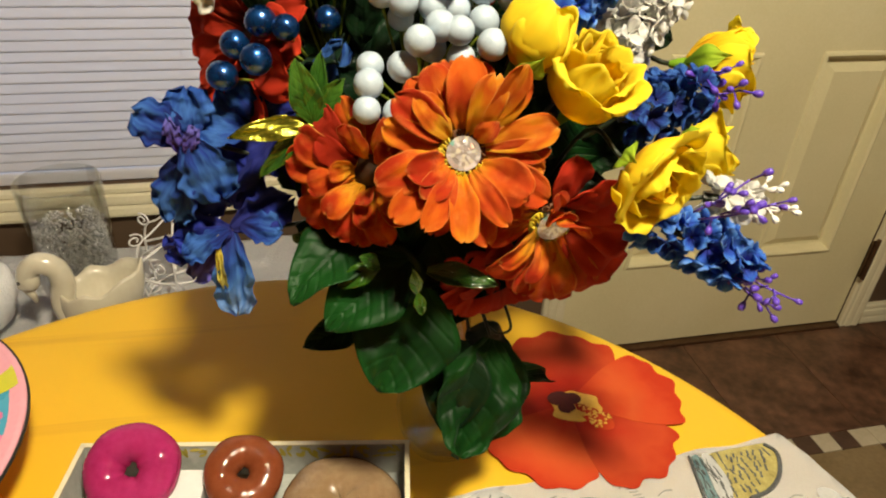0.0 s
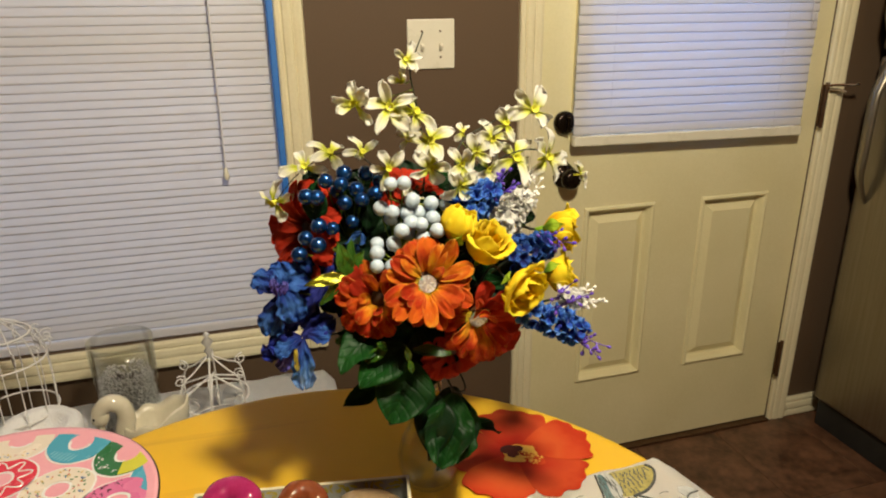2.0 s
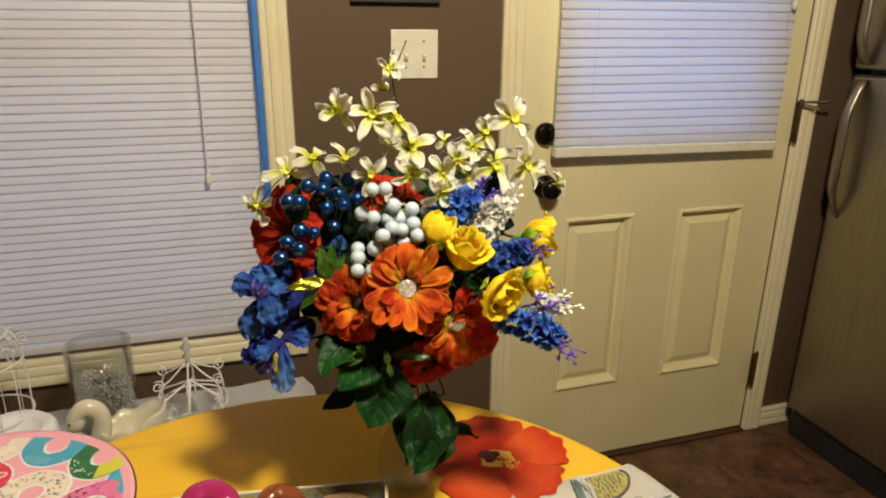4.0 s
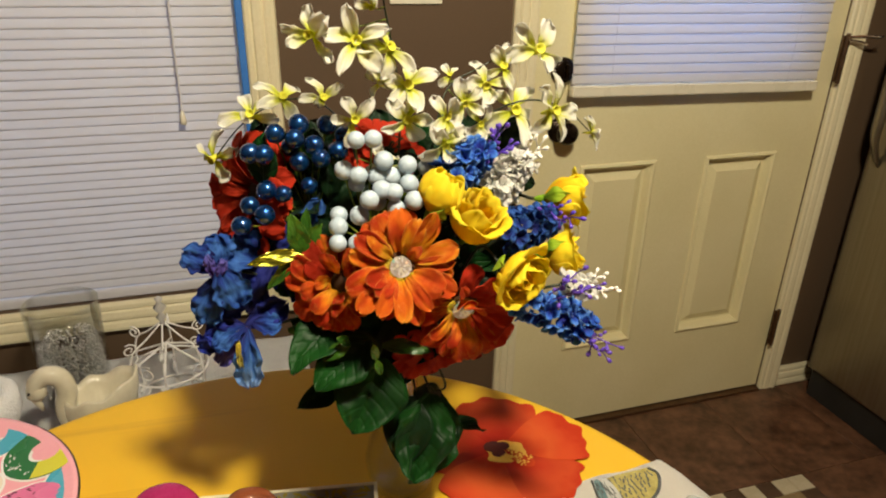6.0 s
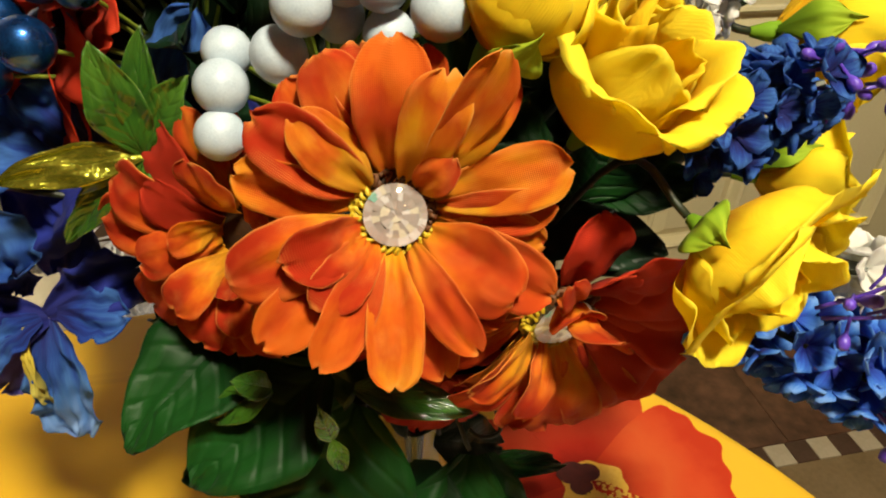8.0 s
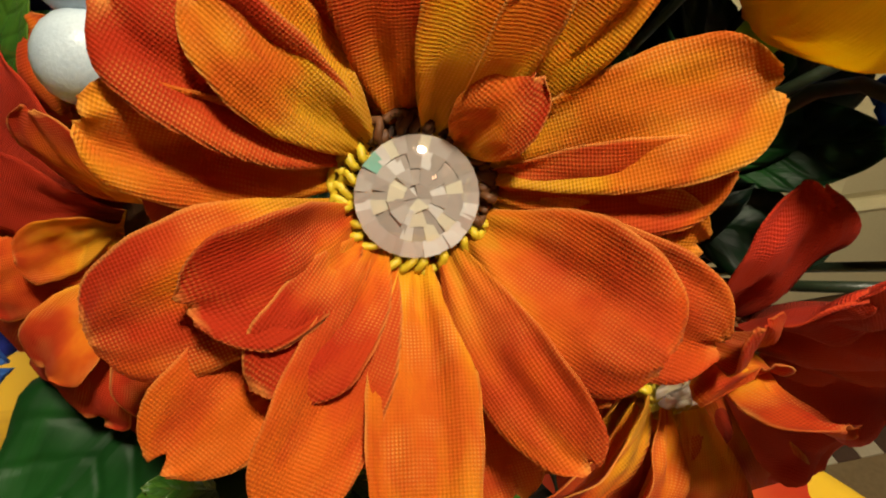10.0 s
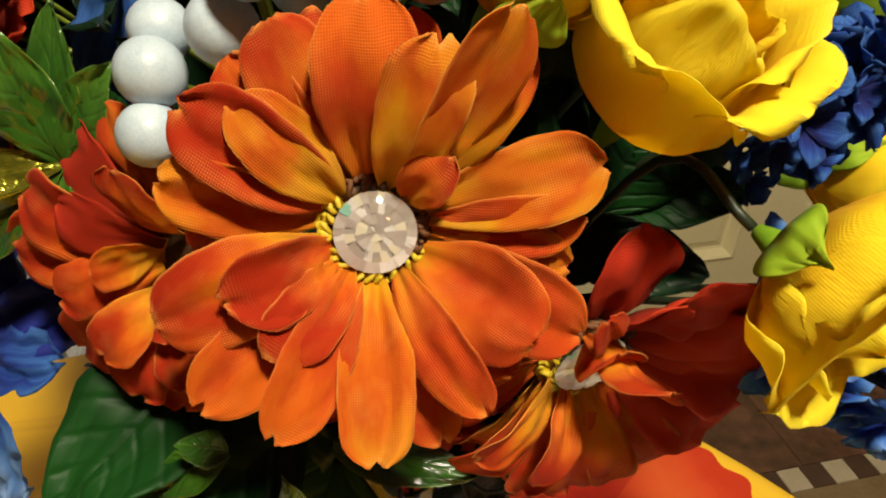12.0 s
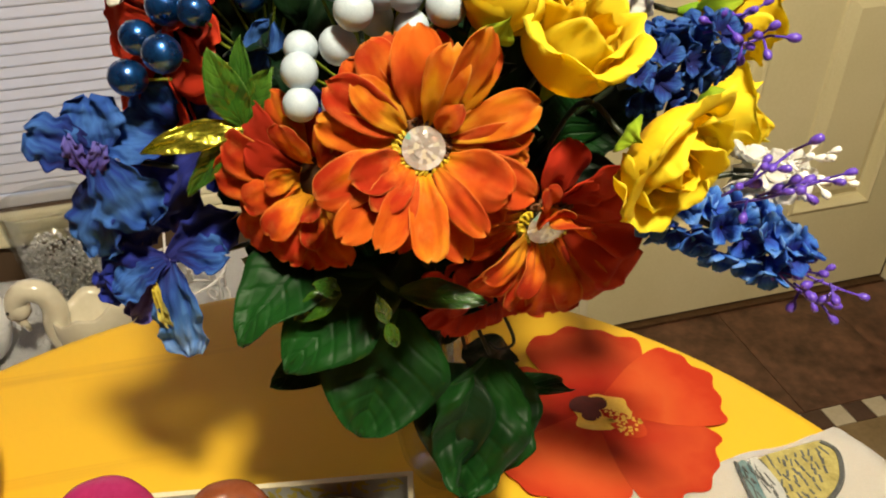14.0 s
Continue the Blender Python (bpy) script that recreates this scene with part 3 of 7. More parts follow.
def petal(length, width, base=0.25, wide=0.6, cup=0.15, curl=0.3, ruffle=0.0, waves=3.0, notch=0.0, point=0.0, seed=0, nu=6, nv=9, thick=0.0003, fold=0.0, curl_start=0.0, crumple=0.012, pleat=0.0, frill=0.0):
    """A cloth petal along +y from its base, face up: cup bends it across, curl (radians) along, ruffle waves its rim, fold creases its middle."""
    rnd = random.Random(seed)
    ph, ph2 = rnd.uniform(0, 6.28), rnd.uniform(0, 6.28)
    bm = bmesh.new()
    uvl = bm.loops.layers.uv.new("UVMap")
    top, bot, uv = [], [], {}
    for j in range(nv + 1):
        v = j / nv
        v = v ** 0.85
        if v < wide:
            s = base + (1 - base) * math.sin(math.pi / 2 * v / wide)
        else:
            q = (v - wide) / (1 - wide)
            s = (1 - q ** 2.2) ** 0.5 * (1 - point * q) if q < 1 else 0.0
            s = max(s, 0.16 * (1 - point))
        s *= 1 + frill * (math.sin(19 * v + ph) + 0.7 * math.sin(31 * v + ph2)) * min(1, v * 2)
        ang = curl * max(0.0, v - curl_start) / (1 - curl_start)
        if abs(curl) > 1e-3:
            run = length * (v - 0.5 * (1 - math.cos(ang)) * v * 0.35)
        else:
            run = length * v
        lift = length * v * math.sin(ang) * 0.5
        rows = ([], [])
        for i in range(nu + 1):
            u = 2 * i / nu - 1
            x = u * width / 2 * s
            y = run - notch * length * (1 - abs(u)) ** 2 * max(0.0, v - 0.8) * 5 - 0.10 * length * u * u * max(0.0, v - 0.75) * (1 if v > 0.95 else 0.4)
            z = lift + cup * width * u * u * math.sin(math.pi * min(1, v * 0.75 + 0.1)) - fold * width * (1 - abs(u)) * v
            z += ruffle * length * (abs(u) ** 1.5 * math.sin(waves * 2.2 * v * 3 + ph + (1.5 if u > 0 else 0)) * v + 0.6 * v ** 3 * math.sin(waves * u * 2 + ph2))
            z += length * 0.02 * math.sin(7 * v + ph) * u
            z += crumple * length * (noise.noise((u * 2.1 + seed, v * 3.3, seed * 0.7)) + 0.5 * noise.noise((u * 5 + seed, v * 7, seed * 1.3))) * min(1, v * 3)
            z += pleat * width * math.cos(u * 7 + ph) * v * (1 - 0.4 * v)
            x += frill * width * 0.12 * noise.noise((u * 4, v * 9, seed)) * v
            y += frill * length * 0.5 * noise.noise((u * 6 + 3, v * 2, seed)) * v ** 3
            rows[0].append(bm.verts.new((x, y, z)))
            rows[1].append(bm.verts.new((x, y, z - thick)))
            uv[rows[0][-1]] = uv[rows[1][-1]] = ((u + 1) / 2, j / nv)
        top.append(rows[0])
        bot.append(rows[1])
    for j in range(nv):
        for i in range(nu):
            bm.faces.new([top[j][i], top[j][i + 1], top[j + 1][i + 1], top[j + 1][i]])
            bm.faces.new([bot[j][i], bot[j + 1][i], bot[j + 1][i + 1], bot[j][i + 1]])
    for j in range(nv):
        bm.faces.new([top[j][0], top[j + 1][0], bot[j + 1][0], bot[j][0]])
        bm.faces.new([top[j][nu], bot[j][nu], bot[j + 1][nu], top[j + 1][nu]])
    for i in range(nu):
        bm.faces.new([top[nv][i], top[nv][i + 1], bot[nv][i + 1], bot[nv][i]])
    for f in bm.faces:
        for lp in f.loops:
            lp[uvl].uv = uv[lp.vert]
    return bm


def set_out(r, angle, lift, height=0.0, twist=0.0):
    """The pose of a petal within its flower: angle anticlockwise from the right, lift above the flower's plane, in degrees."""
    return pose(0, 0, 0, 0, 0, angle - 90) @ pose(0, r, height, lift, 0, 0) @ pose(0, 0, 0, 0, twist, 0)

# ---- the room ----
XL, XR, YB, YW, TOP = -2.0, 2.55, -2.6, 1.30, 2.44
WIN = (-1.30, 0.015, 0.60, 2.02)
DOOR = (0.675, 1.577, 0.0, 2.05)


def structure(name, bm, material, label, category, m=Matrix(), smooth=False):
    ob = part(name, bm, material, None, "", m, smooth)
    return tagged(ob, label, category, kind="structure")


floor = structure("floor", box(XL - 0.12, XR + 0.12, YB - 0.12, YW + 0.12, -0.12, -0.004), floor_dark, "dark brown vinyl floor with tan centre and checked border", "floor")
structure("wall_north", pierced([XL - 0.12, XR + 0.12], [-0.12, TOP], [WIN, (DOOR[0] - 0.004, DOOR[1] + 0.004, -0.12, DOOR[3])], YW, YW + 0.12), wall_brown, "chocolate brown painted wall with window and door", "wall")
structure("wall_south", box(XL - 0.12, XR + 0.12, YB - 0.12, YB, -0.12, TOP), wall_brown, "chocolate brown painted wall", "wall")
structure("wall_west", box(XL - 0.12, XL, YB, YW, -0.12, TOP), wall_brown, "chocolate brown painted wall", "wall")
structure("wall_east", box(XR, XR + 0.12, YB, YW, -0.12, TOP), wall_brown, "chocolate brown painted wall", "wall")
structure("ceiling", box(XL - 0.12, XR + 0.12, YB - 0.12, YW + 0.12, TOP, TOP + 0.1), ceiling_paint, "unseen ceiling coloured for reddish bounce", "ceiling")


def casing(z0, z1, width):
    """A length of fluted moulding standing on end, x from 0 to width, face towards -y."""
    prof = [(0, 0), (0, 0.010), (0.004, 0.014), (0.012, 0.015), (0.016, 0.012), (0.020, 0.016), (0.030, 0.018), (0.036, 0.018), (0.040, 0.014), (0.046, 0.017), (0.056, 0.019), (0.062, 0.018), (0.066, 0.010), (0.066, 0)]
    bm = bmesh.new()
    low = [bm.verts.new((x / 0.066 * width, -y, z0)) for x, y in prof]
    high = [bm.verts.new((x / 0.066 * width, -y, z1)) for x, y in prof]
    for k in range(len(prof) - 1):
        bm.faces.new([low[k], low[k + 1], high[k + 1], high[k]])
    bm.faces.new(low[::-1])
    bm.faces.new(high)
    return bm


def lay(bm, m):
    bm.transform(m)
    return bm


structure("trim_door_west", casing(0, 2.115, 0.062), trim_paint, "cream painted fluted door casing", "trim", pose(DOOR[0] - 0.066, YW, 0))
structure("trim_door_east", casing(0, 2.115, 0.064), trim_paint, "cream painted fluted door casing", "trim", pose(DOOR[1] + 0.004, YW, 0))
structure("trim_door_head", lay(casing(0, DOOR[1] - DOOR[0] + 0.008, 0.066), pose(0, 0, 0, 0, 90, 0)), trim_paint, "cream painted fluted door casing", "trim", pose(DOOR[0] - 0.004, YW, 2.117))
structure("trim_window_east", casing(0.53, 2.085, 0.066), trim_paint, "cream painted fluted window casing", "trim", pose(WIN[1], YW, 0))
structure("trim_window_west", casing(0.53, 2.085, 0.066), trim_paint, "cream painted fluted window casing", "trim", pose(WIN[0] - 0.066, YW, 0))
structure("trim_window_head", lay(casing(0, WIN[1] - WIN[0], 0.066), pose(0, 0, 0, 0, 90, 0)), trim_paint, "cream painted fluted window casing", "trim", pose(WIN[0], YW, 2.086))
structure("trim_window_sill", lay(casing(0, WIN[1] - WIN[0], 0.070), pose(0, 0, 0, 0, 90, 0)), trim_paint, "cream painted fluted window casing under the blind", "trim", pose(WIN[0], YW, 0.600))
skirt = lay(casing(0, 0.42, 0.072), pose(0, 0, 0, 0, 90, 0))
structure("baseboard_east", skirt, trim_paint, "cream painted baseboard beside the door", "baseboard", pose(DOOR[1] + 0.070, YW, 0.072))
structure("baseboard_middle", lay(casing(0, DOOR[0] - 0.066 + 1.9, 0.095), pose(0, 0, 0, 0, 90, 0)), trim_paint, "cream painted baseboard under the window", "baseboard", pose(-1.9, YW, 0.096))
structure("threshold", box(DOOR[0], DOOR[1], YW - 0.02, YW + 0.10, -0.003, 0.008, 0.002), hinge_metal, "worn metal door threshold", "threshold")

# window behind the blind
window = structure("window_1", pierced([WIN[0], WIN[1]], [WIN[2], WIN[3]], [(WIN[0] + 0.05, WIN[1] - 0.05, WIN[2] + 0.05, 1.29), (WIN[0] + 0.05, WIN[1] - 0.05, 1.34, WIN[3] - 0.05)], YW + 0.065, YW + 0.10), trim_paint, "white framed sash window behind closed blind", "window")
for z0, z1 in ((WIN[2] + 0.05, 1.29), (1.34, WIN[3] - 0.05)):
    pane = part("pane", box(WIN[0] + 0.05, WIN[1] - 0.05, YW + 0.080, YW + 0.084, z0, z1), pane_glass, window)
    pane.visible_shadow = False
structure("masking_tape", box(0.0005, 0.0145, YW - 0.012, YW + 0.055, WIN[2] + 0.002, WIN[3] - 0.002, 0.002), tape_blue, "strip of blue masking tape along the window jamb", "tape")


def slat_mesh(width, depth, tilt, bow=0.0016):
    """A bowed blind slat along x, tilted nearly shut."""
    bm = bmesh.new()
    rows = []
    for t in (0.0, 0.0006):
        row = []
        for k in range(6):
            s = k / 5 - 0.5
            y, z = s * depth, bow * (1 - (2 * s) ** 2) + t
            c, q = math.cos(tilt), math.sin(tilt)
            row.append([bm.verts.new((x, y * c - z * q, y * q + z * c)) for x in (-width / 2, -width / 6, width / 6, width / 2)])
        rows.append(row)
    for row in rows:
        for a, b in zip(row, row[1:]):
            for i in range(3):
                bm.faces.new([a[i], a[i + 1], b[i + 1], b[i]])
    for k in (0, 5):
        for i in range(3):
            bm.faces.new([rows[0][k][i], rows[0][k][i + 1], rows[1][k][i + 1], rows[1][k][i]])
    return mesh_of("slat", bm, blind_mat)


def blind(name, x0, x1, z0, z1, y, label, pitch=0.0235, tilt=80, sag=0.0, rail=0.022, lap=1.22, bow=0.0016, rail_mat=None):
    ob = thing(name, pose((x0 + x1) / 2, y, z0), label, "window blind")
    wide = x1 - x0
    me = slat_mesh(wide, pitch * lap, radians(tilt), bow)
    rnd = random.Random(5)
    part("bottom_rail", box(-wide / 2, wide / 2, -0.011, 0.011, 0.0, rail, 0.004), rail_mat or blind_mat, ob, smooth=False, m=pose(0, 0, 0, 0, sag, 0))
    part("head_rail", box(-wide / 2, wide / 2, -0.018, 0.018, z1 - z0 - 0.03, z1 - z0, 0.003), blind_mat, ob)
    n = int((z1 - z0 - 0.03 - rail - 0.006) / pitch)
    for k in range(n):
        f = max(0.0, 1 - k / 9)
        part("slat", me, blind_mat, ob, m=pose(rnd.uniform(-0.001, 0.001), 0, rail + 0.014 + k * pitch, rnd.uniform(-2.5, 2.5), sag * f + rnd.uniform(-0.12, 0.12), 0))
    for f in (-0.36, 0.36):
        part("ladder_cord", tube([(f * wide, -0.008, rail), (f * wide, -0.008, z1 - z0 - 0.03)], 0.0004, 4), blind_mat, ob)
    return ob


wb = blind("window_blind", WIN[0] + 0.006, -0.003, 0.602, 2.01, YW + 0.022, "closed white vinyl mini blind in the window", pitch=0.0194, tilt=87, lap=1.15, bow=0.0005)
part("tilt_wand", tube([(0.532, -0.018, 1.30), (0.522, -0.020, 0.42)], 0.0022, 6), blind_mat, wb, "white cord with tassel")
part("cord_tassel", lathe([(0, 0), (0.006, 0.002), (0.007, 0.012), (0.003, 0.03), (0, 0.032)], 10), ivory_plastic, wb, m=pose(0.522, -0.020, 0.392), smooth=True)
db = blind("door_blind", 0.756, 1.486, 1.018, 2.0, 1.266, "closed white mini blind glowing blue on the door", sag=0.9, rail=0.028, tilt=80, lap=1.06, bow=0.0009, rail_mat=ivory_plastic)
part("pull_cord", tube(smooth_path([(0.345, -0.02, 0.95), (0.343, -0.022, 0.60), (0.338, -0.022, 0.42)]), 0.0012, 5), blind_mat, db)
part("cord_tassel", lathe([(0, 0), (0.006, 0.002), (0.007, 0.012), (0.003, 0.03), (0, 0.032)], 10), ivory_plastic, db, m=pose(0.338, -0.022, 0.39), smooth=True)
part("cord_loop", tube(smooth_path([(0.332, -0.02, 0.44), (0.325, -0.022, 0.36), (0.332, -0.022, 0.30), (0.338, -0.022, 0.34)]), 0.001, 5), blind_mat, db)

# door
PAN = ((0.822, 1.051, 0.274, 0.838), (1.206, 1.445, 0.274, 0.838))
LITE = (0.80, 1.445, 1.07, 1.93)
door = structure("door_1", pierced([DOOR[0], DOOR[1]], [0.012, DOOR[3] - 0.004], [*PAN, LITE], YW + 0.002, YW + 0.044), door_paint, "cream painted half-glazed panel door, shut", "door")


def panel(w, h):
    """A moulded door panel: a bead, a sunk slope and a raised field."""
    steps = [(0.0, 0.0), (0.003, -0.006), (0.009, -0.008), (0.014, -0.003), (0.022, 0.016), (0.028, 0.018), (0.048, 0.008), (0.052, 0.006)]
    bm = bmesh.new()
    rings = []
    for d, y in steps:
        rings.append([bm.verts.new((x, y, z)) for x, z in ((d, d), (w - d, d), (w - d, h - d), (d, h - d))])
    for a, b in zip(rings, rings[1:]):
        for k in range(4):
            bm.faces.new([a[k], a[(k + 1) % 4], b[(k + 1) % 4], b[k]])
    bm.faces.new(rings[-1])
    return bm


for a in PAN:
    part("panel", panel(a[1] - a[0], a[3] - a[2]), door_paint, door, m=pose(a[0], YW + 0.003, a[2]))
part("lite_frame", pierced([LITE[0] - 0.035, LITE[1] + 0.035], [LITE[2] - 0.035, LITE[3] + 0.035], [LITE], YW - 0.010, YW + 0.002), door_paint, door)
lite = part("pane", box(LITE[0], LITE[1], YW + 0.020, YW + 0.026, LITE[2], LITE[3]), pane_glass, door)
lite.visible_shadow = False


def knob(z, r, x):
    k = part("door_knob", lay(lathe([(0, 0), (r * 1.15, 0.001), (r * 1.15, 0.006), (r * 0.8, 0.010), (r * 0.42, 0.014), (r * 0.40, 0.026), (r * 0.78, 0.032), (r, 0.044), (r * 0.96, 0.054), (r * 0.7, 0.062), (0, 0.065)], 28), pose(0, 0, 0, 90, 0, 0)), bronze, door, "dark oil-rubbed bronze knob", pose(x, YW + 0.002, z), True)
    return k


knob(0.937, 0.028, 0.752)
dead = part("deadbolt", lay(lathe([(0, 0), (0.031, 0.001), (0.031, 0.010), (0.026, 0.018), (0.022, 0.020), (0, 0.021)], 28), pose(0, 0, 0, 90, 0, 0)), bronze, door, "dark bronze deadbolt", pose(0.745, YW + 0.002, 1.083), True)
part("thumb_turn", box(-0.004, 0.004, -0.036, -0.020, -0.018, 0.018, 0.002), bronze, dead)
for z in (0.188, 1.03, 1.80):
    h = part("hinge", box(-0.010, 0.012, -0.004, 0.001, 0, 0.122, 0.001), hinge_metal, door, "brown aged metal hinge", pose(1.571, YW - 0.017, z))
    part("hinge_pin", tube([(0.0, -0.008, -0.004), (0.0, -0.008, 0.128)], 0.006, 10), hinge_metal, h)
    if z == 1.03:
        part("door_stop", tube(smooth_path([(0.0, -0.010, 0.118), (0.02, -0.03, 0.122), (0.055, -0.045, 0.122), (0.075, -0.045, 0.124)]), 0.0045, 8), foil, h)
        part("door_stop_arm", tube(smooth_path([(0.0, -0.010, 0.112), (0.03, -0.022, 0.108), (0.05, -0.03, 0.100)]), 0.0035, 8), foil, h)

# light switch and picture
plate = thing("light_switch", pose(0.380, YW, 1.292), "ivory double toggle light switch on brown wall", "light switch")
part("cover_plate", box(-0.059, 0.059, -0.006, -0.0005, -0.058, 0.058, 0.003), ivory_plastic, plate)
for x in (-0.023, 0.023):
    part("switch_slot", box(x - 0.006, x + 0.006, -0.0068, -0.006, -0.013, 0.013), ivory_plastic, plate)
    part("toggle", lay(box(-0.004, 0.004, -0.012, 0, -0.006, 0.006, 0.0015), pose(x, -0.006, -0.003, 28, 0, 0)), ivory_plastic, plate)
    for z in (-0.030, 0.030):
        part("screw", lathe([(0.0028, 0), (0.0026, 0.0012), (0, 0.0014)], 10), hinge_metal, plate, m=pose(x, -0.006, z, 90, 0, 0))
pic = thing("picture_frame", pose(0.334, YW, 1.411), "yellow green picture in a black frame", "picture")
part("frame", pierced([-0.108, 0.108], [0, 0.27], [(-0.092, 0.092, 0.010, 0.260)], -0.020, -0.001), black_plastic, pic)
part("print", box(-0.093, 0.093, -0.010, -0.006, 0.009, 0.261), pic_green, pic)

# pendants above and behind the walker, unseen; the amber one is added fill
for lx, ly, lz, watts, tint in LAMPS:
    fixture = thing("unseen_pendant", pose(lx, ly, TOP), "bronze pendant added out of view, its dome blocking upward light", "ceiling light", "ceiling lights")
    part("canopy", lathe([(0, -0.03), (0.04, -0.028), (0.055, -0.01), (0.06, 0.0), (0, 0.0)], 28), bronze, fixture, smooth=True)
    part("stem", tube([(0, 0, -0.02), (0, 0, -0.13)], 0.007, 8), bronze, fixture)
    part("socket", lathe([(0, 0), (0.02, 0.0), (0.02, 0.05), (0, 0.05)], 14), bronze, fixture, m=pose(0, 0, -0.17), smooth=True)
    # opaque dome added to keep lamp light off the ceiling
    part("shade", lathe([(0.022, -0.122), (0.08, -0.132), (0.135, -0.170), (0.172, -0.278), (0.169, -0.278), (0.132, -0.174), (0.078, -0.137), (0.021, -0.126)], 36), bronze, fixture, smooth=True)

# refrigerator along the east side
FX, FY0, FY1 = 1.700, 0.46, 1.236
fridge = thing("refrigerator", pose(FX, 0, 0), "brushed stainless top-freezer refrigerator with black base", "refrigerator")
part("cabinet", box(0.065, 0.72, FY0 + 0.004, FY1 - 0.004, 0.03, 1.705, 0.006), grey_plastic, fridge)
part("freezer_door", box(0.0, 0.060, FY0, FY1, 1.247, 1.71, 0.012, 3), steel, fridge, smooth=False)
part("main_door", box(0.0, 0.060, FY0, FY1, 0.105, 1.232, 0.012, 3), steel, fridge, smooth=False)
part("kick_plate", box(0.02, 0.064, FY0 + 0.01, FY1 - 0.01, 0.0, 0.100, 0.004), black_plastic, fridge)


def handle_bar(z0, z1, dip):
    """A flat bowed strap: wide at its root by the seam, tapering into the door at its far end."""
    bm = bmesh.new()
    rows, n = [], 16
    for k in range(n + 1):
        f = k / n
        z = z0 + (z1 - z0) * f
        out = 0.052 * min(1.0, (1 - f) * 4.5) ** 0.7 if f > 0.6 else 0.052 * min(1.0, 0.35 + f * 3)
        half = 0.0175 * (1 - 0.80 * max(0.0, f - 0.70) / 0.30)
        rows.append([bm.verts.new((-out + dx, y * half, z)) for y, dx in ((-1, 0.010), (-0.8, 0.002), (0, 0.0), (0.8, 0.002), (1, 0.010), (0.8, 0.014), (-0.8, 0.014))])
    for a, b in zip(rows, rows[1:]):
        for i in range(7):
            bm.faces.new([a[i], a[(i + 1) % 7], b[(i + 1) % 7], b[i]])
    bm.faces.new(rows[0])
    bm.faces.new(rows[-1][::-1])
    return bm


part("handle", handle_bar(1.220, 0.800, 1), steel, fridge, "bowed steel handle", pose(0, FY1 - 0.048, 0), True)
part("handle", handle_bar(1.262, 1.60, 1), steel, fridge, "bowed steel handle", pose(0, FY1 - 0.048, 0), True)

# ---- low table under the window ----
low = thing("low_table", pose(-0.5, 1.02, 0), "low wooden side table under the window", "side table")
part("tabletop", box(-0.58, 0.56, -0.20, 0.22, 0.461, 0.486, 0.004), table_wood, low)
for x in (-0.54, 0.52):
    for y in (-0.17, 0.19):
        part("leg", box(x - 0.02, x + 0.02, y - 0.02, y + 0.02, -0.002, 0.461, 0.003), table_wood, low)


def fleece(x0, x1, y0, y1, z, drop):
    """A thick soft cloth with a lumpy face and a wavy hanging rim."""
    bm = bmesh.new()
    nx, ny = 60, 26
    grid = []
    for i in range(nx + 1):
        row = []
        for j in range(ny + 1):
            x, y = x0 + (x1 - x0) * i / nx, y0 + (y1 - y0) * j / ny
            e = min(i, nx - i, j, ny - j)
            zz = z + 0.004 * noise.noise((x * 14, y * 14, 2)) + 0.004 * noise.noise((x * 45, y * 45, 5))
            if e == 0:
                zz -= drop + 0.008 * noise.noise((x * 20, y * 20, 9))
                x += 0.010 * (1 if i == nx else -1 if i == 0 else 0)
                y += 0.010 * (1 if j == ny else -1 if j == 0 else 0)
            row.append(bm.verts.new((x, y, zz)))
        grid.append(row)
    for i in range(nx):
        for j in range(ny):
            bm.faces.new([grid[i][j], grid[i + 1][j], grid[i + 1][j + 1], grid[i][j + 1]])
    bmesh.ops.solidify(bm, geom=bm.faces[:], thickness=0.004)
    return bm


tagged(part("table_cover", fleece(-1.07, 0.075, 0.83, 1.235, 0.498, 0.05), white_cloth, smooth=True), "fluffy white cloth spread over the side table", "cloth")
SHELF = 0.500


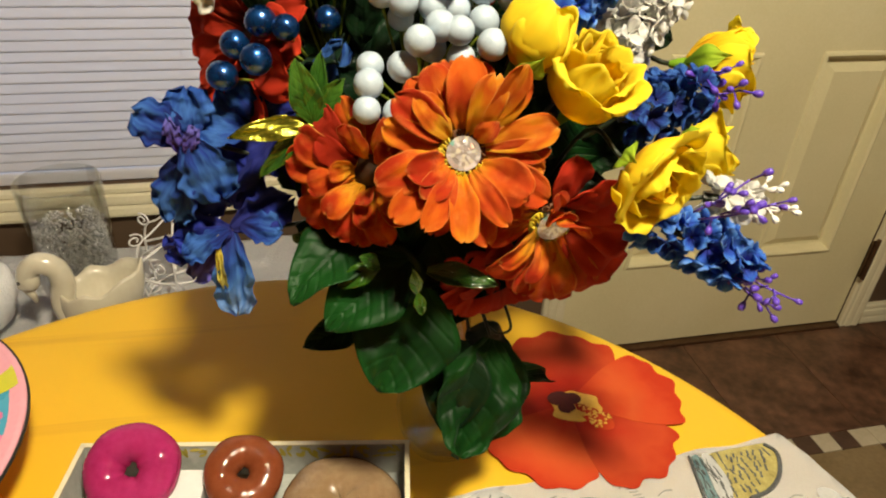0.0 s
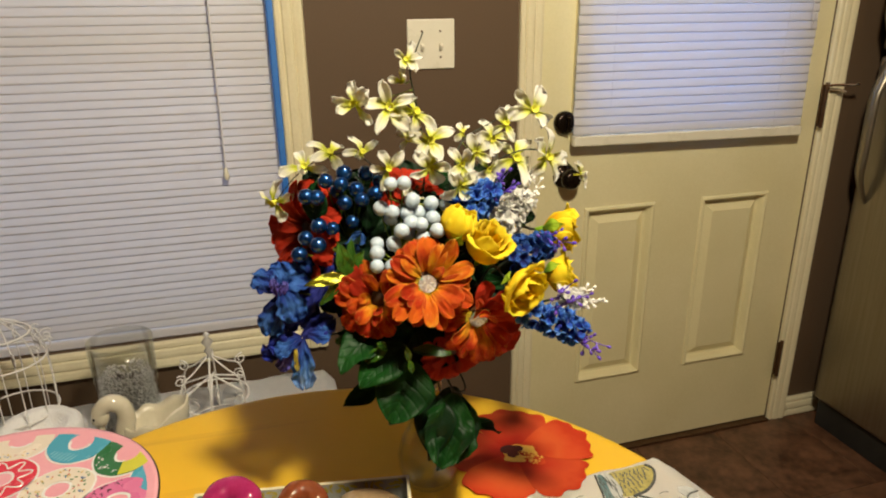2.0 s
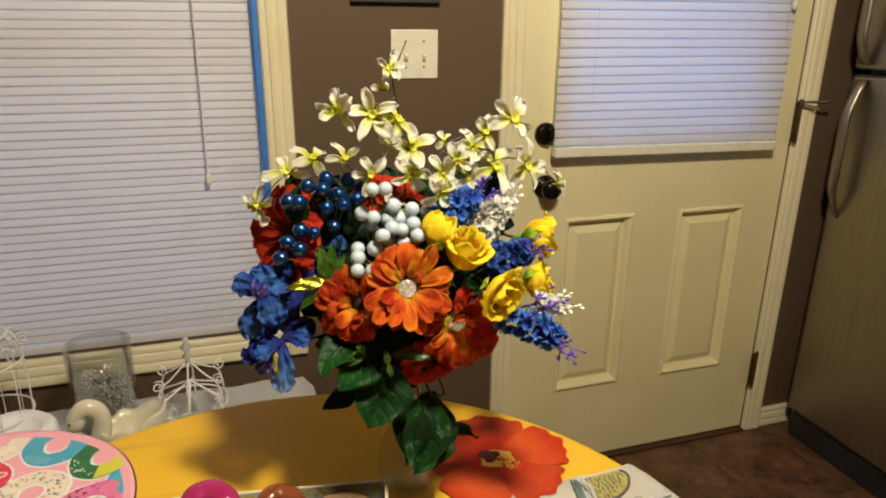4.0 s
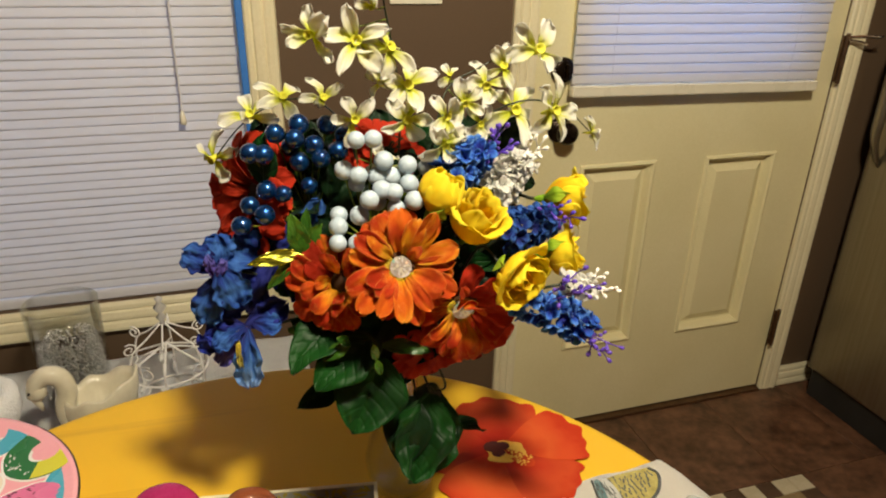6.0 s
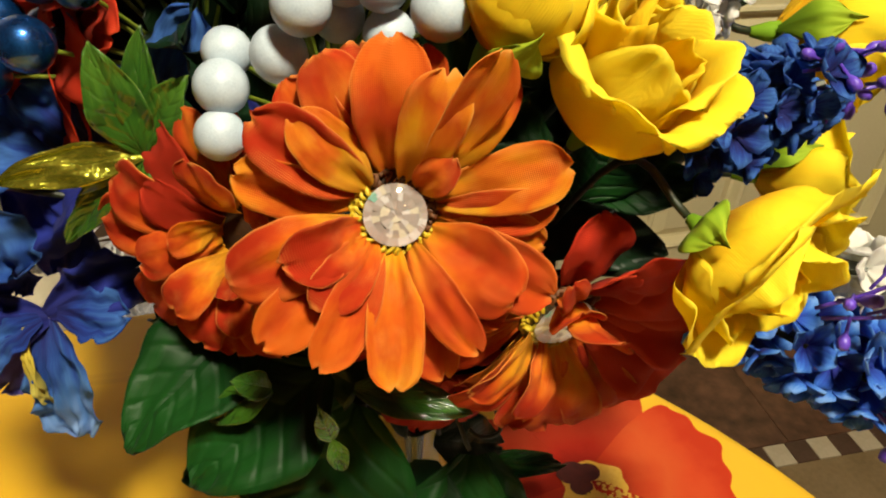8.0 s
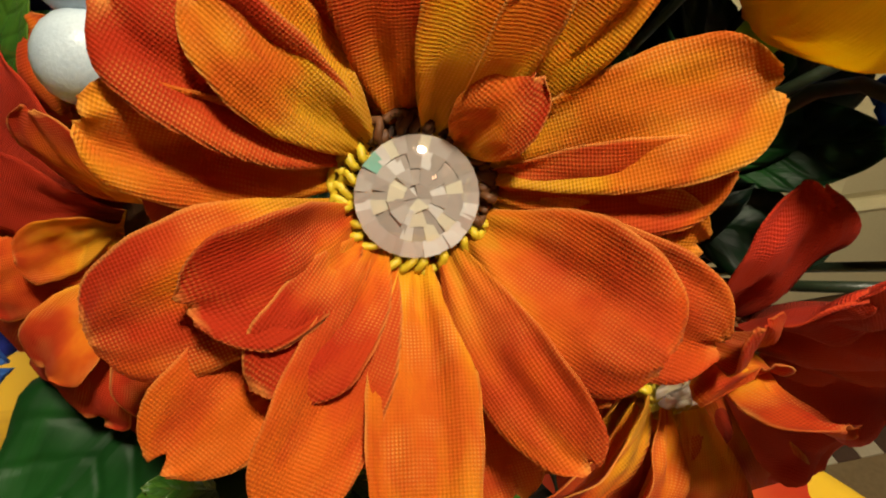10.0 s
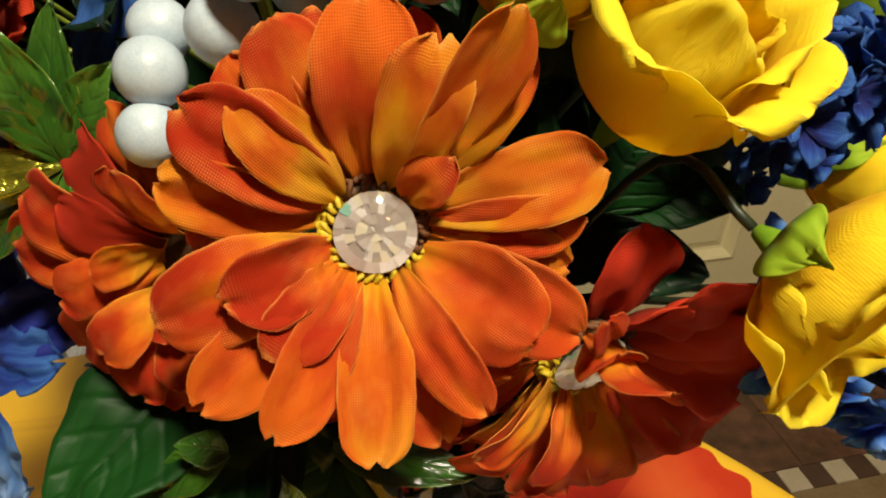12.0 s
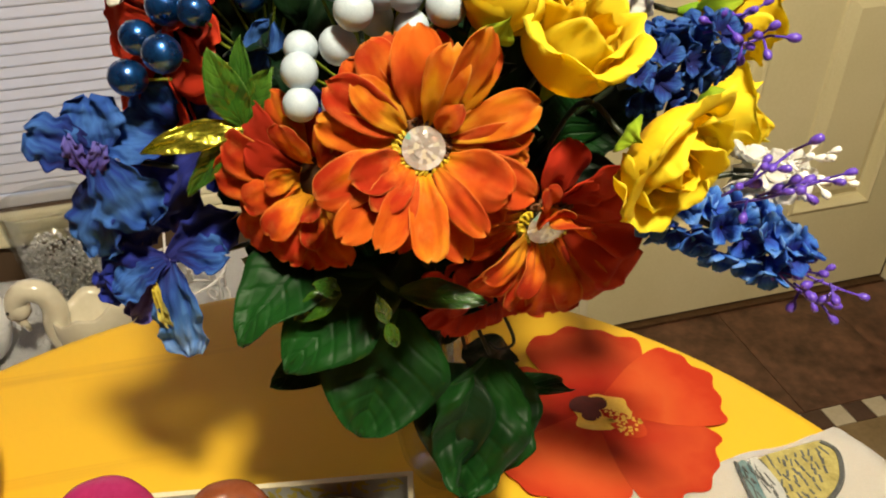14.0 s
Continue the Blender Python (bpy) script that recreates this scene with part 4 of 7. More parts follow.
def swan(m, label):
    """A hollow-backed ceramic swan: body bowl with raised tail, curled neck and head, two wings."""
    ob = thing("swan_planter", m, label, "swan planter")
    bm = bmesh.new()
    rings = []
    n = 32
    for s, rise in ((0.0, 0.0), (0.55, 0.0), (0.85, 0.014), (1.0, 0.038), (1.04, 0.064), (1.0, 0.084), (0.94, 0.088), (0.88, 0.072), (0.62, 0.036), (0.0, 0.030)):
        ring = []
        for k in range(n):
            a = 2 * math.pi * k / n
            c = math.cos(a)
            x, y = 0.062 * s * c, 0.050 * s * math.sin(a)
            up = (0.040 * max(0, c) ** 2 + 0.012 * abs(math.sin(a)) ** 2 + 0.004 * math.cos(7 * a)) * rise / 0.088
            ring.append(bm.verts.new((x + 0.022 * max(0, c) ** 2 * rise / 0.088, y, rise + up)))
        rings.append(ring)
    for a, b in zip(rings, rings[1:]):
        for k in range(n):
            bm.faces.new([a[k], a[(k + 1) % n], b[(k + 1) % n], b[k]])
    bmesh.ops.remove_doubles(bm, verts=bm.verts, dist=0.0005)
    part("body", bm, cream_glaze, ob, smooth=True)
    neck = smooth_path([(-0.050, 0, 0.030), (-0.058, 0, 0.070), (-0.050, 0, 0.105), (-0.056, 0, 0.132), (-0.080, 0, 0.142), (-0.100, 0, 0.128), (-0.106, 0, 0.106)], 6)
    nb = tube(neck, 0.022, 14, taper=0.66)
    ball(0.018, (-0.100, 0, 0.118), 2, nb, (1.05, 0.95, 1.2))
    part("neck", nb, cream_glaze, ob, smooth=True)
    part("beak", tube([(-0.106, 0, 0.106), (-0.098, 0, 0.076)], 0.010, 8, taper=0.35), cream_glaze, ob, smooth=True)
    for s in (-1, 1):
        part("eye", ball(0.003, (-0.112, s * 0.0140, 0.120), 1), black_plastic, ob, smooth=True)
        for q in range(3):
            w = petal(0.095 - 0.018 * q, 0.048 - 0.008 * q, base=0.5, wide=0.5, cup=0.22, curl=0.25, thick=0.006, seed=3 + q)
            part("wing", w, cream_glaze, ob, m=pose(-0.030 + 0.012 * q, s * (0.049 + 0.004 * q), 0.040 + 0.008 * q, 0, 0, -90) @ pose(0, 0, 0, 18, -s * 84, 0), smooth=True)
    return ob


swan(pose(-0.314, 0.950, SHELF, 0, 0, 6) @ Matrix.Diagonal((0.90, 0.95, 1.04, 1)), "cream glazed ceramic swan planter on white cloth")

vase = thing("cylinder_vase", pose(-0.376, 1.085, SHELF), "clear glass cylinder vase half full of silver beads", "vase")
part("glass_wall", lathe([(0, 0.004), (0.057, 0.004), (0.060, 0.008), (0.066, 0.218), (0.063, 0.218), (0.057, 0.012), (0, 0.012)], 40), clear_glass, vase, smooth=True)
beads = bmesh.new()
rb = random.Random(8)
for k in range(1500):
    a, r = rb.uniform(0, 6.28), 0.055 * math.sqrt(rb.uniform(0.4, 1))
    bmesh.ops.create_icosphere(beads, subdivisions=1, radius=rb.uniform(0.0022, 0.0042), matrix=Matrix.Translation((r * math.cos(a), r * math.sin(a), 0.017 + rb.uniform(0, 1) * 0.125)))
tagged(part("bead_filling", beads, bead_silver, vase, smooth=True), kind="stuff")


def scroll(centre, r, turns=1.4, flip=1, start=0.0, n=22):
    """A wire curl in the x-z plane."""
    return [(centre[0] + flip * r * (1 - 0.75 * k / n) * math.cos(start + turns * 6.28 * k / n), centre[1], centre[2] + r * (1 - 0.75 * k / n) * math.sin(start + turns * 6.28 * k / n)) for k in range(n + 1)]


# wire carriage-like ornament: ring base, three arched ribs, scrolls and a beaded finial
orn = thing("wire_ornament", pose(-0.198, 1.045, SHELF, 0, 0, 12) @ Matrix.Diagonal((0.95, 0.95, 0.82, 1)), "white scrolled wire ornament with beaded finial", "ornament")
ringp = [(0.078 * math.cos(6.28 * k / 28), 0.078 * math.sin(6.28 * k / 28), 0.085) for k in range(28)]
part("ring", tube(ringp, 0.0026, 6, closed=True), white_wire, orn, smooth=True)
part("base_ring", tube([(x * 0.9, y * 0.9, 0.004) for x, y, z in ringp], 0.003, 6, closed=True), white_wire, orn, smooth=True)
for k in range(6):
    a = 6.28 * k / 6 + 0.3
    c, s = math.cos(a), math.sin(a)
    part("rib", tube(smooth_path([(0.07 * c, 0.07 * s, 0.004), (0.079 * c, 0.079 * s, 0.085), (0.070 * c, 0.070 * s, 0.150), (0.040 * c, 0.040 * s, 0.175), (0.006 * c, 0.006 * s, 0.205)], 5), 0.0022, 5), white_wire, orn, smooth=True)
    part("spoke", tube([(0.079 * c, 0.079 * s, 0.110), (0, 0, 0.150)], 0.0026, 5), white_wire, orn)
    for q, (rr, zz) in enumerate(((0.022, 0.045), (0.016, 0.165))):
        pts = [Matrix.Rotation(a, 4, "Z") @ Vector(p) for p in scroll((0.060 if q == 0 else 0.074, 0.0, zz), rr, 1.5, 1 if q else -1, 1.2)]
        part("scroll", tube(pts, 0.0018, 5), white_wire, orn, smooth=True)
part("finial", lathe([(0, 0.20), (0.006, 0.202), (0.004, 0.212), (0.010, 0.222), (0.004, 0.232), (0.013, 0.248), (0.004, 0.262), (0.008, 0.270), (0, 0.279)], 14), bead_silver, orn, smooth=True)

# tall wire bird cage
cage = thing("wire_bird_cage", pose(-0.590, 1.075, SHELF), "white wire bird cage ornament on the side table", "bird cage")
for z, r in ((0.004, 0.075), (0.09, 0.078), (0.21, 0.076), (0.265, 0.055)):
    part("hoop", tube([(r * math.cos(6.28 * k / 26), r * math.sin(6.28 * k / 26), z) for k in range(26)], 0.0022, 5, closed=True), white_wire, cage, smooth=True)
for k in range(12):
    c, s = math.cos(6.28 * k / 12), math.sin(6.28 * k / 12)
    part("wire", tube(smooth_path([(0.075 * c, 0.075 * s, 0.004), (0.077 * c, 0.077 * s, 0.20), (0.055 * c, 0.055 * s, 0.265), (0.004 * c, 0.004 * s, 0.30)], 5), 0.0014, 4), white_wire, cage, smooth=True)
    pts = [Matrix.Rotation(6.28 * k / 12, 4, "Z") @ Vector(p) for p in scroll((0.080, 0, 0.235), 0.016, 1.4, 1, 0.5, 16)]
    part("scroll", tube(pts, 0.0014, 4), white_wire, cage, smooth=True)
part("finial", lathe([(0, 0.298), (0.008, 0.302), (0.004, 0.312), (0.010, 0.322), (0.003, 0.334), (0, 0.342)], 12), white_wire, cage, smooth=True)
dish = thing("round_basket", pose(-0.530, 0.985, SHELF), "round white padded basket on the side table", "basket")
part("bowl", lathe([(0, 0.004), (0.045, 0.004), (0.066, 0.022), (0.080, 0.060), (0.078, 0.092), (0.066, 0.104), (0.050, 0.096), (0.043, 0.080), (0, 0.074)], 34), white_cloth, dish, smooth=True)

# silver lace heap beneath the ornament
lc = bmesh.new()
rl = random.Random(4)
for k in range(90):
    a, f = rl.uniform(0, 6.28), math.sqrt(rl.random())
    cx, cy = 0.066 * f * math.cos(a), 0.045 * f * math.sin(a)
    pts = [Vector((cx, cy, 0.008 + 0.075 * (1 - f * f) * rl.random())) + Matrix.Rotation(rl.uniform(0, 6.28), 3, "Z") @ Vector((x, y, abs(z) * 0.8)) for x, y, z in scroll((0, 0, 0.010), rl.uniform(0.010, 0.020), 1.3, 1, rl.uniform(0, 6), 10)]
    tube(smooth_path(pts, 2), 0.0014, 4, lc)
tagged(part("lace_trim", lc, lace, None, "", pose(-0.195, 0.925, SHELF)), "crumpled silver lace ribbon on white cloth", "ribbon", kind="stuff")

# ---- round table ----
TX, TY, TR, TZ = -0.05, 0.169, 0.535, 0.750
table = thing("round_table", pose(TX, TY, 0), "round dining table under a yellow cover", "table")
part("tabletop", lathe([(0, 0.718), (TR - 0.02, 0.718), (TR - 0.008, 0.724), (TR - 0.006, 0.742), (TR - 0.012, TZ - 0.0025), (0, TZ - 0.0025)], 96), table_wood, table, smooth=False)
part("pedestal", lathe([(0, 0.06), (0.10, 0.06), (0.07, 0.12), (0.045, 0.25), (0.06, 0.42), (0.045, 0.6), (0.09, 0.70), (0.16, 0.718), (0, 0.718)], 28), table_wood, table, smooth=True)
for k in range(4):
    part("foot", lay(box(0.03, 0.36, -0.03, 0.03, -0.003, 0.075, 0.012), pose(0, 0, 0, 0, 0, 45 + 90 * k)), table_wood, table)


def disc_cloth(r, drop):
    bm = bmesh.new()
    rings, n = [], 128
    for q, (rr, zz) in enumerate(((0.0, 0), (0.15, 0), (0.30, 0), (0.42, 0), (r - 0.012, 0), (r - 0.003, -0.0012), (r + 0.001, -0.005), (r + 0.002, -drop))):
        if rr == 0:
            rings.append([bm.verts.new((0, 0, 0))])
            continue
        rings.append([bm.verts.new((rr * math.cos(6.2832 * k / n), rr * math.sin(6.2832 * k / n), zz)) for k in range(n)])
    for a, b in zip(rings, rings[1:]):
        for k in range(n):
            bm.faces.new([a[0], b[k], b[(k + 1) % n]] if len(a) == 1 else [a[k], a[(k + 1) % n], b[(k + 1) % n], b[k]])
    return bm


cover = thing("table_cover", pose(TX, TY, TZ), "bright yellow vinyl table cover printed with a red hibiscus", "tablecloth")
part("sheet", disc_cloth(TR, 0.014), cloth_yellow, cover, smooth=True)


def blot(points, z=0.0, thick=0.0004):
    """A flat printed shape with a smooth outline."""
    pts = smooth_path([*points, points[0]], 6)[:-1]
    bm = bmesh.new()
    low = [bm.verts.new((p[0], p[1], z)) for p in pts]
    high = [bm.verts.new((p[0], p[1], z + thick)) for p in pts]
    bm.faces.new(high)
    for k in range(len(pts)):
        bm.faces.new([low[k], low[(k + 1) % len(pts)], high[(k + 1) % len(pts)], high[k]])
    return bm


HX, HY = 0.263 - TX, 0.435 - TY
def lobe(x0, y0, angle, reach, half, seed, n=26):
    """A hibiscus petal's wavy outline, fanning out from the flower's middle."""
    rnd = random.Random(seed)
    p1, p2 = rnd.uniform(0, 6), rnd.uniform(0, 6)
    out = [(x0, y0)]
    for k in range(n + 1):
        f = 2 * k / n - 1
        r = reach * (1 - 0.10 * f * f - 0.40 * abs(f) ** 7) * (1 + 0.022 * math.sin(9 * f + p1) + 0.022 * math.sin(17 * f + p2))
        a = radians(angle + half * f * (1 - 0.12 * abs(f) ** 3))
        out.append((x0 + r * math.cos(a), y0 + r * math.sin(a)))
    return out


for k, (angle, reach, half, material) in enumerate(((160, 0.095, 52, print_red), (72, 0.109, 50, print_red), (232, 0.106, 46, print_orange), (302, 0.112, 41, print_red), (3, 0.119, 39, print_orange))):
    part("printed_petal", blot(lobe(HX, HY, angle, reach, half, k), 0.0026 + 0.0003 * k), material, cover)
part("printed_throat", blot([(HX + 0.006 + 0.025 * math.cos(a / 14 * 6.283) + 0.004 * math.sin(a * 2.1), HY - 0.006 + 0.021 * math.sin(a / 14 * 6.283)) for a in range(14)], 0.0042, 0.0002), print_gold, cover)
for ex, ey, er in ((-0.006, 0.006, 0.0125), (0.006, 0.004, 0.010), (-0.003, -0.007, 0.009)):
    part("printed_eye", blot([(HX + ex + er * math.cos(a / 10 * 6.283), HY + ey + er * 0.8 * math.sin(a / 10 * 6.283)) for a in range(10)], 0.0046 + er * 0.02, 0.0002), print_maroon, cover)
part("printed_stamen", blot([(HX + 0.006, HY - 0.004), (HX + 0.018, HY - 0.008), (HX + 0.034, HY - 0.026), (HX + 0.033, HY - 0.040), (HX + 0.020, HY - 0.040), (HX + 0.008, HY - 0.022)], 0.0052, 0.0002), print_orange, cover)
rs = random.Random(3)
dots = bmesh.new()
for k in range(90):
    f, side = rs.random(), rs.uniform(-1, 1)
    x, y = HX + 0.008 + 0.019 * f + 0.010 * side, HY - 0.008 - 0.026 * f + 0.007 * side
    bmesh.ops.create_circle(dots, cap_ends=True, segments=7, radius=rs.uniform(0.0009, 0.0017), matrix=Matrix.Translation((x, y, 0.0058)))
tagged(part("printed_specks", dots, print_gold, cover), kind="stuff")

# ---- things on the round table ----
CZ = TZ + 0.001


def ring_blot(x, y, r_out, r_in, z, wobble=0.0, a0=0.0, a1=6.2832, thick=0.0004, n=36, seed=0, limit=0.0):
    """A flat printed ring, or a stretch of one."""
    bm = bmesh.new()
    rnd = random.Random(seed)
    p1, p2 = rnd.uniform(0, 6), rnd.uniform(0, 6)
    full = abs(a1 - a0) > 6.28
    rows = []
    for k in range(n if full else n + 1):
        a = a0 + (a1 - a0) * k / n
        ro = r_out * (1 + wobble * math.sin(5 * a + p1) + wobble * 0.6 * math.sin(9 * a + p2))
        ri = r_in * (1 + 2 * wobble * math.sin(4 * a + p2))
        c, s = math.cos(a), math.sin(a)
        row = []
        for q, zz in ((ri, z), (ri, z + thick), (ro, z + thick), (ro, z)):
            px, py = x + q * c, y + q * s
            far = math.hypot(px, py)
            if limit and far > limit:
                px, py = px * limit / far, py * limit / far
            row.append(bm.verts.new((px, py, zz + max(0.0, min(far, limit or 0) - (limit or 1) * 0.76) * 0.12)))
        rows.append(row)
    for k in range(len(rows) if full else len(rows) - 1):
        a, b = rows[k], rows[(k + 1) % len(rows)]
        for i in range(3):
            bm.faces.new([a[i], a[i + 1], b[i + 1], b[i]])
    return bm


def plain(name, c, rough=0.25):
    return surface(name, [v * 0.92 for v in c], c, rough=rough, scale=20, fine=250, bump=0.02, coat=0.4)


P_BLUE, P_GREEN, P_LIME = plain("print_blue", (0.06, 0.36, 0.52)), plain("print_green", (0.01, 0.14, 0.03)), plain("print_lime", (0.62, 0.60, 0.03))
P_CREAM, P_RED, P_ROSE, P_WHITE = plain("print_cream", (0.80, 0.70, 0.58)), plain("print_red", (0.70, 0.03, 0.06)), plain("print_rose", (0.70, 0.16, 0.34)), plain("print_white", (0.84, 0.82, 0.80))
P_DARK, P_PALE = plain("print_dark", (0.06, 0.04, 0.05)), plain("print_pale_blue", (0.22, 0.52, 0.64))
P_BITS = [plain("print_bit_" + n, c) for n, c in (("red", (0.6, 0.05, 0.05)), ("blue", (0.05, 0.2, 0.5)), ("gold", (0.7, 0.45, 0.04)), ("green", (0.04, 0.25, 0.08)))]

PX, PY, PR = -0.410, 0.415, 0.193
platter = thing("round_platter", pose(PX, PY, CZ), "round pink platter printed with coloured doughnuts", "platter")
PH = 0.060
part("dish", lathe([(0, PH - 0.017), (0.12, PH - 0.017), (0.15, PH - 0.014), (PR - 0.004, PH - 0.005), (PR, PH - 0.001), (PR - 0.001, PH + 0.0022), (PR - 0.006, PH + 0.0012), (PR * 0.78, PH - 0.0055), (0, PH - 0.0065)], 88), plate_pink, platter, smooth=True)
part("dark_rim", lathe([(PR - 0.004, PH - 0.0055), (PR + 0.0014, PH - 0.0025), (PR + 0.0014, PH + 0.0004), (PR - 0.002, PH - 0.0008)], 88), black_plastic, platter, "black underside rim", smooth=True)
part("foot", lathe([(0, 0.0), (0.070, 0.0), (0.072, 0.004), (0.050, 0.012), (0.028, 0.024), (0.030, 0.036), (0.075, 0.0435), (0, 0.0435)], 44), plate_pink, platter, smooth=True)
PRINTS = (
    (-0.332, 0.562, P_BLUE, "stripes"), (-0.266, 0.514, P_GREEN, "half"), (-0.342, 0.466, P_CREAM, "sprinkles"), (-0.418, 0.508, P_RED, "squiggle"),
    (-0.267, 0.420, P_ROSE, "darks"), (-0.212, 0.462, P_BLUE, "squiggle"), (-0.412, 0.590, P_CREAM, "sprinkles"), (-0.325, 0.362, P_LIME, "squiggle"),
    (-0.242, 0.346, P_CREAM, "sprinkles"), (-0.415, 0.410, P_RED, "squiggle"), (-0.495, 0.450, P_ROSE, "darks"), (-0.500, 0.540, P_LIME, "stripes"), (-0.400, 0.305, P_BLUE, "stripes"), (-0.490, 0.350, P_CREAM, "sprinkles"),
    (-0.320, 0.270, P_ROSE, "darks"), (-0.560, 0.400, P_BLUE, "squiggle"), (-0.470, 0.262, P_RED, "squiggle"),
)
rp = random.Random(21)
for k, (x, y, material, style) in enumerate(PRINTS):
    x, y = x - PX, y - PY
    z = PH - 0.0058
    r = 0.0425
    rim = PR - 0.005
    hole = r * 0.40
    part("printed_ring", ring_blot(x, y, r + 0.0026, hole * 0.8, z, 0.012, seed=k, limit=rim), P_WHITE, platter)
    part("printed_ring", ring_blot(x, y, r, hole, z + 0.0007, 0.014, seed=k, limit=rim - 0.001), material, platter)
    if style == "half":
        part("printed_arc", ring_blot(x, y, r * 0.99, hole * 1.02, z + 0.0014, 0.01, -1.75, 1.15, seed=k, limit=rim - 0.001), P_LIME, platter)
    marks = bmesh.new()
    if style == "stripes":
        for q in range(-7, 8):
            # slanting pale bands, cut by the ring's outline and its hole
            off = q * r * 0.135
            reach = math.sqrt(max(0.0, (r * 0.95) ** 2 - off * off))
            inner = math.sqrt(max(0.0, (hole * 1.1) ** 2 - off * off))
            for lo, hi in (((-reach, -inner), (inner, reach)) if inner else ((-reach, reach),)):
                mid, half = (lo + hi) / 2, (hi - lo) / 2
                cx, cy = x + off * 0.77 + mid * 0.64, y - off * 0.64 + mid * 0.77
                if half > 0.002 and math.hypot(cx, cy) + half < rim:
                    bmesh.ops.create_cube(marks, size=1, matrix=pose(cx, cy, z + 0.0016, 0, 0, -39.7) @ Matrix.Diagonal((r * 0.035, 2 * half, 0.0004, 1)))
        tagged(part("printed_stripe", marks, P_PALE, platter), kind="stuff")
    elif style == "squiggle":
        mid, amp = (r + hole) / 2, (r - hole) * 0.30
        pts = [(x + (mid + amp * math.sin(8 * a)) * math.cos(a), y + (mid + amp * math.sin(8 * a)) * math.sin(a), z + 0.0013) for a in [6.283 * q / 96 for q in range(97)]]
        # only the stretch that lies on the plate
        runs = [[]]
        for p in pts:
            if math.hypot(p[0], p[1]) < rim - 0.004:
                runs[-1].append(p)
            elif runs[-1]:
                runs.append([])
        for run in runs:
            if len(run) > 3:
                tube(run, 0.0011, 4, marks)
        part("printed_icing", marks, P_WHITE, platter)
    else:
        bits = [bmesh.new() for _ in P_BITS] if style == "sprinkles" else [marks]
        for q in range(90):
            a, rr = rp.uniform(0, 6.28), math.sqrt(rp.uniform((hole * 1.15) ** 2, (r * 0.93) ** 2))
            if math.hypot(x + rr * math.cos(a), y + rr * math.sin(a)) > rim - 0.004:
                continue
            if style == "half" and -1.8 < (a if a < 3.14 else a - 6.283) < 1.2:
                continue
            bmesh.ops.create_cube(bits[q % len(bits)], size=1, matrix=pose(x + rr * math.cos(a), y + rr * math.sin(a), z + 0.0020, 0, 0, rp.uniform(0, 180)) @ Matrix.Diagonal((0.0011, 0.0034, 0.0005, 1)))
        for q, bit in enumerate(bits):
            if bit.verts:
                tagged(part("printed_sprinkle", bit, P_BITS[q] if style == "sprinkles" else P_DARK if style == "darks" else P_WHITE, platter), kind="stuff")

# open box with three glazed doughnuts
BOXM = pose(0.092, 0.381, CZ, 0, 0, -9)
gift = thing("open_box", BOXM, "open grey card box with gold leaf print, holding doughnuts", "box")
BW, BD, BH = 0.272, 0.20, 0.040
part("bottom", box(-BW, 0, -BD, 0, 0.0005, 0.003), box_card, gift)
for n, (x0, x1, y0, y1) in {"back_side": (-BW, 0, -0.003, 0), "front_side": (-BW, 0, -BD, -BD + 0.003), "west_side": (-BW, -BW + 0.003, -BD + 0.003, -0.003), "east_side": (-0.003, 0, -BD + 0.003, -0.003)}.items():
    side = part(n, box(x0, x1, y0, y1, 0.003, BH, 0.0006), box_card, gift)
    part("rim", box(x0 - 0.0005, x1 + 0.0005, y0 - 0.0005, y1 + 0.0005, BH, BH + 0.0012), box_edge, side)
rg = random.Random(12)
gold_bits = bmesh.new()
for k in range(34):
    x = -BW + 0.01 + (BW - 0.02) * k / 33
    for q in range(2):
        pz = rg.uniform(0.026, BH - 0.003)
        bmesh.ops.create_circle(gold_bits, cap_ends=True, segments=6, radius=1, matrix=pose(x + rg.uniform(-0.004, 0.004), -0.0034, pz, 90, rg.uniform(0, 180), 0) @ Matrix.Diagonal((rg.uniform(0.003, 0.007), rg.uniform(0.0012, 0.0025), 1, 1)))
part("gold_print", gold_bits, box_gold, gift)
part("insert_card", box(-0.200, -0.168, -0.10, -0.012, 0.004, 0.022, 0.001), P_WHITE, gift, "white card divider")


def torus(R, r, squash, b0, b1, wave=0.0):
    """A lumpy ring of dough, or the shell of glaze over the top of one."""
    bm = bmesh.new()
    nu, nv = 44, 22
    full = b1 - b0 > 6.28
    rows = []
    for i in range(nu):
        a = 6.2832 * i / nu
        w = 1 + 0.035 * math.sin(3 * a + 1) + 0.02 * math.sin(7 * a) + 0.03 * noise.noise((math.cos(a) * 2, math.sin(a) * 2, R * 90))
        lo, hi = b0 + wave * math.sin(6 * a + 2), b1 + wave * math.sin(5 * a)
        row = []
        for j in range(nv if full else nv + 1):
            b = lo + (hi - lo) * j / nv
            q = w * (1 + 0.02 * noise.noise((a * 3, b * 2, 5)))
            row.append(bm.verts.new(((R + r * q * math.cos(b)) * math.cos(a), (R + r * q * math.cos(b)) * math.sin(a), r * squash * q * math.sin(b))))
        rows.append(row)
    for i in range(nu):
        a, b = rows[i], rows[(i + 1) % nu]
        for j in range(len(a) if full else len(a) - 1):
            bm.faces.new([a[j], b[j], b[(j + 1) % len(b)], a[(j + 1) % len(a)]])
    if not full:
        bmesh.ops.solidify(bm, geom=bm.faces[:], thickness=-0.0012)
    return bm


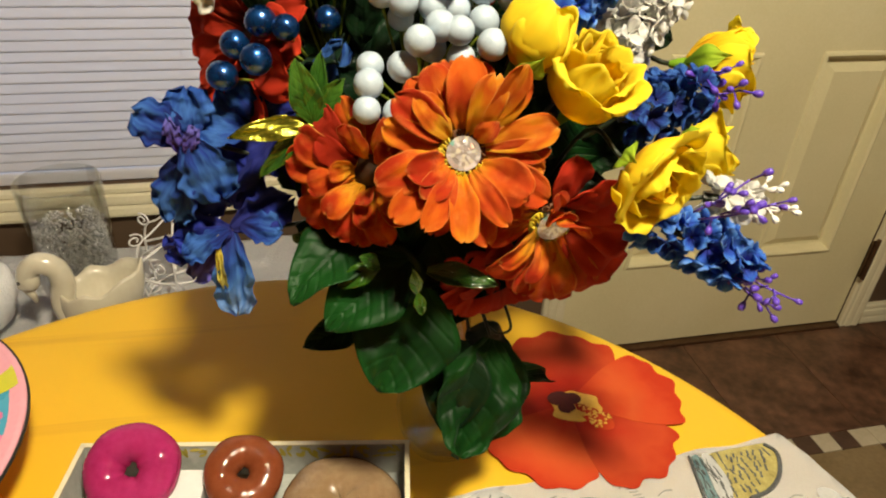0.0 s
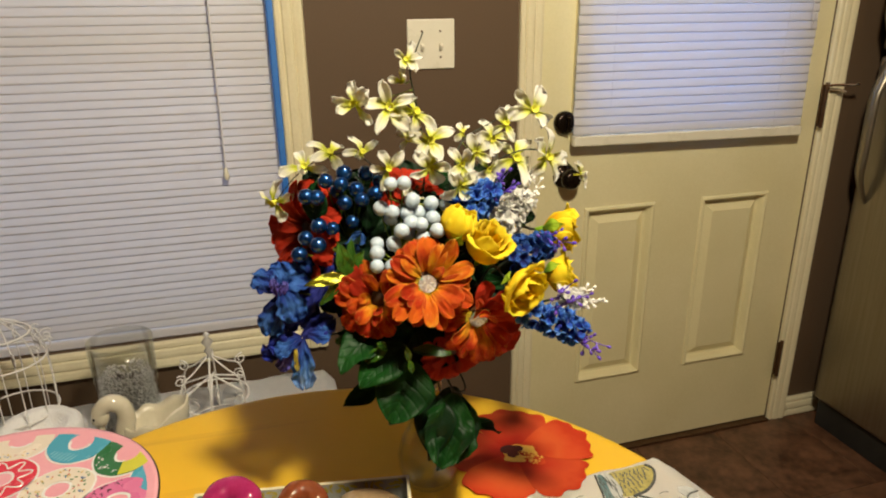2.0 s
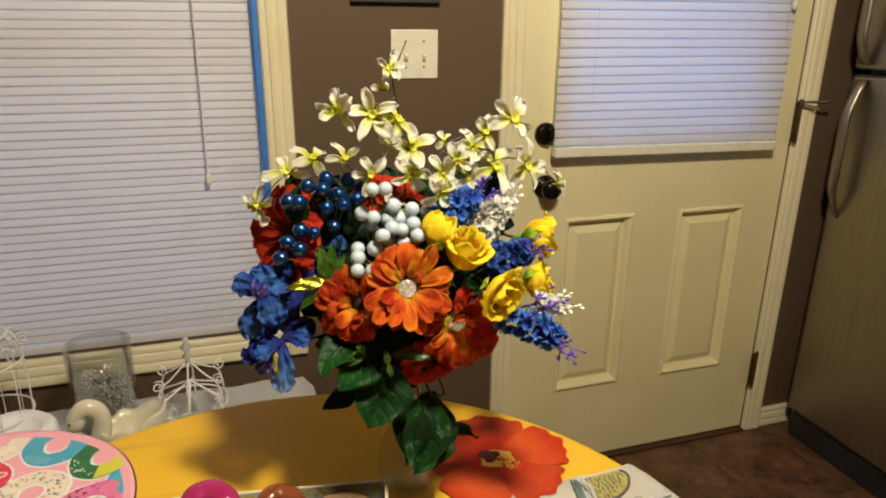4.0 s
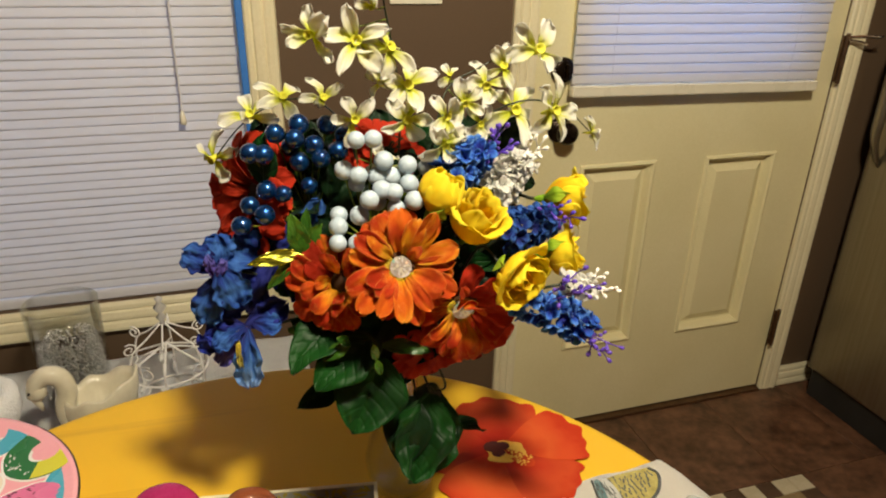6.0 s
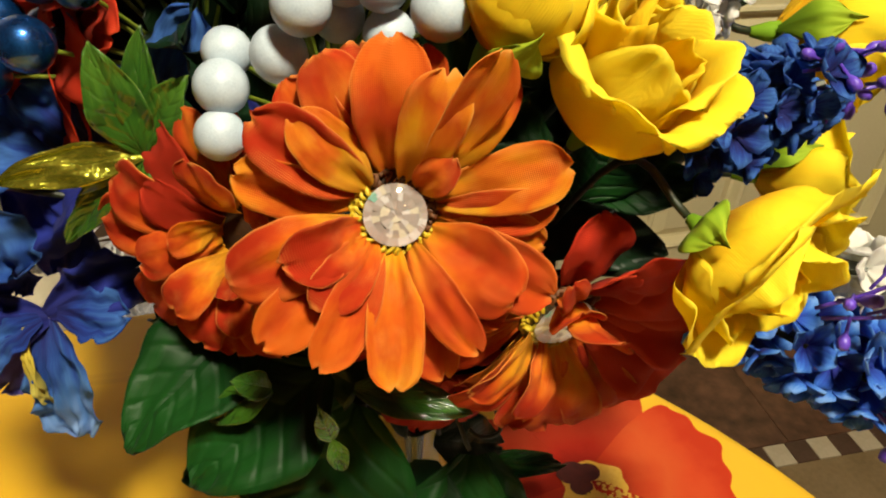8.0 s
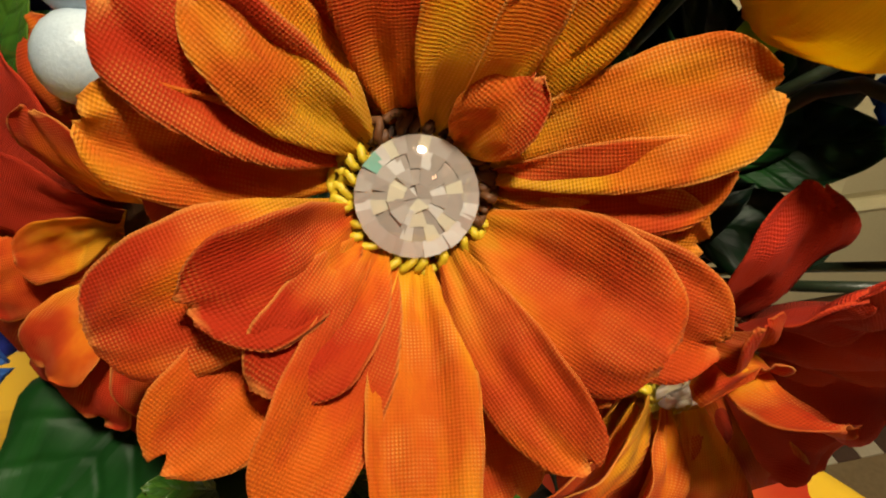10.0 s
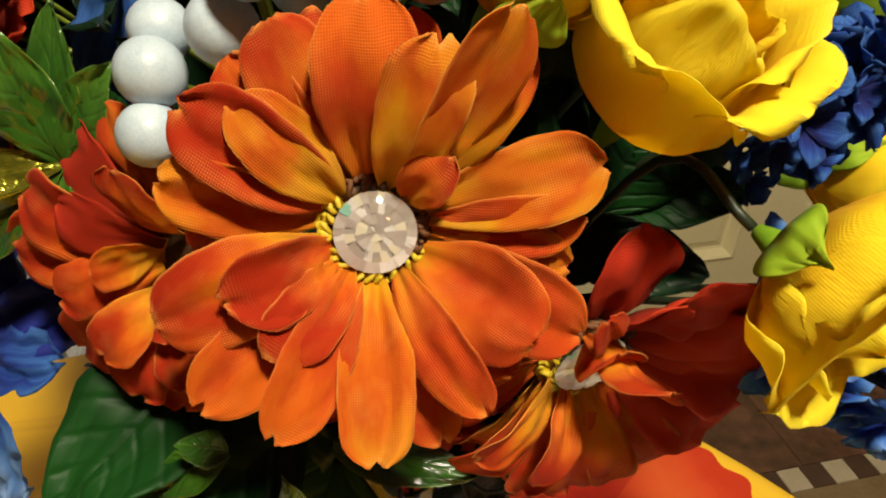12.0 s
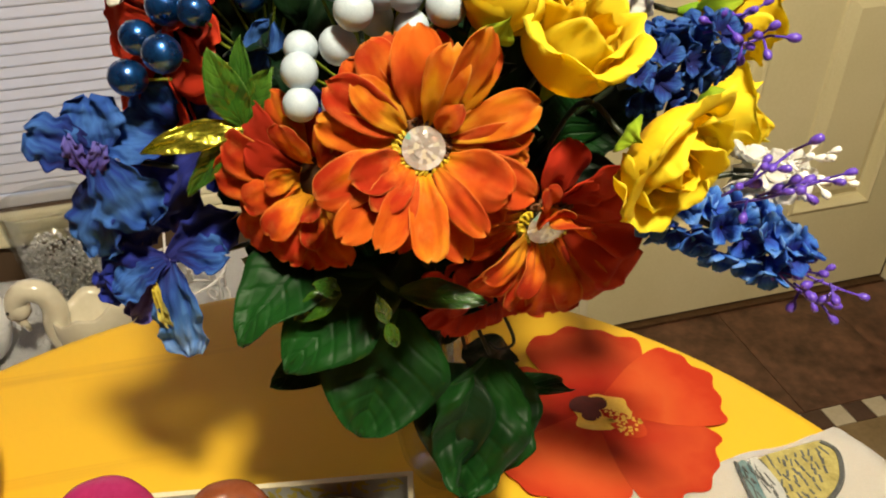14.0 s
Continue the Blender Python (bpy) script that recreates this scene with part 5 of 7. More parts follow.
def doughnut(name, m, R, r, material, label, squash=0.85):
    ob = thing(name, m, label, "doughnut", "doughnuts in the box")
    part("dough", torus(R, r, squash, 0, 6.2832), donut_brown if material is not donut_tan else donut_tan, ob, smooth=True)
    part("glaze", torus(R, r + 0.0004, squash, -0.75, 3.9, 0.12), material, ob, "shiny glaze", smooth=True)
    return ob


doughnut("doughnut", pose(-0.133, 0.392, CZ + 0.037, 36, -6, 0), 0.0218, 0.0160, donut_pink, "glossy hot pink glazed doughnut in the box")
doughnut("doughnut", pose(-0.046, 0.379, CZ + 0.030, 28, 4, 0), 0.0182, 0.0136, donut_brown, "small caramel brown glazed doughnut in the box")
doughnut("doughnut", pose(0.030, 0.334, CZ + 0.025, 4, 2, 0), 0.0215, 0.0262, donut_tan, "plump shiny glazed brown doughnut in the box", squash=0.75)


# printed cotton runner over the table's edge
def runner(x0, x1, y0, y1):
    bm = bmesh.new()
    nx, ny = 44, 48
    grid = []
    for i in range(nx + 1):
        row = []
        for j in range(ny + 1):
            x, f = x0 + (x1 - x0) * i / nx, j / ny
            y = y0 + (y1 + 0.035 * (x - 0.15) + 0.0015 * math.sin(x * 90) - y0) * f
            d = math.hypot(x - TX, y - TY) - (TR - 0.004)
            z = CZ + 0.0011 + 0.0003 * noise.noise((x * 25, y * 25, 1))
            if d > 0:
                turn = min(d, 0.018)
                q = (TR + 0.004 + 0.010 * (1 - math.exp(-d * 60))) / math.hypot(x - TX, y - TY)
                x, y = TX + (x - TX) * q, TY + (y - TY) * q
                z -= d * d * 20 if d < 0.02 else 0.008 + (d - 0.02) * 0.9
                x += 0.004 * math.sin(y * 60) * min(1, d * 30)
            row.append(bm.verts.new((x, y, z)))
        grid.append(row)
    for i in range(nx):
        for j in range(ny):
            bm.faces.new([grid[i][j], grid[i + 1][j], grid[i + 1][j + 1], grid[i][j + 1]])
    bmesh.ops.solidify(bm, geom=bm.faces[:], thickness=0.0006)
    return bm


napkin = thing("table_runner", pose(0, 0, 0), "white cotton runner with grey and olive drawings", "table runner")
part("cloth", runner(0.118, 0.530, -0.05, 0.350), paper_white, napkin, smooth=True)
NZ = CZ + 0.0017


def oval(cx, cy, a, b, turn=0.0, n=12, egg=0.0):
    c, s = math.cos(turn), math.sin(turn)
    out = []
    for k in range(n):
        t = 6.2832 * k / n
        x, y = a * math.cos(t) * (1 + egg * math.sin(t)), b * math.sin(t)
        out.append((cx + x * c - y * s, cy + x * s + y * c))
    return out


# sketched bird: olive body with ticks, teal wing, dark back line, thin legs
part("printed_motif", blot([(0.366, 0.350), (0.385, 0.3525), (0.412, 0.3535), (0.434, 0.3530), (0.437, 0.340), (0.424, 0.318), (0.404, 0.304), (0.380, 0.300), (0.366, 0.306), (0.364, 0.330)], NZ), ink_yellow, napkin)
for dx in (0.0, 0.010):
    part("printed_motif", blot([(0.354 + dx, 0.351), (0.361 + dx, 0.350), (0.366 + dx * 0.8, 0.325), (0.362 + dx * 0.6, 0.304), (0.352 + dx * 0.6, 0.291), (0.344 + dx, 0.294), (0.347 + dx, 0.322)], NZ + 0.0006 * (1 + dx * 60)), ink_teal if not dx else ink_mist, napkin)
part("printed_line", tube(smooth_path([(0.431, 0.3525, NZ + 0.0008), (0.437, 0.340, NZ + 0.0008), (0.424, 0.318, NZ + 0.0008), (0.404, 0.304, NZ + 0.0008), (0.382, 0.299, NZ + 0.0008)], 6), 0.0021, 5), ink_grey, napkin)
part("printed_line", tube(smooth_path([(0.352, 0.352, NZ + 0.0008), (0.346, 0.325, NZ + 0.0008), (0.341, 0.296, NZ + 0.0008), (0.352, 0.288, NZ + 0.0008)], 6), 0.0013, 5), ink_grey, napkin)
rk = random.Random(31)
ticks = bmesh.new()
for i in range(9):
    for j in range(7):
        tx, ty = 0.374 + 0.0068 * i + rk.uniform(-0.002, 0.002), 0.307 + 0.0066 * j + rk.uniform(-0.002, 0.002)
        if ty < 0.304 + max(0.0, tx - 0.395) * 0.9:
            continue
        bmesh.ops.create_cube(ticks, size=1, matrix=pose(tx, ty, NZ + 0.0007, 0, 0, rk.uniform(55, 105)) @ Matrix.Diagonal((rk.uniform(0.004, 0.0075), rk.uniform(0.0012, 0.0022), 0.0003, 1)))
for k in range(34):
    # feather strokes down the neck and wing
    tx = rk.uniform(0.345, 0.372)
    bmesh.ops.create_cube(ticks, size=1, matrix=pose(tx, rk.uniform(0.296, 0.348), NZ + 0.0018, 0, 0, rk.uniform(70, 100)) @ Matrix.Diagonal((rk.uniform(0.005, 0.012), rk.uniform(0.0007, 0.0016), 0.0003, 1)))
part("printed_tick", ticks, ink_grey, napkin)
LINES = (((0.372, 0.299), (0.388, 0.286), (0.405, 0.270), (0.412, 0.258)), ((0.385, 0.301), (0.400, 0.290), (0.414, 0.277), (0.432, 0.268)), ((0.366, 0.297), (0.378, 0.290), (0.386, 0.300)),
         ((0.212, 0.312), (0.222, 0.322), (0.240, 0.324), (0.258, 0.316), (0.252, 0.306), (0.236, 0.304)), ((0.232, 0.300), (0.244, 0.310), (0.262, 0.318)), ((0.440, 0.262), (0.452, 0.280), (0.470, 0.284)))
for k, p in enumerate(LINES):
    part("printed_line", tube(smooth_path([(x, y, NZ) for x, y in p]), 0.0013 if k != 3 else 0.0017, 4), ink_teal if k == 3 else ink_grey, napkin)
part("printed_motif", blot([(0.128, 0.338), (0.146, 0.347), (0.166, 0.345), (0.176, 0.334), (0.164, 0.322), (0.142, 0.318), (0.130, 0.326)], NZ), ink_mist, napkin)
for k in range(10):
    a = 0.63 * k
    part("printed_line", tube(smooth_path([(0.152 + 0.020 * math.cos(a) * q, 0.332 + 0.012 * math.sin(a) * q, NZ + 0.0007) for q in (0.15, 0.55, 0.95)]), 0.0008, 4), ink_grey, napkin)
part("printed_motif", blot(oval(0.456, 0.286, 0.010, 0.014, 0.5), NZ - 0.0004), ink_mist, napkin)
rq = random.Random(44)
for k in range(30):
    # faint pencil strokes scattered over the cloth
    x, y, a, q = rq.uniform(0.18, 0.42), rq.uniform(0.20, 0.335), rq.uniform(-0.3, 0.6), rq.uniform(0.008, 0.022)
    part("printed_line", tube(smooth_path([(x, y, NZ - 0.0002), (x + q * 0.5 * math.cos(a), y + q * 0.5 * math.sin(a) + 0.002, NZ - 0.0002), (x + q * math.cos(a), y + q * math.sin(a), NZ - 0.0002)], 3), rq.uniform(0.0005, 0.0008), 4), ink_mist, napkin)
for k in range(9):
    part("printed_bar", box(0.276 + 0.0016 * k, 0.284 + 0.0016 * k, 0.331 - 0.0035 * k, 0.3318 - 0.0035 * k, NZ, NZ + 0.0003), ink_mist, napkin)

# ---- the bouquet ----
NECK = Vector((0.128, 0.415, 0.955))
VX, VY = 0.130, 0.417
bud_vase = thing("bud_vase", pose(VX, VY, CZ), "clear glass bud vase holding artificial flowers", "vase")
part("glass_wall", lathe([(0, 0.0), (0.030, 0.0), (0.034, 0.003), (0.041, 0.022), (0.043, 0.042), (0.038, 0.066), (0.026, 0.092), (0.0195, 0.120), (0.0185, 0.150), (0.022, 0.185), (0.030, 0.212), (0.0285, 0.212), (0.020, 0.183), (0.0165, 0.150), (0.0175, 0.120), (0.024, 0.092), (0.035, 0.066), (0.040, 0.042), (0.038, 0.022), (0.031, 0.008), (0, 0.007)], 40), clear_glass, bud_vase, smooth=True)


def between(parent, name, a, b, width, material, hint=(-0.15, -0.8, 0.55), label="", seed=0, **shape):
    """A petal or leaf from a to b (in the world), its face turned towards hint."""
    a, b = Vector(a), Vector(b)
    y = (b - a).normalized()
    z = Vector(hint)
    z = (z - y * z.dot(y)).normalized()
    x = y.cross(z)
    m = Matrix.Translation(a) @ Matrix((x, y, z)).transposed().to_4x4()
    return part(name, petal((b - a).length, width, seed=seed, **shape), material, parent, label, local(parent) @ m, True)


def stem_of(parent, points, radius=0.0016, material=None, name="stem"):
    inv = local(parent)
    return part(name, tube([inv @ Vector(p) for p in smooth_path(points, 5)], radius, 6), material or stem_mat, parent, smooth=True)


STAMEN_MESH, STAMEN_SHADED = ([mesh_of("stamen", tube(smooth_path([(0.0094, 0, 0.0006), (0.0104, 0.0006, 0.0030), (r1, -0.0006 * k, h), (r1 * 1.03, 0.0016, h * 0.5), (r1 * 0.97, 0.0026, h * 0.9)], 3), 0.00075, 5), stamen_mat) for k, (r1, h) in enumerate(((0.0114, 0.0026), (0.0121, 0.0020), (0.0126, 0.0028)))] for stamen_mat in (disc_gold, disc_shaded))


def gem_crown():
    """The clear top of the stone: a low dome with a narrow bevelled rim."""
    return lathe([(0, 0.0062), (0.0022, 0.0061), (0.0044, 0.0057), (0.0064, 0.0050), (0.0080, 0.0042), (0.0088, 0.0037), (0.0091, 0.0034), (0.0092, 0.0028), (0.0090, 0.0024)], 40)


def gem_facets():
    """The foil-backed underside: rings of small mirrors, each tilted its own way."""
    rnd = random.Random(17)
    bm = bmesh.new()
    for n, r0, r1, z0, z1 in ((8, 0.0, 0.0022, 0.0030, 0.0031), (14, 0.0020, 0.0045, 0.0031, 0.0029), (22, 0.0043, 0.0068, 0.0029, 0.0027), (30, 0.0066, 0.0091, 0.0027, 0.0029)):
        for k in range(n):
            a0, a1 = 6.2832 * (k + rnd.uniform(-0.3, 0.0)) / n, 6.2832 * (k + 1.12) / n
            up, side = rnd.uniform(-0.0004, 0.0004), rnd.uniform(-0.0001, 0.0001)
            bm.faces.new([bm.verts.new((r * math.cos(a), r * math.sin(a), z)) for r, a, z in ((r0, a0, z0 - side), (r1, a0, z1 + up), (r1, a1, z1 + up + side), (r0, a1, z0 + side))])
    return bm


GEM_MESH = mesh_of("gem", gem_crown(), gem_clear, True)
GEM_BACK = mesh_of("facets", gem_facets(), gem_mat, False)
fm = bmesh.new()
lathe([(0, 0.0014), (0.0060, 0.0014), (0.0085, 0.0006), (0.0098, 0.0016), (0.0100, 0.0), (0, 0.0)], 22, fm)
FOIL_MESH = mesh_of("gem_setting", fm, foil, False)
DISC_MESH = mesh_of("disc", lathe([(0, -0.004), (0.008, -0.004), (0.012, -0.001), (0.0115, 0.0012), (0, 0.0012)], 22), disc_dark)


def tongue(length, width, arch=0.08, cup=0.10, seed=0, base=0.20, wide=0.66, blunt=3.6, lean=0.0, roll=0.0, nu=14, nv=20, thick=0.00035):
    """A soft cloth petal along +y, narrow at its foot and round at its tip; both ends lie at z = 0 and arch lifts its middle."""
    rnd = random.Random(seed)
    ph, ph2, dent = rnd.uniform(0, 6.28), rnd.uniform(0, 6.28), rnd.uniform(-0.5, 0.5)
    bm = bmesh.new()
    uvl = bm.loops.layers.uv.new("UVMap")
    faces, uv = ([], []), {}
    for j in range(nv + 1):
        v = 1 - (1 - j / nv) ** 1.5
        if v < wide:
            s = base + (1 - base) * math.sin(math.pi / 2 * v / wide) ** 1.25
        else:
            s = max(0.07, 1 - ((v - wide) / (1 - wide)) ** blunt) ** 0.5
        s *= 1 + (0.050 * math.sin(9 * v + ph) + 0.022 * math.sin(31 * v + ph2)) * v
        lines = ([], [])
        for i in range(nu + 1):
            u = 2 * i / nu - 1
            edge = abs(u) ** 2
            x = u * width / 2 * s + lean * width * v * v
            y = length * v - (0.05, 0.03, 0.0, 0.04)[seed % 4] * length * max(0.0, 1 - abs(u - dent) * 1.9) * max(0.0, v - 0.75) * 4 + 0.010 * length * noise.noise((u * 4.2, seed * 1.3, 2.0)) * max(0.0, v - 0.7) * 3.3
            z = arch * length * 4 * v * (1 - v) + cup * width * (edge * s - 0.3) * math.sin(math.pi * min(1.0, 0.15 + v * 0.8))
            z -= roll * width * max(0.0, v - 0.72) ** 2 * 9
            # lengthwise tucks that start at the foot, broad puckers, a slightly wavy rim
            z += 0.034 * width * math.cos(u * 6.5 + ph) * math.sin(math.pi * v ** 0.7) * (1.15 - v)
            z += 0.12 * width * (noise.noise((u * 1.5 + seed * 1.7, v * 2.6, seed)) + 0.45 * noise.noise((u * 3.1, v * 4.6 + seed, seed * 0.6))) * min(1, v * 2.5)
            z += 0.075 * width * edge * math.sin(8 * v + ph2 + (1.7 if u > 0 else 0)) * v
            for q, line in enumerate(lines):
                vert = bm.verts.new((x, y, z - q * thick))
                uv[vert] = ((u + 1) / 2, v)
                line.append(vert)
        for q in (0, 1):
            faces[q].append(lines[q])
    top, bot = faces
    for j in range(nv):
        for i in range(nu):
            bm.faces.new([top[j][i], top[j][i + 1], top[j + 1][i + 1], top[j + 1][i]])
            bm.faces.new([bot[j][i], bot[j + 1][i], bot[j + 1][i + 1], bot[j][i + 1]])
        for i in (0, nu):
            bm.faces.new([top[j][i], top[j + 1][i], bot[j + 1][i], bot[j][i]])
    for i in range(nu):
        bm.faces.new([top[nv][i], top[nv][i + 1], bot[nv][i + 1], bot[nv][i]])
    for f in bm.faces:
        for lp in f.loops:
            lp[uvl].uv = uv[lp.vert]
    return bm


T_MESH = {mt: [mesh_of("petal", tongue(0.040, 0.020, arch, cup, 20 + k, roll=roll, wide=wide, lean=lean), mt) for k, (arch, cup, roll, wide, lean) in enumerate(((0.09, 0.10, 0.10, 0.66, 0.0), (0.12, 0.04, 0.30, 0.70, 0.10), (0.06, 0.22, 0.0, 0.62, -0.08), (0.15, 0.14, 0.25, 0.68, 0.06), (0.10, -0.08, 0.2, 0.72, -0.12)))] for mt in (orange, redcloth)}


def zinnia(centre, normal, spec, label, spin=0.0, scale=1.0, gem=True, meshes=orange, stem=True, own=False):
    """A cloth zinnia round a gem set in gold stamens. Petals: (angle, reach, height of the tip, width, foot height, twist), optionally a cloth of their own."""
    m = facing(centre, normal, spin) @ Matrix.Diagonal((scale, scale, scale, 1))
    ob = thing("artificial_zinnia", m, label, "artificial flower", "zinnias in the bouquet")
    for k, (angle, reach, tip, width, foot, twist, *cloth) in enumerate(spec):
        mt = cloth[0] if cloth else meshes
        run, rise = reach - 0.0088, tip - foot
        length = math.hypot(run, rise)
        put = pose(0, 0, 0, 0, 0, angle - 90) @ pose(0, 0.0088, foot, math.degrees(math.atan2(rise, run)), 0, 0) @ pose(0, 0, 0, 0, twist, 0)
        if own:
            me = mesh_of("petal", tongue(length, width, (0.06, 0.10, 0.13)[k % 3], (0.14, 0.04, 0.20, 0.09)[k % 4], k * 3 + 1, roll=(0.05, 0.3, 0.15)[k % 3], lean=(0.0, 0.07, -0.07)[k % 3]), mt)
            part("petal", me, None, ob, m=put)
        else:
            part("petal", T_MESH[mt][(k * 3 + k // 5) % 5], None, ob, m=put @ Matrix.Diagonal((width / 0.020, length / 0.040, length / 0.040, 1)))
    part("disc", DISC_MESH, None, ob)
    if gem:
        for k in range(46):
            # brown stamens above the gem colour in the shadow there
            around = (7.83 * k + 40 + 12 * math.sin(k * 4.1)) % 360
            part("stamen", (STAMEN_SHADED if around < 170 else STAMEN_MESH)[(k * 7 + k // 3) % 3], None, ob, m=pose(0, 0, 0.0008, 0, 0, 7.83 * k + 5 * math.sin(k * 2.3)) @ Matrix.Diagonal((1 + 0.06 * math.sin(k * 1.7), 1, 0.8 + 0.3 * math.sin(k * 3.1), 1)))
        part("gem_setting", FOIL_MESH, None, ob, m=pose(0, 0, 0.001))
        stone = part("gem", GEM_MESH, None, ob, "faceted clear crystal gem", pose(0, 0, 0.0016) @ Matrix.Scale(1.07, 4))
        part("facets", GEM_BACK, None, stone, "silver facets with painted glints under the clear stone")
    part("calyx", lathe([(0, -0.014), (0.004, -0.013), (0.010, -0.006), (0.012, -0.0035), (0, -0.0035)], 14), stem_mat, ob, smooth=True)
    if stem:
        n = Vector(normal).normalized()
        c = Vector(centre)
        stem_of(ob, [c - n * 0.012 * scale, c - n * 0.05 + Vector((0, 0.01, -0.01)), (c + NECK) / 2 + Vector((0, 0.02, 0.0)), NECK, (VX, VY, CZ + 0.03)], 0.0019)
    return ob


def round_spec(seed, rows=((13, 0.046, 0.004), (11, 0.046, 0.012), (6, 0.032, 0.018))):
    """Rows of petals (count, reach, tip height) set round with some disorder."""
    rnd = random.Random(seed)
    return [(360 * (k + 0.5 * (q % 2)) / n + rnd.uniform(-7, 7), reach * rnd.uniform(0.92, 1.07), tip + rnd.uniform(-0.004, 0.005), 0.019 * rnd.uniform(0.85, 1.2) * reach / 0.044, -0.002 + 0.0015 * q, rnd.uniform(-16, 16)) for q, (n, reach, tip) in enumerate(rows) for k in range(n)]


MAIN_WIDTH = 0.97
MAIN = [
    (17, 0.0515, 0.020, 0.0195, 0.0012, -8), (4, 0.0460, 0.016, 0.0150, 0.0, 10), (346, 0.0450, 0.012, 0.0190, -0.001, 4), (326, 0.0390, 0.024, 0.0255, 0.0010, -6), (333, 0.0510, 0.018, 0.0215, -0.002, 0), (298, 0.0425, 0.026, 0.0150, 0.0, 14),
    (266, 0.0455, 0.029, 0.0180, 0.0015, 0), (226, 0.0305, 0.023, 0.0165, 0.0012, 4), (237, 0.0450, 0.027, 0.0165, 0.0, -6), (220, 0.0530, 0.018, 0.0185, -0.001, 0), (199, 0.0310, 0.023, 0.0185, 0.0012, -5), (196, 0.0505, 0.014, 0.0230, 0.0, 6),
    (161, 0.0470, 0.013, 0.0180, 0.0, -10), (132, 0.0400, 0.018, 0.0170, 0.0012, 6), (139, 0.0485, 0.016, 0.0210, -0.001, 0), (113, 0.0500, 0.012, 0.0200, -0.0015, 0), (91, 0.0490, 0.018, 0.0225, 0.0, -4), (69, 0.0435, 0.023, 0.0195, 0.0008, 6), (58, 0.0540, 0.030, 0.0165, 0.0, 24), (50, 0.0500, 0.020, 0.0150, -0.001, 10),
    (45, 0.0235, 0.015, 0.0125, 0.0015, 0), (79, 0.0500, 0.008, 0.0200, -0.003, 0), (102, 0.0500, 0.006, 0.0190, -0.003, 5), (125, 0.0490, 0.006, 0.0190, -0.003, -5), (208, 0.0490, 0.004, 0.0180, -0.003, 0), (250, 0.0480, 0.008, 0.0170, -0.003, 0), (282, 0.0520, 0.014, 0.0170, -0.003, 8), (311, 0.0480, 0.008, 0.0170, -0.003, 0), (352, 0.0470, 0.006, 0.0190, -0.003, 0),
]
zinnia((0.1082, 0.3237, 1.0858), (-0.08, -0.93, 0.36), [(a, r, z, w * MAIN_WIDTH, f - 0.0012, t, deep if a in (326, 333, 298, 91, 4, 220, 237, 311, 282, 208) else golden if a in (17, 346, 58, 266, 161, 132, 69) else orange) for a, r, z, w, f, t in MAIN], "large orange cloth zinnia with a crystal gem centre", own=True)
# red cloth on the right-hand petals stands for the big rose's shadow
LOW = [
    (36, 0.0440, 0.019, 0.0370, 0.0, 0, redcloth), (8, 0.0440, 0.017, 0.0390, 0.0005, 0, redcloth), (340, 0.0460, 0.015, 0.0390, -0.0005, 0, redcloth), (315, 0.0550, 0.014, 0.0380, 0.0, 0, redcloth), (296, 0.0540, 0.014, 0.0270, 0.001, 0), (271, 0.0500, 0.014, 0.0260, 0.002, 0), (247, 0.0430, 0.014, 0.0180, 0.001, 8), (217, 0.0420, 0.012, 0.0175, 0.0, 0), (200, 0.0350, 0.016, 0.0160, 0.002, 0), (178, 0.0400, 0.008, 0.0170, -0.001, 0),
    (98, 0.0110, 0.0150, 0.0170, 0.0030, 0), (103, 0.0300, 0.016, 0.0110, 0.001, 20), (62, 0.0300, 0.014, 0.0190, 0.001, 0, redcloth), (82, 0.0400, 0.004, 0.0210, -0.001, 0, redcloth), (62, 0.0135, 0.027, 0.0180, 0.002, 0), (128, 0.0420, 0.004, 0.0200, -0.001, 0, redcloth), (152, 0.0420, 0.004, 0.0190, -0.001, 0), (22, 0.0450, 0.012, 0.0290, -0.003, 0, redcloth), (354, 0.0470, 0.008, 0.0250, -0.003, 0, redcloth), (328, 0.0560, 0.006, 0.0340, -0.003, 0, redcloth), (285, 0.0560, 0.002, 0.0300, -0.003, 0, redcloth), (258, 0.0500, 0.0, 0.0260, -0.003, 0, redcloth), (232, 0.0440, 0.0, 0.0200, -0.003, 0), (234, 0.0300, 0.020, 0.0140, 0.003, 0),
]
zinnia((0.1645, 0.3185, 1.0410), (0.10, -0.97, -0.14), LOW, "orange red cloth zinnia facing down, crystal gem centre", scale=1.12, own=True)
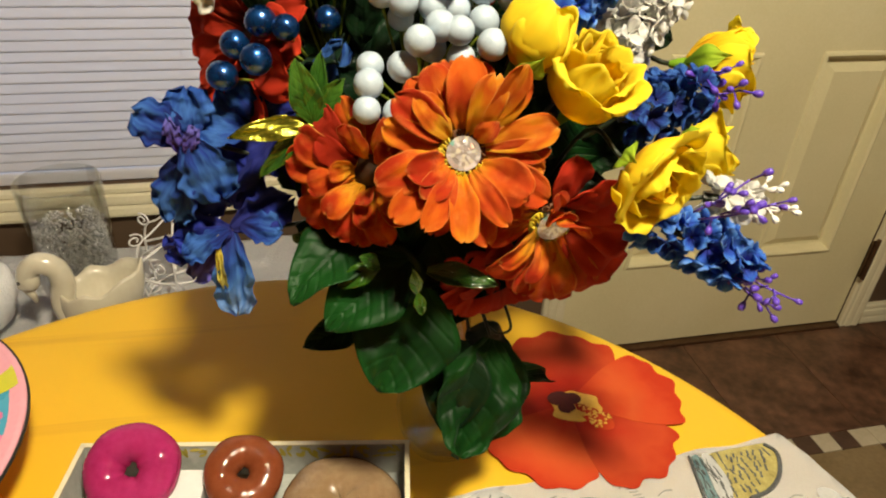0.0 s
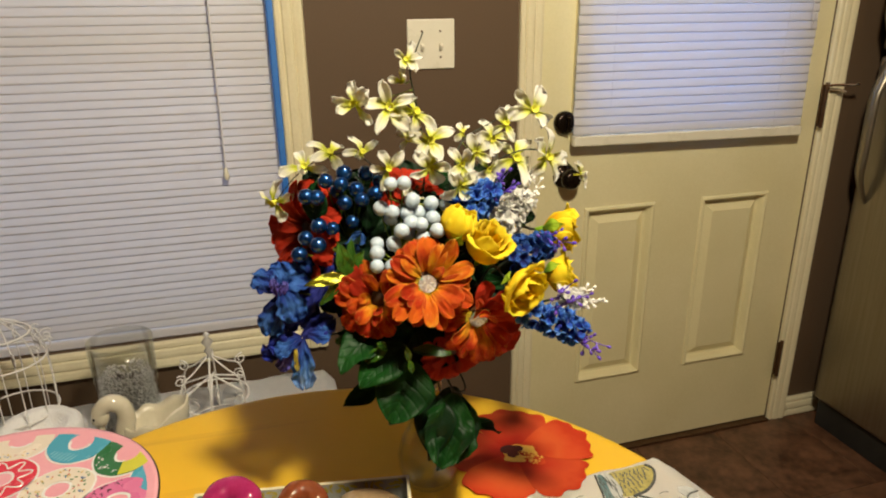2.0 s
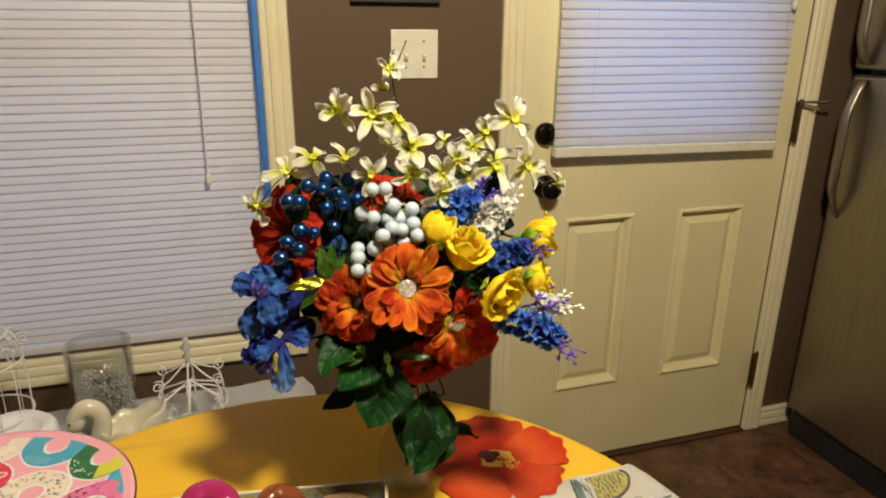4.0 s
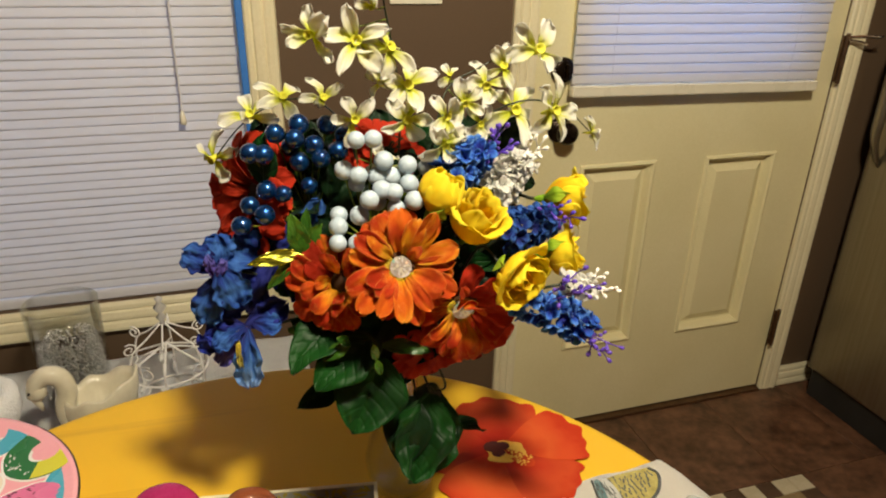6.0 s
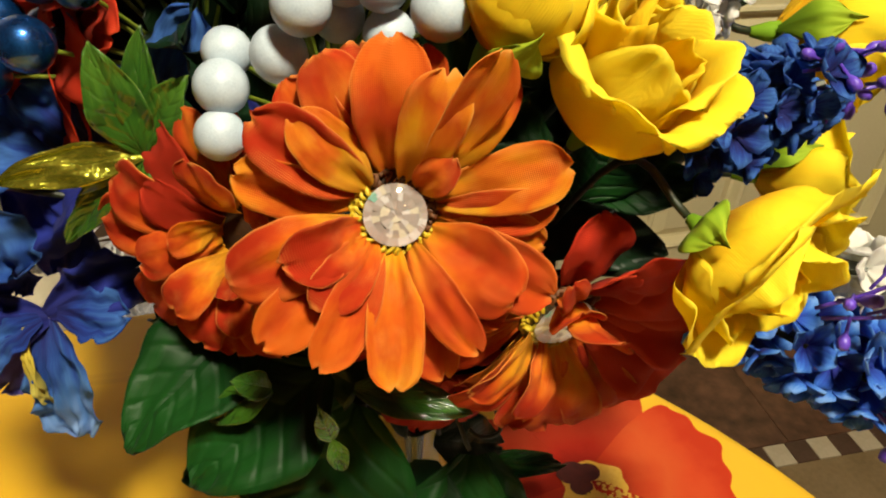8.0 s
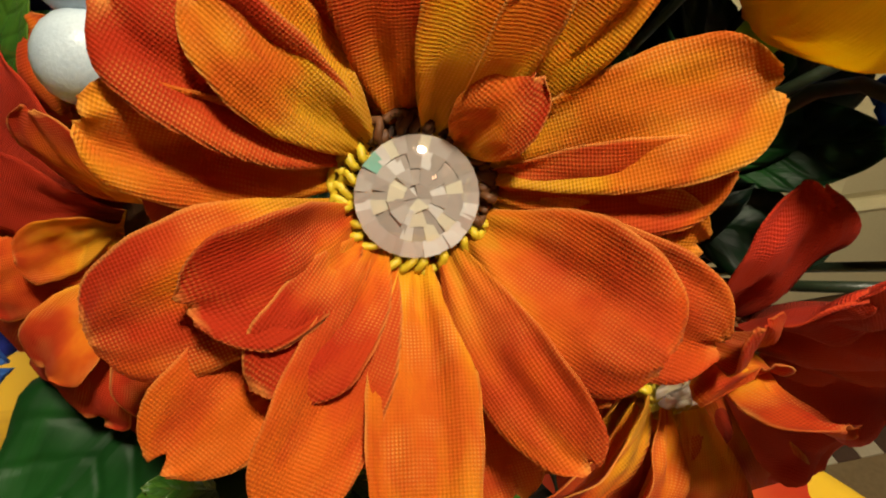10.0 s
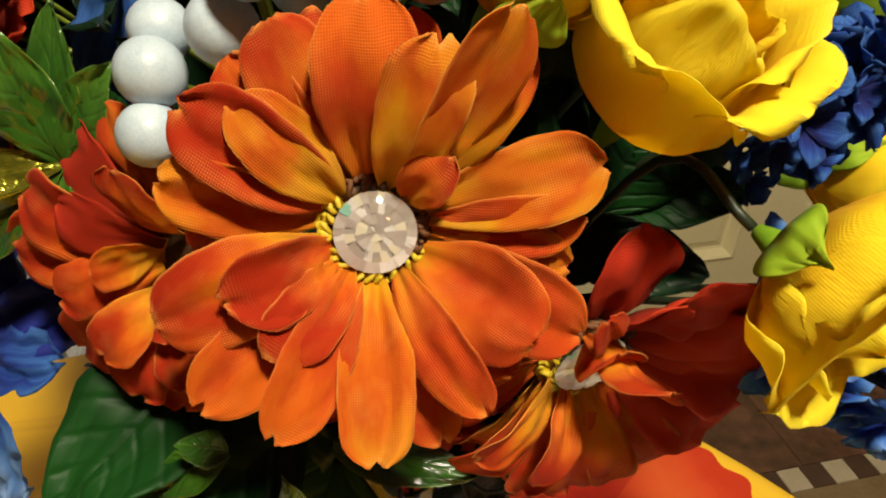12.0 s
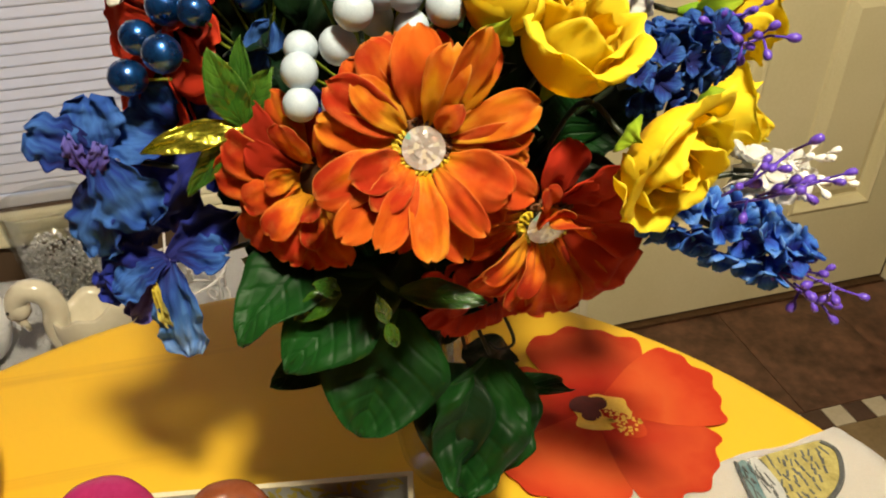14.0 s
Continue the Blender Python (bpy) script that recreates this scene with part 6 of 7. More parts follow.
SIDE = [
    (178, 0.0480, 0.018, 0.0240, 0.001, 0), (158, 0.0440, 0.020, 0.0230, 0.002, 0), (138, 0.0480, 0.010, 0.0200, 0.0, 0, redcloth), (112, 0.0470, 0.010, 0.0200, 0.0, 0), (90, 0.0460, 0.010, 0.0190, 0.0, 0, redcloth), (226, 0.0520, 0.012, 0.0230, 0.0, 0), (250, 0.0430, 0.016, 0.0210, 0.001, 0), (205, 0.0460, 0.008, 0.0210, -0.001, 0), (272, 0.0450, 0.010, 0.0200, 0.0, 0), (300, 0.0440, 0.012, 0.0200, 0.0, 0), (330, 0.0400, 0.018, 0.0200, 0.0, 0), (0, 0.0400, 0.018, 0.0200, 0.0, 0), (30, 0.0420, 0.016, 0.0200, 0.0, 0), (60, 0.0440, 0.014, 0.0200, 0.0, 0),
    (195, 0.0310, 0.022, 0.0180, 0.003, 0), (240, 0.0300, 0.022, 0.0170, 0.003, 0), (150, 0.0300, 0.022, 0.0180, 0.003, 0, redcloth), (100, 0.0300, 0.022, 0.0170, 0.003, 0), (290, 0.0300, 0.022, 0.0170, 0.003, 0), (340, 0.0300, 0.022, 0.0170, 0.003, 0), (40, 0.0280, 0.022, 0.0170, 0.003, 0), (170, 0.0160, 0.022, 0.0140, 0.004, 0), (300, 0.0160, 0.022, 0.0140, 0.004, 0),
]
zinnia((0.060, 0.358, 1.060), (-0.52, -0.80, 0.22), SIDE, "orange cloth zinnia turned towards the blue irises", gem=False)
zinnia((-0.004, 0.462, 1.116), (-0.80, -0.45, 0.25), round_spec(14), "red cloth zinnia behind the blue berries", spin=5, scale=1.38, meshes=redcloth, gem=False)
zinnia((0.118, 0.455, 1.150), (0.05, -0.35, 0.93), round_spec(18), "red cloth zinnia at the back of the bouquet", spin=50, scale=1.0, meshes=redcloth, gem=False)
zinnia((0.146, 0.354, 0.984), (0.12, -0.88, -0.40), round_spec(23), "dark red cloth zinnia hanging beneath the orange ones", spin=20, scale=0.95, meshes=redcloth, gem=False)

# roses
def cup_petal(R, H, span, flare, seed, spiral=0.10, tip=0.0, crease=0.0, belly=0.75, crush=0.0, nu=20, nv=16, thick=0.0003):
    """A broad petal wrapped round the flower's axis (z), one rim tucked inside its neighbour; tip narrows it to a point."""
    rnd = random.Random(seed)
    bm = bmesh.new()
    uvl = bm.loops.layers.uv.new("UVMap")
    rows, uv = ([], []), {}
    for j in range(nv + 1):
        v = j / nv
        w = 0.42 + 0.58 * math.sin(math.pi / 2 * min(1, v / 0.55))
        w *= (1 - 0.30 * max(0.0, (v - 0.7) / 0.3) ** 2) * (1 - tip * v ** 1.5)
        lines = ([], [])
        for i in range(nu + 1):
            u = 2 * i / nu - 1
            a = radians(span) / 2 * u * w
            n1 = noise.noise((u * 1.6 + seed * 3.1, v * 1.8, seed)) + 0.5 * noise.noise((u * 3.7, v * 3.5 + seed, seed * 2.0))
            r = R * (0.24 + 0.76 * math.sin(math.pi / 2 * min(1, v / belly))) * (1 + spiral * u) + flare * max(0.0, v - 0.62) ** 2 / 0.144
            r += R * (0.10 + crease) * n1 * v + crease * R * 0.5 * math.cos(3.2 * u + seed) * v * v
            # sharp folds where the cloth is crushed
            r += R * crush * (1.1 * abs(noise.noise((u * 2.3 + seed, v * 2.6, seed * 1.9))) + 0.6 * abs(noise.noise((u * 4.9, v * 4.4 + seed, 3.0))) - 0.30) * min(1, v * 1.8)
            z = H * (v - 0.16 * u * u * v ** 3 + crush * 0.5 * noise.noise((u * 2.8 + seed, 1.0, seed)) * v ** 4) + H * 0.05 * math.sin(4 * u + seed) * v ** 3 - 0.35 * flare * max(0.0, v - 0.8) ** 2 / 0.04
            for q, line in enumerate(lines):
                rr = r - q * thick
                vert = bm.verts.new((rr * math.sin(a), rr * math.cos(a), z))
                uv[vert] = ((u + 1) / 2, v)
                line.append(vert)
        for q in (0, 1):
            rows[q].append(lines[q])
    out, ins = rows
    for j in range(nv):
        for i in range(nu):
            bm.faces.new([out[j][i + 1], out[j][i], out[j + 1][i], out[j + 1][i + 1]])
            bm.faces.new([ins[j][i], ins[j][i + 1], ins[j + 1][i + 1], ins[j + 1][i]])
        for i in (0, nu):
            bm.faces.new([out[j][i], out[j + 1][i], ins[j + 1][i], ins[j][i]])
    for i in range(nu):
        bm.faces.new([out[nv][i], out[nv][i + 1], ins[nv][i + 1], ins[nv][i]])
    for f in bm.faces:
        for lp in f.loops:
            lp[uvl].uv = uv[lp.vert]
    return bm


R_OUT = [mesh_of("petal", cup_petal(0.0235, 0.0330, 130, flare, 40 + k, crease=0.04, belly=0.52, crush=0.08), yellow) for k, flare in enumerate((0.0050, 0.0085, 0.0030, 0.0110))]
R_MID = [mesh_of("petal", cup_petal(0.0185, 0.0325, 128, flare, 50 + k, crease=0.07, belly=0.6, crush=0.11), yellow) for k, flare in enumerate((0.0030, -0.0020, 0.0050))]
R_BUD = [mesh_of("petal", cup_petal(0.0205, 0.0350, 150, flare, 90 + k, crease=0.03, belly=0.48, crush=0.04), yellow) for k, flare in enumerate((-0.0075, -0.0050, -0.0095))]
R_IN = [mesh_of("petal", cup_petal(0.0130, 0.0345, 170, -0.0015, 60 + k, crease=0.18, spiral=0.25, crush=0.18), yellow_core) for k in range(3)]
SEPAL = mesh_of("sepal", cup_petal(0.0248, 0.0180, 62, 0.001, 70, spiral=0.02, tip=0.90, belly=0.5, crush=0.05), sepal_green)


def rose(centre, normal, scale, open_, seed, label, sepals=(0, 90, 180, 270), tall=1.18, bud=False):
    """A rumpled cloth rose: outer petals wrapped round, inner ones crushed together."""
    rnd = random.Random(seed)
    n = Vector(normal).normalized()
    spin = rnd.uniform(0, 360)
    m = facing(Vector(centre) - n * 0.020 * scale, n, spin) @ Matrix.Diagonal((scale * 0.94, scale * 0.94, scale * tall, 1))
    ob = thing("artificial_rose", m, label, "artificial flower", "yellow roses in the bouquet")
    for row, (count, meshes, grow, tilt) in enumerate(((5, R_OUT, 1 + open_ / 45, 6), (4, R_MID, 1 + open_ / 70, 10), (3, R_IN, 1.0, 14)) if not bud else ((4, R_BUD, 1.0, 4), (3, R_BUD, 0.84, 6), (2, R_IN, 0.9, 8))):
        for k in range(count):
            f = grow * rnd.uniform(0.92, 1.07)
            part("petal", meshes[(k + row + seed) % len(meshes)], None, ob, m=pose(rnd.uniform(-1, 1) * 0.0012 * row, rnd.uniform(-1, 1) * 0.0012 * row, 0, rnd.uniform(-tilt, tilt), rnd.uniform(-tilt, tilt), 360 * (k + 0.5 * row) / count + rnd.uniform(-16, 16)) @ Matrix.Diagonal((f, f, rnd.uniform(0.88, 1.08), 1)))
    for angle in sepals:
        f = 1 + open_ / 45
        part("sepal", SEPAL, None, ob, m=pose(0, 0, -0.002, 0, 0, angle - 90 - spin) @ Matrix.Diagonal((f * 1.03, f * 1.03, 1.1, 1)))
    part("hip", lathe([(0, -0.010), (0.0022, -0.009), (0.0040, -0.004), (0.0046, 0.0), (0, 0.002)], 12), sepal_green, ob, smooth=True)
    c = Vector(centre) - n * 0.030 * scale
    stem_of(ob, [c, c - n * 0.03, (c + NECK) / 2 + Vector((0.01, 0.02, 0.0)), NECK, (VX, VY, CZ + 0.03)], 0.0017)
    return ob


rose((0.148, 0.330, 1.149), (0.46, -0.22, 0.85), 1.0, -4, 1, "small closed yellow cloth rose above the orange zinnia", (200,), 1.02, bud=True)
rose((0.177, 0.323, 1.121), (0.24, -0.50, 0.82), 0.96, 0, 2, "open yellow cloth rose facing forward", (), 1.35)
rose((0.203, 0.278, 1.084), (0.34, -0.90, -0.16), 0.88, 8, 3, "large yellow cloth rose bud tipped downward, green sepal", (140,), 1.0)
rose((0.298, 0.386, 1.112), (0.86, -0.28, 0.05), 1.06, -4, 4, "yellow cloth rose turned towards the door", (150,))
rose((0.290, 0.366, 1.058), (0.84, -0.30, 0.10), 0.94, -4, 5, "small yellow cloth rose turned towards the door", (120,))

# orchid sprays
O_PETAL = [mesh_of("petal", petal(0.0305, 0.0146, base=0.18, wide=0.68, cup=0.30, curl=c, ruffle=0.08, waves=1.7, seed=80 + k, nu=8, nv=11, crumple=0.08, frill=0.03, notch=0.05), cream) for k, c in enumerate((-0.9, -0.3, -1.5, 0.4, -1.2))]
throat = lathe([(0.0012, -0.012), (0.0024, -0.005), (0.0034, 0.001), (0.0042, 0.0050), (0.0048, 0.0074), (0.0043, 0.0076), (0.0030, 0.0045), (0.0, 0.0020)], 12)
throat_mat = fabric("throat_cloth", [(0.0, (0.66, 0.64, 0.06)), (1.0, (0.80, 0.78, 0.22))], weave=0, vary=0.05)
THROAT = mesh_of("blossom", throat, throat_mat)


def spray(name, label, route, blossoms, seed, group):
    rnd = random.Random(seed)
    ob = thing(name, Matrix.Translation(NECK), label, "artificial flower", group)
    path = smooth_path(route, 8)
    part("stem", tube([p - NECK for p in path], 0.0013, 6, taper=0.5), stem_mat, ob, smooth=True)
    for centre, normal, scale, n in blossoms:
        c = Vector(centre)
        near = min(path, key=lambda p: (p - c).length)
        fr = facing(c, normal, rnd.uniform(0, 72)) @ Matrix.Diagonal((scale, scale, scale, 1))
        b = part("blossom", THROAT, None, ob, m=local(ob) @ fr)
        for k in range(n):
            part("petal", rnd.choice(O_PETAL), None, b, m=set_out(0.003, 72 * k + rnd.uniform(-18, 18), 24 + rnd.uniform(-40, 36), 0.001, rnd.uniform(-35, 35)) @ Matrix.Diagonal((rnd.uniform(0.75, 1.25), rnd.uniform(0.75, 1.1), 1, 1)))
        part("pedicel", tube(smooth_path([near - NECK, (near + c) / 2 - NECK + Vector((0, 0, -0.002)), c - Vector(normal).normalized() * 0.008 - NECK], 3), 0.0007, 5), stem_green, ob, smooth=True)
    return ob


spray("orchid_spray", "upright spray of cream cloth orchids with yellow throats", [(VX, VY, CZ + 0.03), NECK, (0.125, 0.42, 1.08), (0.130, 0.41, 1.20), (0.122, 0.405, 1.262), (0.114, 0.402, 1.305), (0.120, 0.402, 1.325), (0.129, 0.400, 1.347)], [
    ((0.110, 0.399, 1.318), (-0.3, -0.8, 0.5), 0.62, 5), ((0.104, 0.398, 1.296), (-0.5, -0.7, 0.1), 0.55, 3), ((0.052, 0.405, 1.274), (-0.6, -0.75, 0.1), 0.92, 5), ((0.089, 0.400, 1.268), (-0.1, -0.95, 0.3), 1.05, 5),
    ((0.116, 0.398, 1.262), (0.4, -0.8, 0.4), 0.95, 5), ((0.135, 0.405, 1.228), (0.1, -0.9, 0.3), 1.0, 5), ((0.132, 0.397, 1.199), (0.1, -0.95, 0.1), 0.95, 5), ((0.112, 0.400, 1.232), (-0.5, -0.8, 0.2), 0.7, 4),
], 3, "orchid sprays")
spray("orchid_spray", "arching spray of cream cloth orchids before the door", [(VX, VY, CZ + 0.03), NECK, (0.148, 0.42, 1.08), (0.158, 0.39, 1.185), (0.172, 0.398, 1.225), (0.205, 0.405, 1.242), (0.245, 0.41, 1.258), (0.262, 0.41, 1.262)], [
    ((0.262, 0.405, 1.256), (0.1, -0.9, 0.4), 1.12, 5), ((0.229, 0.403, 1.241), (-0.3, -0.7, 0.6), 0.8, 4), ((0.209, 0.400, 1.228), (0.0, -0.8, -0.1), 0.85, 5), ((0.174, 0.398, 1.236), (-0.2, -0.6, 0.8), 0.45, 3),
    ((0.186, 0.392, 1.214), (0.1, -0.9, -0.2), 0.75, 5), ((0.166, 0.380, 1.204), (-0.1, -0.9, 0.1), 0.75, 4), ((0.164, 0.378, 1.180), (0.0, -0.85, -0.3), 0.85, 5),
], 5, "orchid sprays")
spray("orchid_spray", "low spray of cream cloth orchids reaching towards the door", [(VX, VY, CZ + 0.03), NECK, (0.15, 0.42, 1.06), (0.168, 0.40, 1.15), (0.205, 0.402, 1.192), (0.250, 0.395, 1.212), (0.295, 0.40, 1.200), (0.330, 0.411, 1.174)], [
    ((0.239, 0.398, 1.201), (0.0, -0.9, 0.4), 1.12, 5), ((0.271, 0.382, 1.203), (0.35, -0.85, 0.3), 1.08, 5), ((0.332, 0.411, 1.172), (0.75, -0.4, 0.1), 0.62, 5), ((0.205, 0.396, 1.192), (-0.2, -0.9, 0.0), 0.7, 4),
], 6, "orchid sprays")
spray("orchid_spray", "drooping spray of cream cloth orchids before the blind", [(VX, VY, CZ + 0.03), NECK, (0.10, 0.43, 1.08), (0.088, 0.43, 1.165), (0.066, 0.450, 1.203), (0.030, 0.468, 1.207), (-0.010, 0.476, 1.185), (-0.041, 0.484, 1.150)], [
    ((-0.041, 0.484, 1.150), (-0.6, -0.6, -0.2), 0.95, 5), ((-0.003, 0.470, 1.193), (-0.2, -0.8, 0.5), 0.95, 5), ((0.028, 0.466, 1.208), (0.0, -0.7, 0.7), 0.95, 4), ((0.064, 0.455, 1.208), (0.2, -0.7, 0.6), 0.85, 4),
    ((0.085, 0.405, 1.199), (0.1, -0.8, 0.2), 0.85, 4), ((0.110, 0.385, 1.160), (0.1, -0.85, 0.5), 0.75, 5),
], 7, "orchid sprays")


# berry sprays
def berries(name, label, places, r, material, twig, root, seed, shine=2):
    rnd = random.Random(seed)
    root = Vector(root)
    ob = thing(name, Matrix.Translation(NECK), label, "berry spray")
    me = mesh_of("berry", ball(r, (0, 0, 0), 3), material)
    stem_of(ob, [root, (root + NECK) / 2 + Vector((0, 0.015, 0)), NECK, (VX, VY, CZ + 0.03)], 0.0017)
    for k, p in enumerate(places):
        c = Vector(p)
        s = rnd.uniform(0.9, 1.08)
        part("berry", me, None, ob, m=Matrix.Translation(c - NECK) @ pose(0, 0, 0, rnd.uniform(0, 360), rnd.uniform(0, 360), 0) @ Matrix.Diagonal((s, s, s * rnd.uniform(0.95, 1.04), 1)))
        mid = (c + root) / 2 + Vector((0, 0.012, -0.006))
        part("twig", tube([q - NECK for q in smooth_path([root, mid, c + Vector((0, 0.006, -0.003))], 4)], 0.0009, 5), twig, ob, smooth=True)
    return ob


BLUE = ((-0.022, 0.400, 1.108), (-0.001, 0.388, 1.121), (-0.013, 0.405, 1.125), (-0.004, 0.425, 1.114), (0.003, 0.406, 1.138), (0.017, 0.395, 1.137), (0.015, 0.440, 1.131), (0.042, 0.410, 1.138), (0.054, 0.404, 1.165), (0.035, 0.416, 1.160), (0.0035, 0.412, 1.170), (-0.008, 0.415, 1.171),
        (0.015, 0.415, 1.188), (0.032, 0.412, 1.183), (0.037, 0.420, 1.194), (0.063, 0.425, 1.191), (0.049, 0.412, 1.176), (0.071, 0.412, 1.169), (0.078, 0.420, 1.181), (0.028, 0.425, 1.172))
WHITE = ((0.0626, 0.369, 1.1220), (0.0602, 0.358, 1.1150), (0.0582, 0.351, 1.1022), (0.0789, 0.354, 1.1256), (0.0866, 0.346, 1.1420), (0.1237, 0.333, 1.1430), (0.1120, 0.354, 1.1299), (0.1000, 0.356, 1.1470), (0.1100, 0.352, 1.1455), (0.1279, 0.368, 1.1465), (0.1140, 0.380, 1.1510), (0.0998, 0.378, 1.1525),
         (0.0822, 0.374, 1.1560), (0.0705, 0.380, 1.1600), (0.1058, 0.374, 1.1680), (0.1285, 0.376, 1.1620), (0.1500, 0.390, 1.1540), (0.0800, 0.365, 1.1910), (0.0950, 0.365, 1.1910), (0.0980, 0.368, 1.1320), (0.0760, 0.352, 1.0990), (0.0740, 0.350, 1.0760), (0.0830, 0.388, 1.1440))
berries("berry_spray", "glossy dark blue glitter berries on green twigs", BLUE, 0.0089, berry_blue, stem_green, (0.045, 0.435, 1.09), 2)
berries("berry_spray", "frosted white glitter berries on pale twigs", WHITE, 0.0085, berry_white, stem_green, (0.095, 0.39, 1.085), 3)

# irises
def iris(label, petals_, centre, seed, shift=(0, 0, 0)):
    ob = thing("artificial_iris", Matrix.Translation(centre), label, "artificial flower", "blue irises in the bouquet")
    move = Vector(shift)
    for k, (a, b, w, material, hint, ruff) in enumerate(petals_):
        between(ob, "petal", Vector(a) + move, Vector(b) + move, w * 0.86, material, hint, seed=seed * 10 + k, base=0.22, wide=0.64, cup=0.06, curl=-0.60, ruffle=ruff * 0.9, waves=4.5, notch=0.10, nu=18, nv=22, crumple=0.12, pleat=0.10, frill=0.09)
    c = Vector(centre)
    stem_of(ob, [c + Vector((0.01, 0.012, -0.004)), (c + NECK) / 2 + Vector((0, 0.012, 0.015)), NECK, (VX, VY, CZ + 0.03)], 0.0016)
    return ob


IA = (-0.046, 0.392, 1.068)
iris("blue and violet ruffled cloth iris at the bouquet's edge", [
    ((-0.045, 0.395, 1.070), (-0.074, 0.388, 1.092), 0.032, bluecloth, (-0.2, -0.8, 0.5), 0.07), ((-0.045, 0.397, 1.072), (-0.044, 0.395, 1.102), 0.034, bluecloth, (0, -0.8, 0.5), 0.07),
    ((-0.046, 0.388, 1.075), (-0.030, 0.372, 1.036), 0.040, bluecloth, (-0.1, -0.8, 0.55), 0.06), ((-0.048, 0.394, 1.062), (-0.072, 0.384, 1.014), 0.040, bluecloth, (-0.3, -0.8, 0.4), 0.07), ((-0.045, 0.396, 1.058), (-0.042, 0.386, 1.012), 0.034, navy, (0, -0.9, 0.3), 0.06),
    ((-0.050, 0.388, 1.062), (-0.056, 0.380, 1.086), 0.012, violet, (-0.2, -0.9, 0.3), 0.09), ((-0.048, 0.386, 1.064), (-0.040, 0.378, 1.082), 0.011, violet, (0.2, -0.9, 0.3), 0.09)], IA, 1)
IB = (-0.026, 0.388, 1.004)
iris("blue cloth iris with a hanging streaked petal", [
    ((-0.022, 0.388, 1.006), (-0.027, 0.362, 0.946), 0.032, skycloth, (-0.1, -0.9, 0.3), 0.06), ((-0.030, 0.384, 1.006), (-0.034, 0.366, 0.972), 0.007, gold_streak, (-0.3, -0.9, 0.3), 0.02), ((-0.022, 0.388, 1.008), (0.018, 0.384, 1.028), 0.032, navy, (0.1, -0.9, 0.4), 0.05), ((-0.016, 0.384, 1.012), (0.010, 0.376, 1.012), 0.026, bluecloth, (0.1, -0.8, 0.6), 0.06),
    ((-0.022, 0.388, 1.006), (-0.062, 0.386, 1.006), 0.036, navy, (-0.1, -0.8, 0.6), 0.06), ((-0.024, 0.386, 1.008), (-0.056, 0.376, 1.000), 0.026, bluecloth, (-0.1, -0.6, 0.8), 0.07), ((-0.030, 0.390, 1.000), (-0.074, 0.392, 0.985), 0.028, navy, (-0.2, -0.9, 0.2), 0.08), ((-0.030, 0.388, 0.998), (-0.054, 0.380, 0.970), 0.022, violet, (-0.2, -0.9, 0.2), 0.08)], IB, 2, (-0.006, 0.0, 0.002))
ID = (-0.004, 0.415, 1.062)
iris("dark blue cloth iris behind the gold-edged leaves", [
    ((-0.002, 0.412, 1.064), (-0.034, 0.412, 1.052), 0.038, navy, (-0.1, -0.8, 0.6), 0.05), ((-0.002, 0.415, 1.064), (0.018, 0.408, 1.040), 0.036, navy, (0.1, -0.9, 0.3), 0.05), ((-0.002, 0.420, 1.066), (-0.028, 0.416, 1.094), 0.036, bluecloth, (-0.2, -0.9, 0.3), 0.06),
    ((0.000, 0.420, 1.066), (0.020, 0.418, 1.098), 0.034, navy, (0.1, -0.9, 0.3), 0.06), ((0.030, 0.415, 1.085), (0.046, 0.386, 1.122), 0.024, bluecloth, (0.1, -0.9, 0.4), 0.03), ((0.030, 0.405, 1.10), (0.056, 0.396, 1.060), 0.030, navy, (0.2, -0.9, 0.2), 0.05), ((0.055, 0.40, 1.10), (0.066, 0.388, 1.070), 0.026, navy, (0.2, -0.9, 0.2), 0.05),
    ((0.004, 0.410, 1.066), (-0.046, 0.402, 1.040), 0.050, navy, (-0.2, -0.7, 0.7), 0.04), ((0.006, 0.408, 1.056), (0.046, 0.398, 1.032), 0.046, navy, (0.1, -0.8, 0.5), 0.04), ((-0.006, 0.410, 1.054), (-0.034, 0.400, 1.014), 0.044, navy, (-0.1, -0.8, 0.5), 0.04), ((-0.010, 0.405, 1.070), (-0.040, 0.395, 1.085), 0.034, bluecloth, (-0.2, -0.7, 0.7), 0.05)], ID, 3)

# lilac spikes
def floret_mesh(material, seed):
    bm = bmesh.new()
    uvl = bm.loops.layers.uv.new("UVMap")
    rnd = random.Random(seed)
    for k in range(4):
        p = petal(0.0090, 0.0078, base=0.26, wide=0.62, cup=0.25, curl=rnd.uniform(-0.2, 0.6), seed=seed + k, nu=3, nv=3, thick=0.0004)
        me = bpy.data.meshes.new("tmp")
        p.transform(set_out(0.0008, 90 * k + rnd.uniform(-14, 14), 26 + rnd.uniform(-14, 14)))
        p.to_mesh(me)
        p.free()
        bm.from_mesh(me)
        bpy.data.meshes.remove(me)
    return mesh_of("floret", bm, material)


F_BLUE, F_WHITE, F_NAVY = ([floret_mesh(mt, 100 + 10 * q) for q in range(3)] for mt in (lilac_blue, lilac_white, bluecloth))


BUD = {mt: mesh_of("bud", lathe([(0, 0), (0.0006, 0.0), (0.0006, 0.0062), (0.0017, 0.0078), (0.0022, 0.0098), (0.0017, 0.0118), (0, 0.0126)], 8), mt) for mt in (bud_purple, bud_white)}


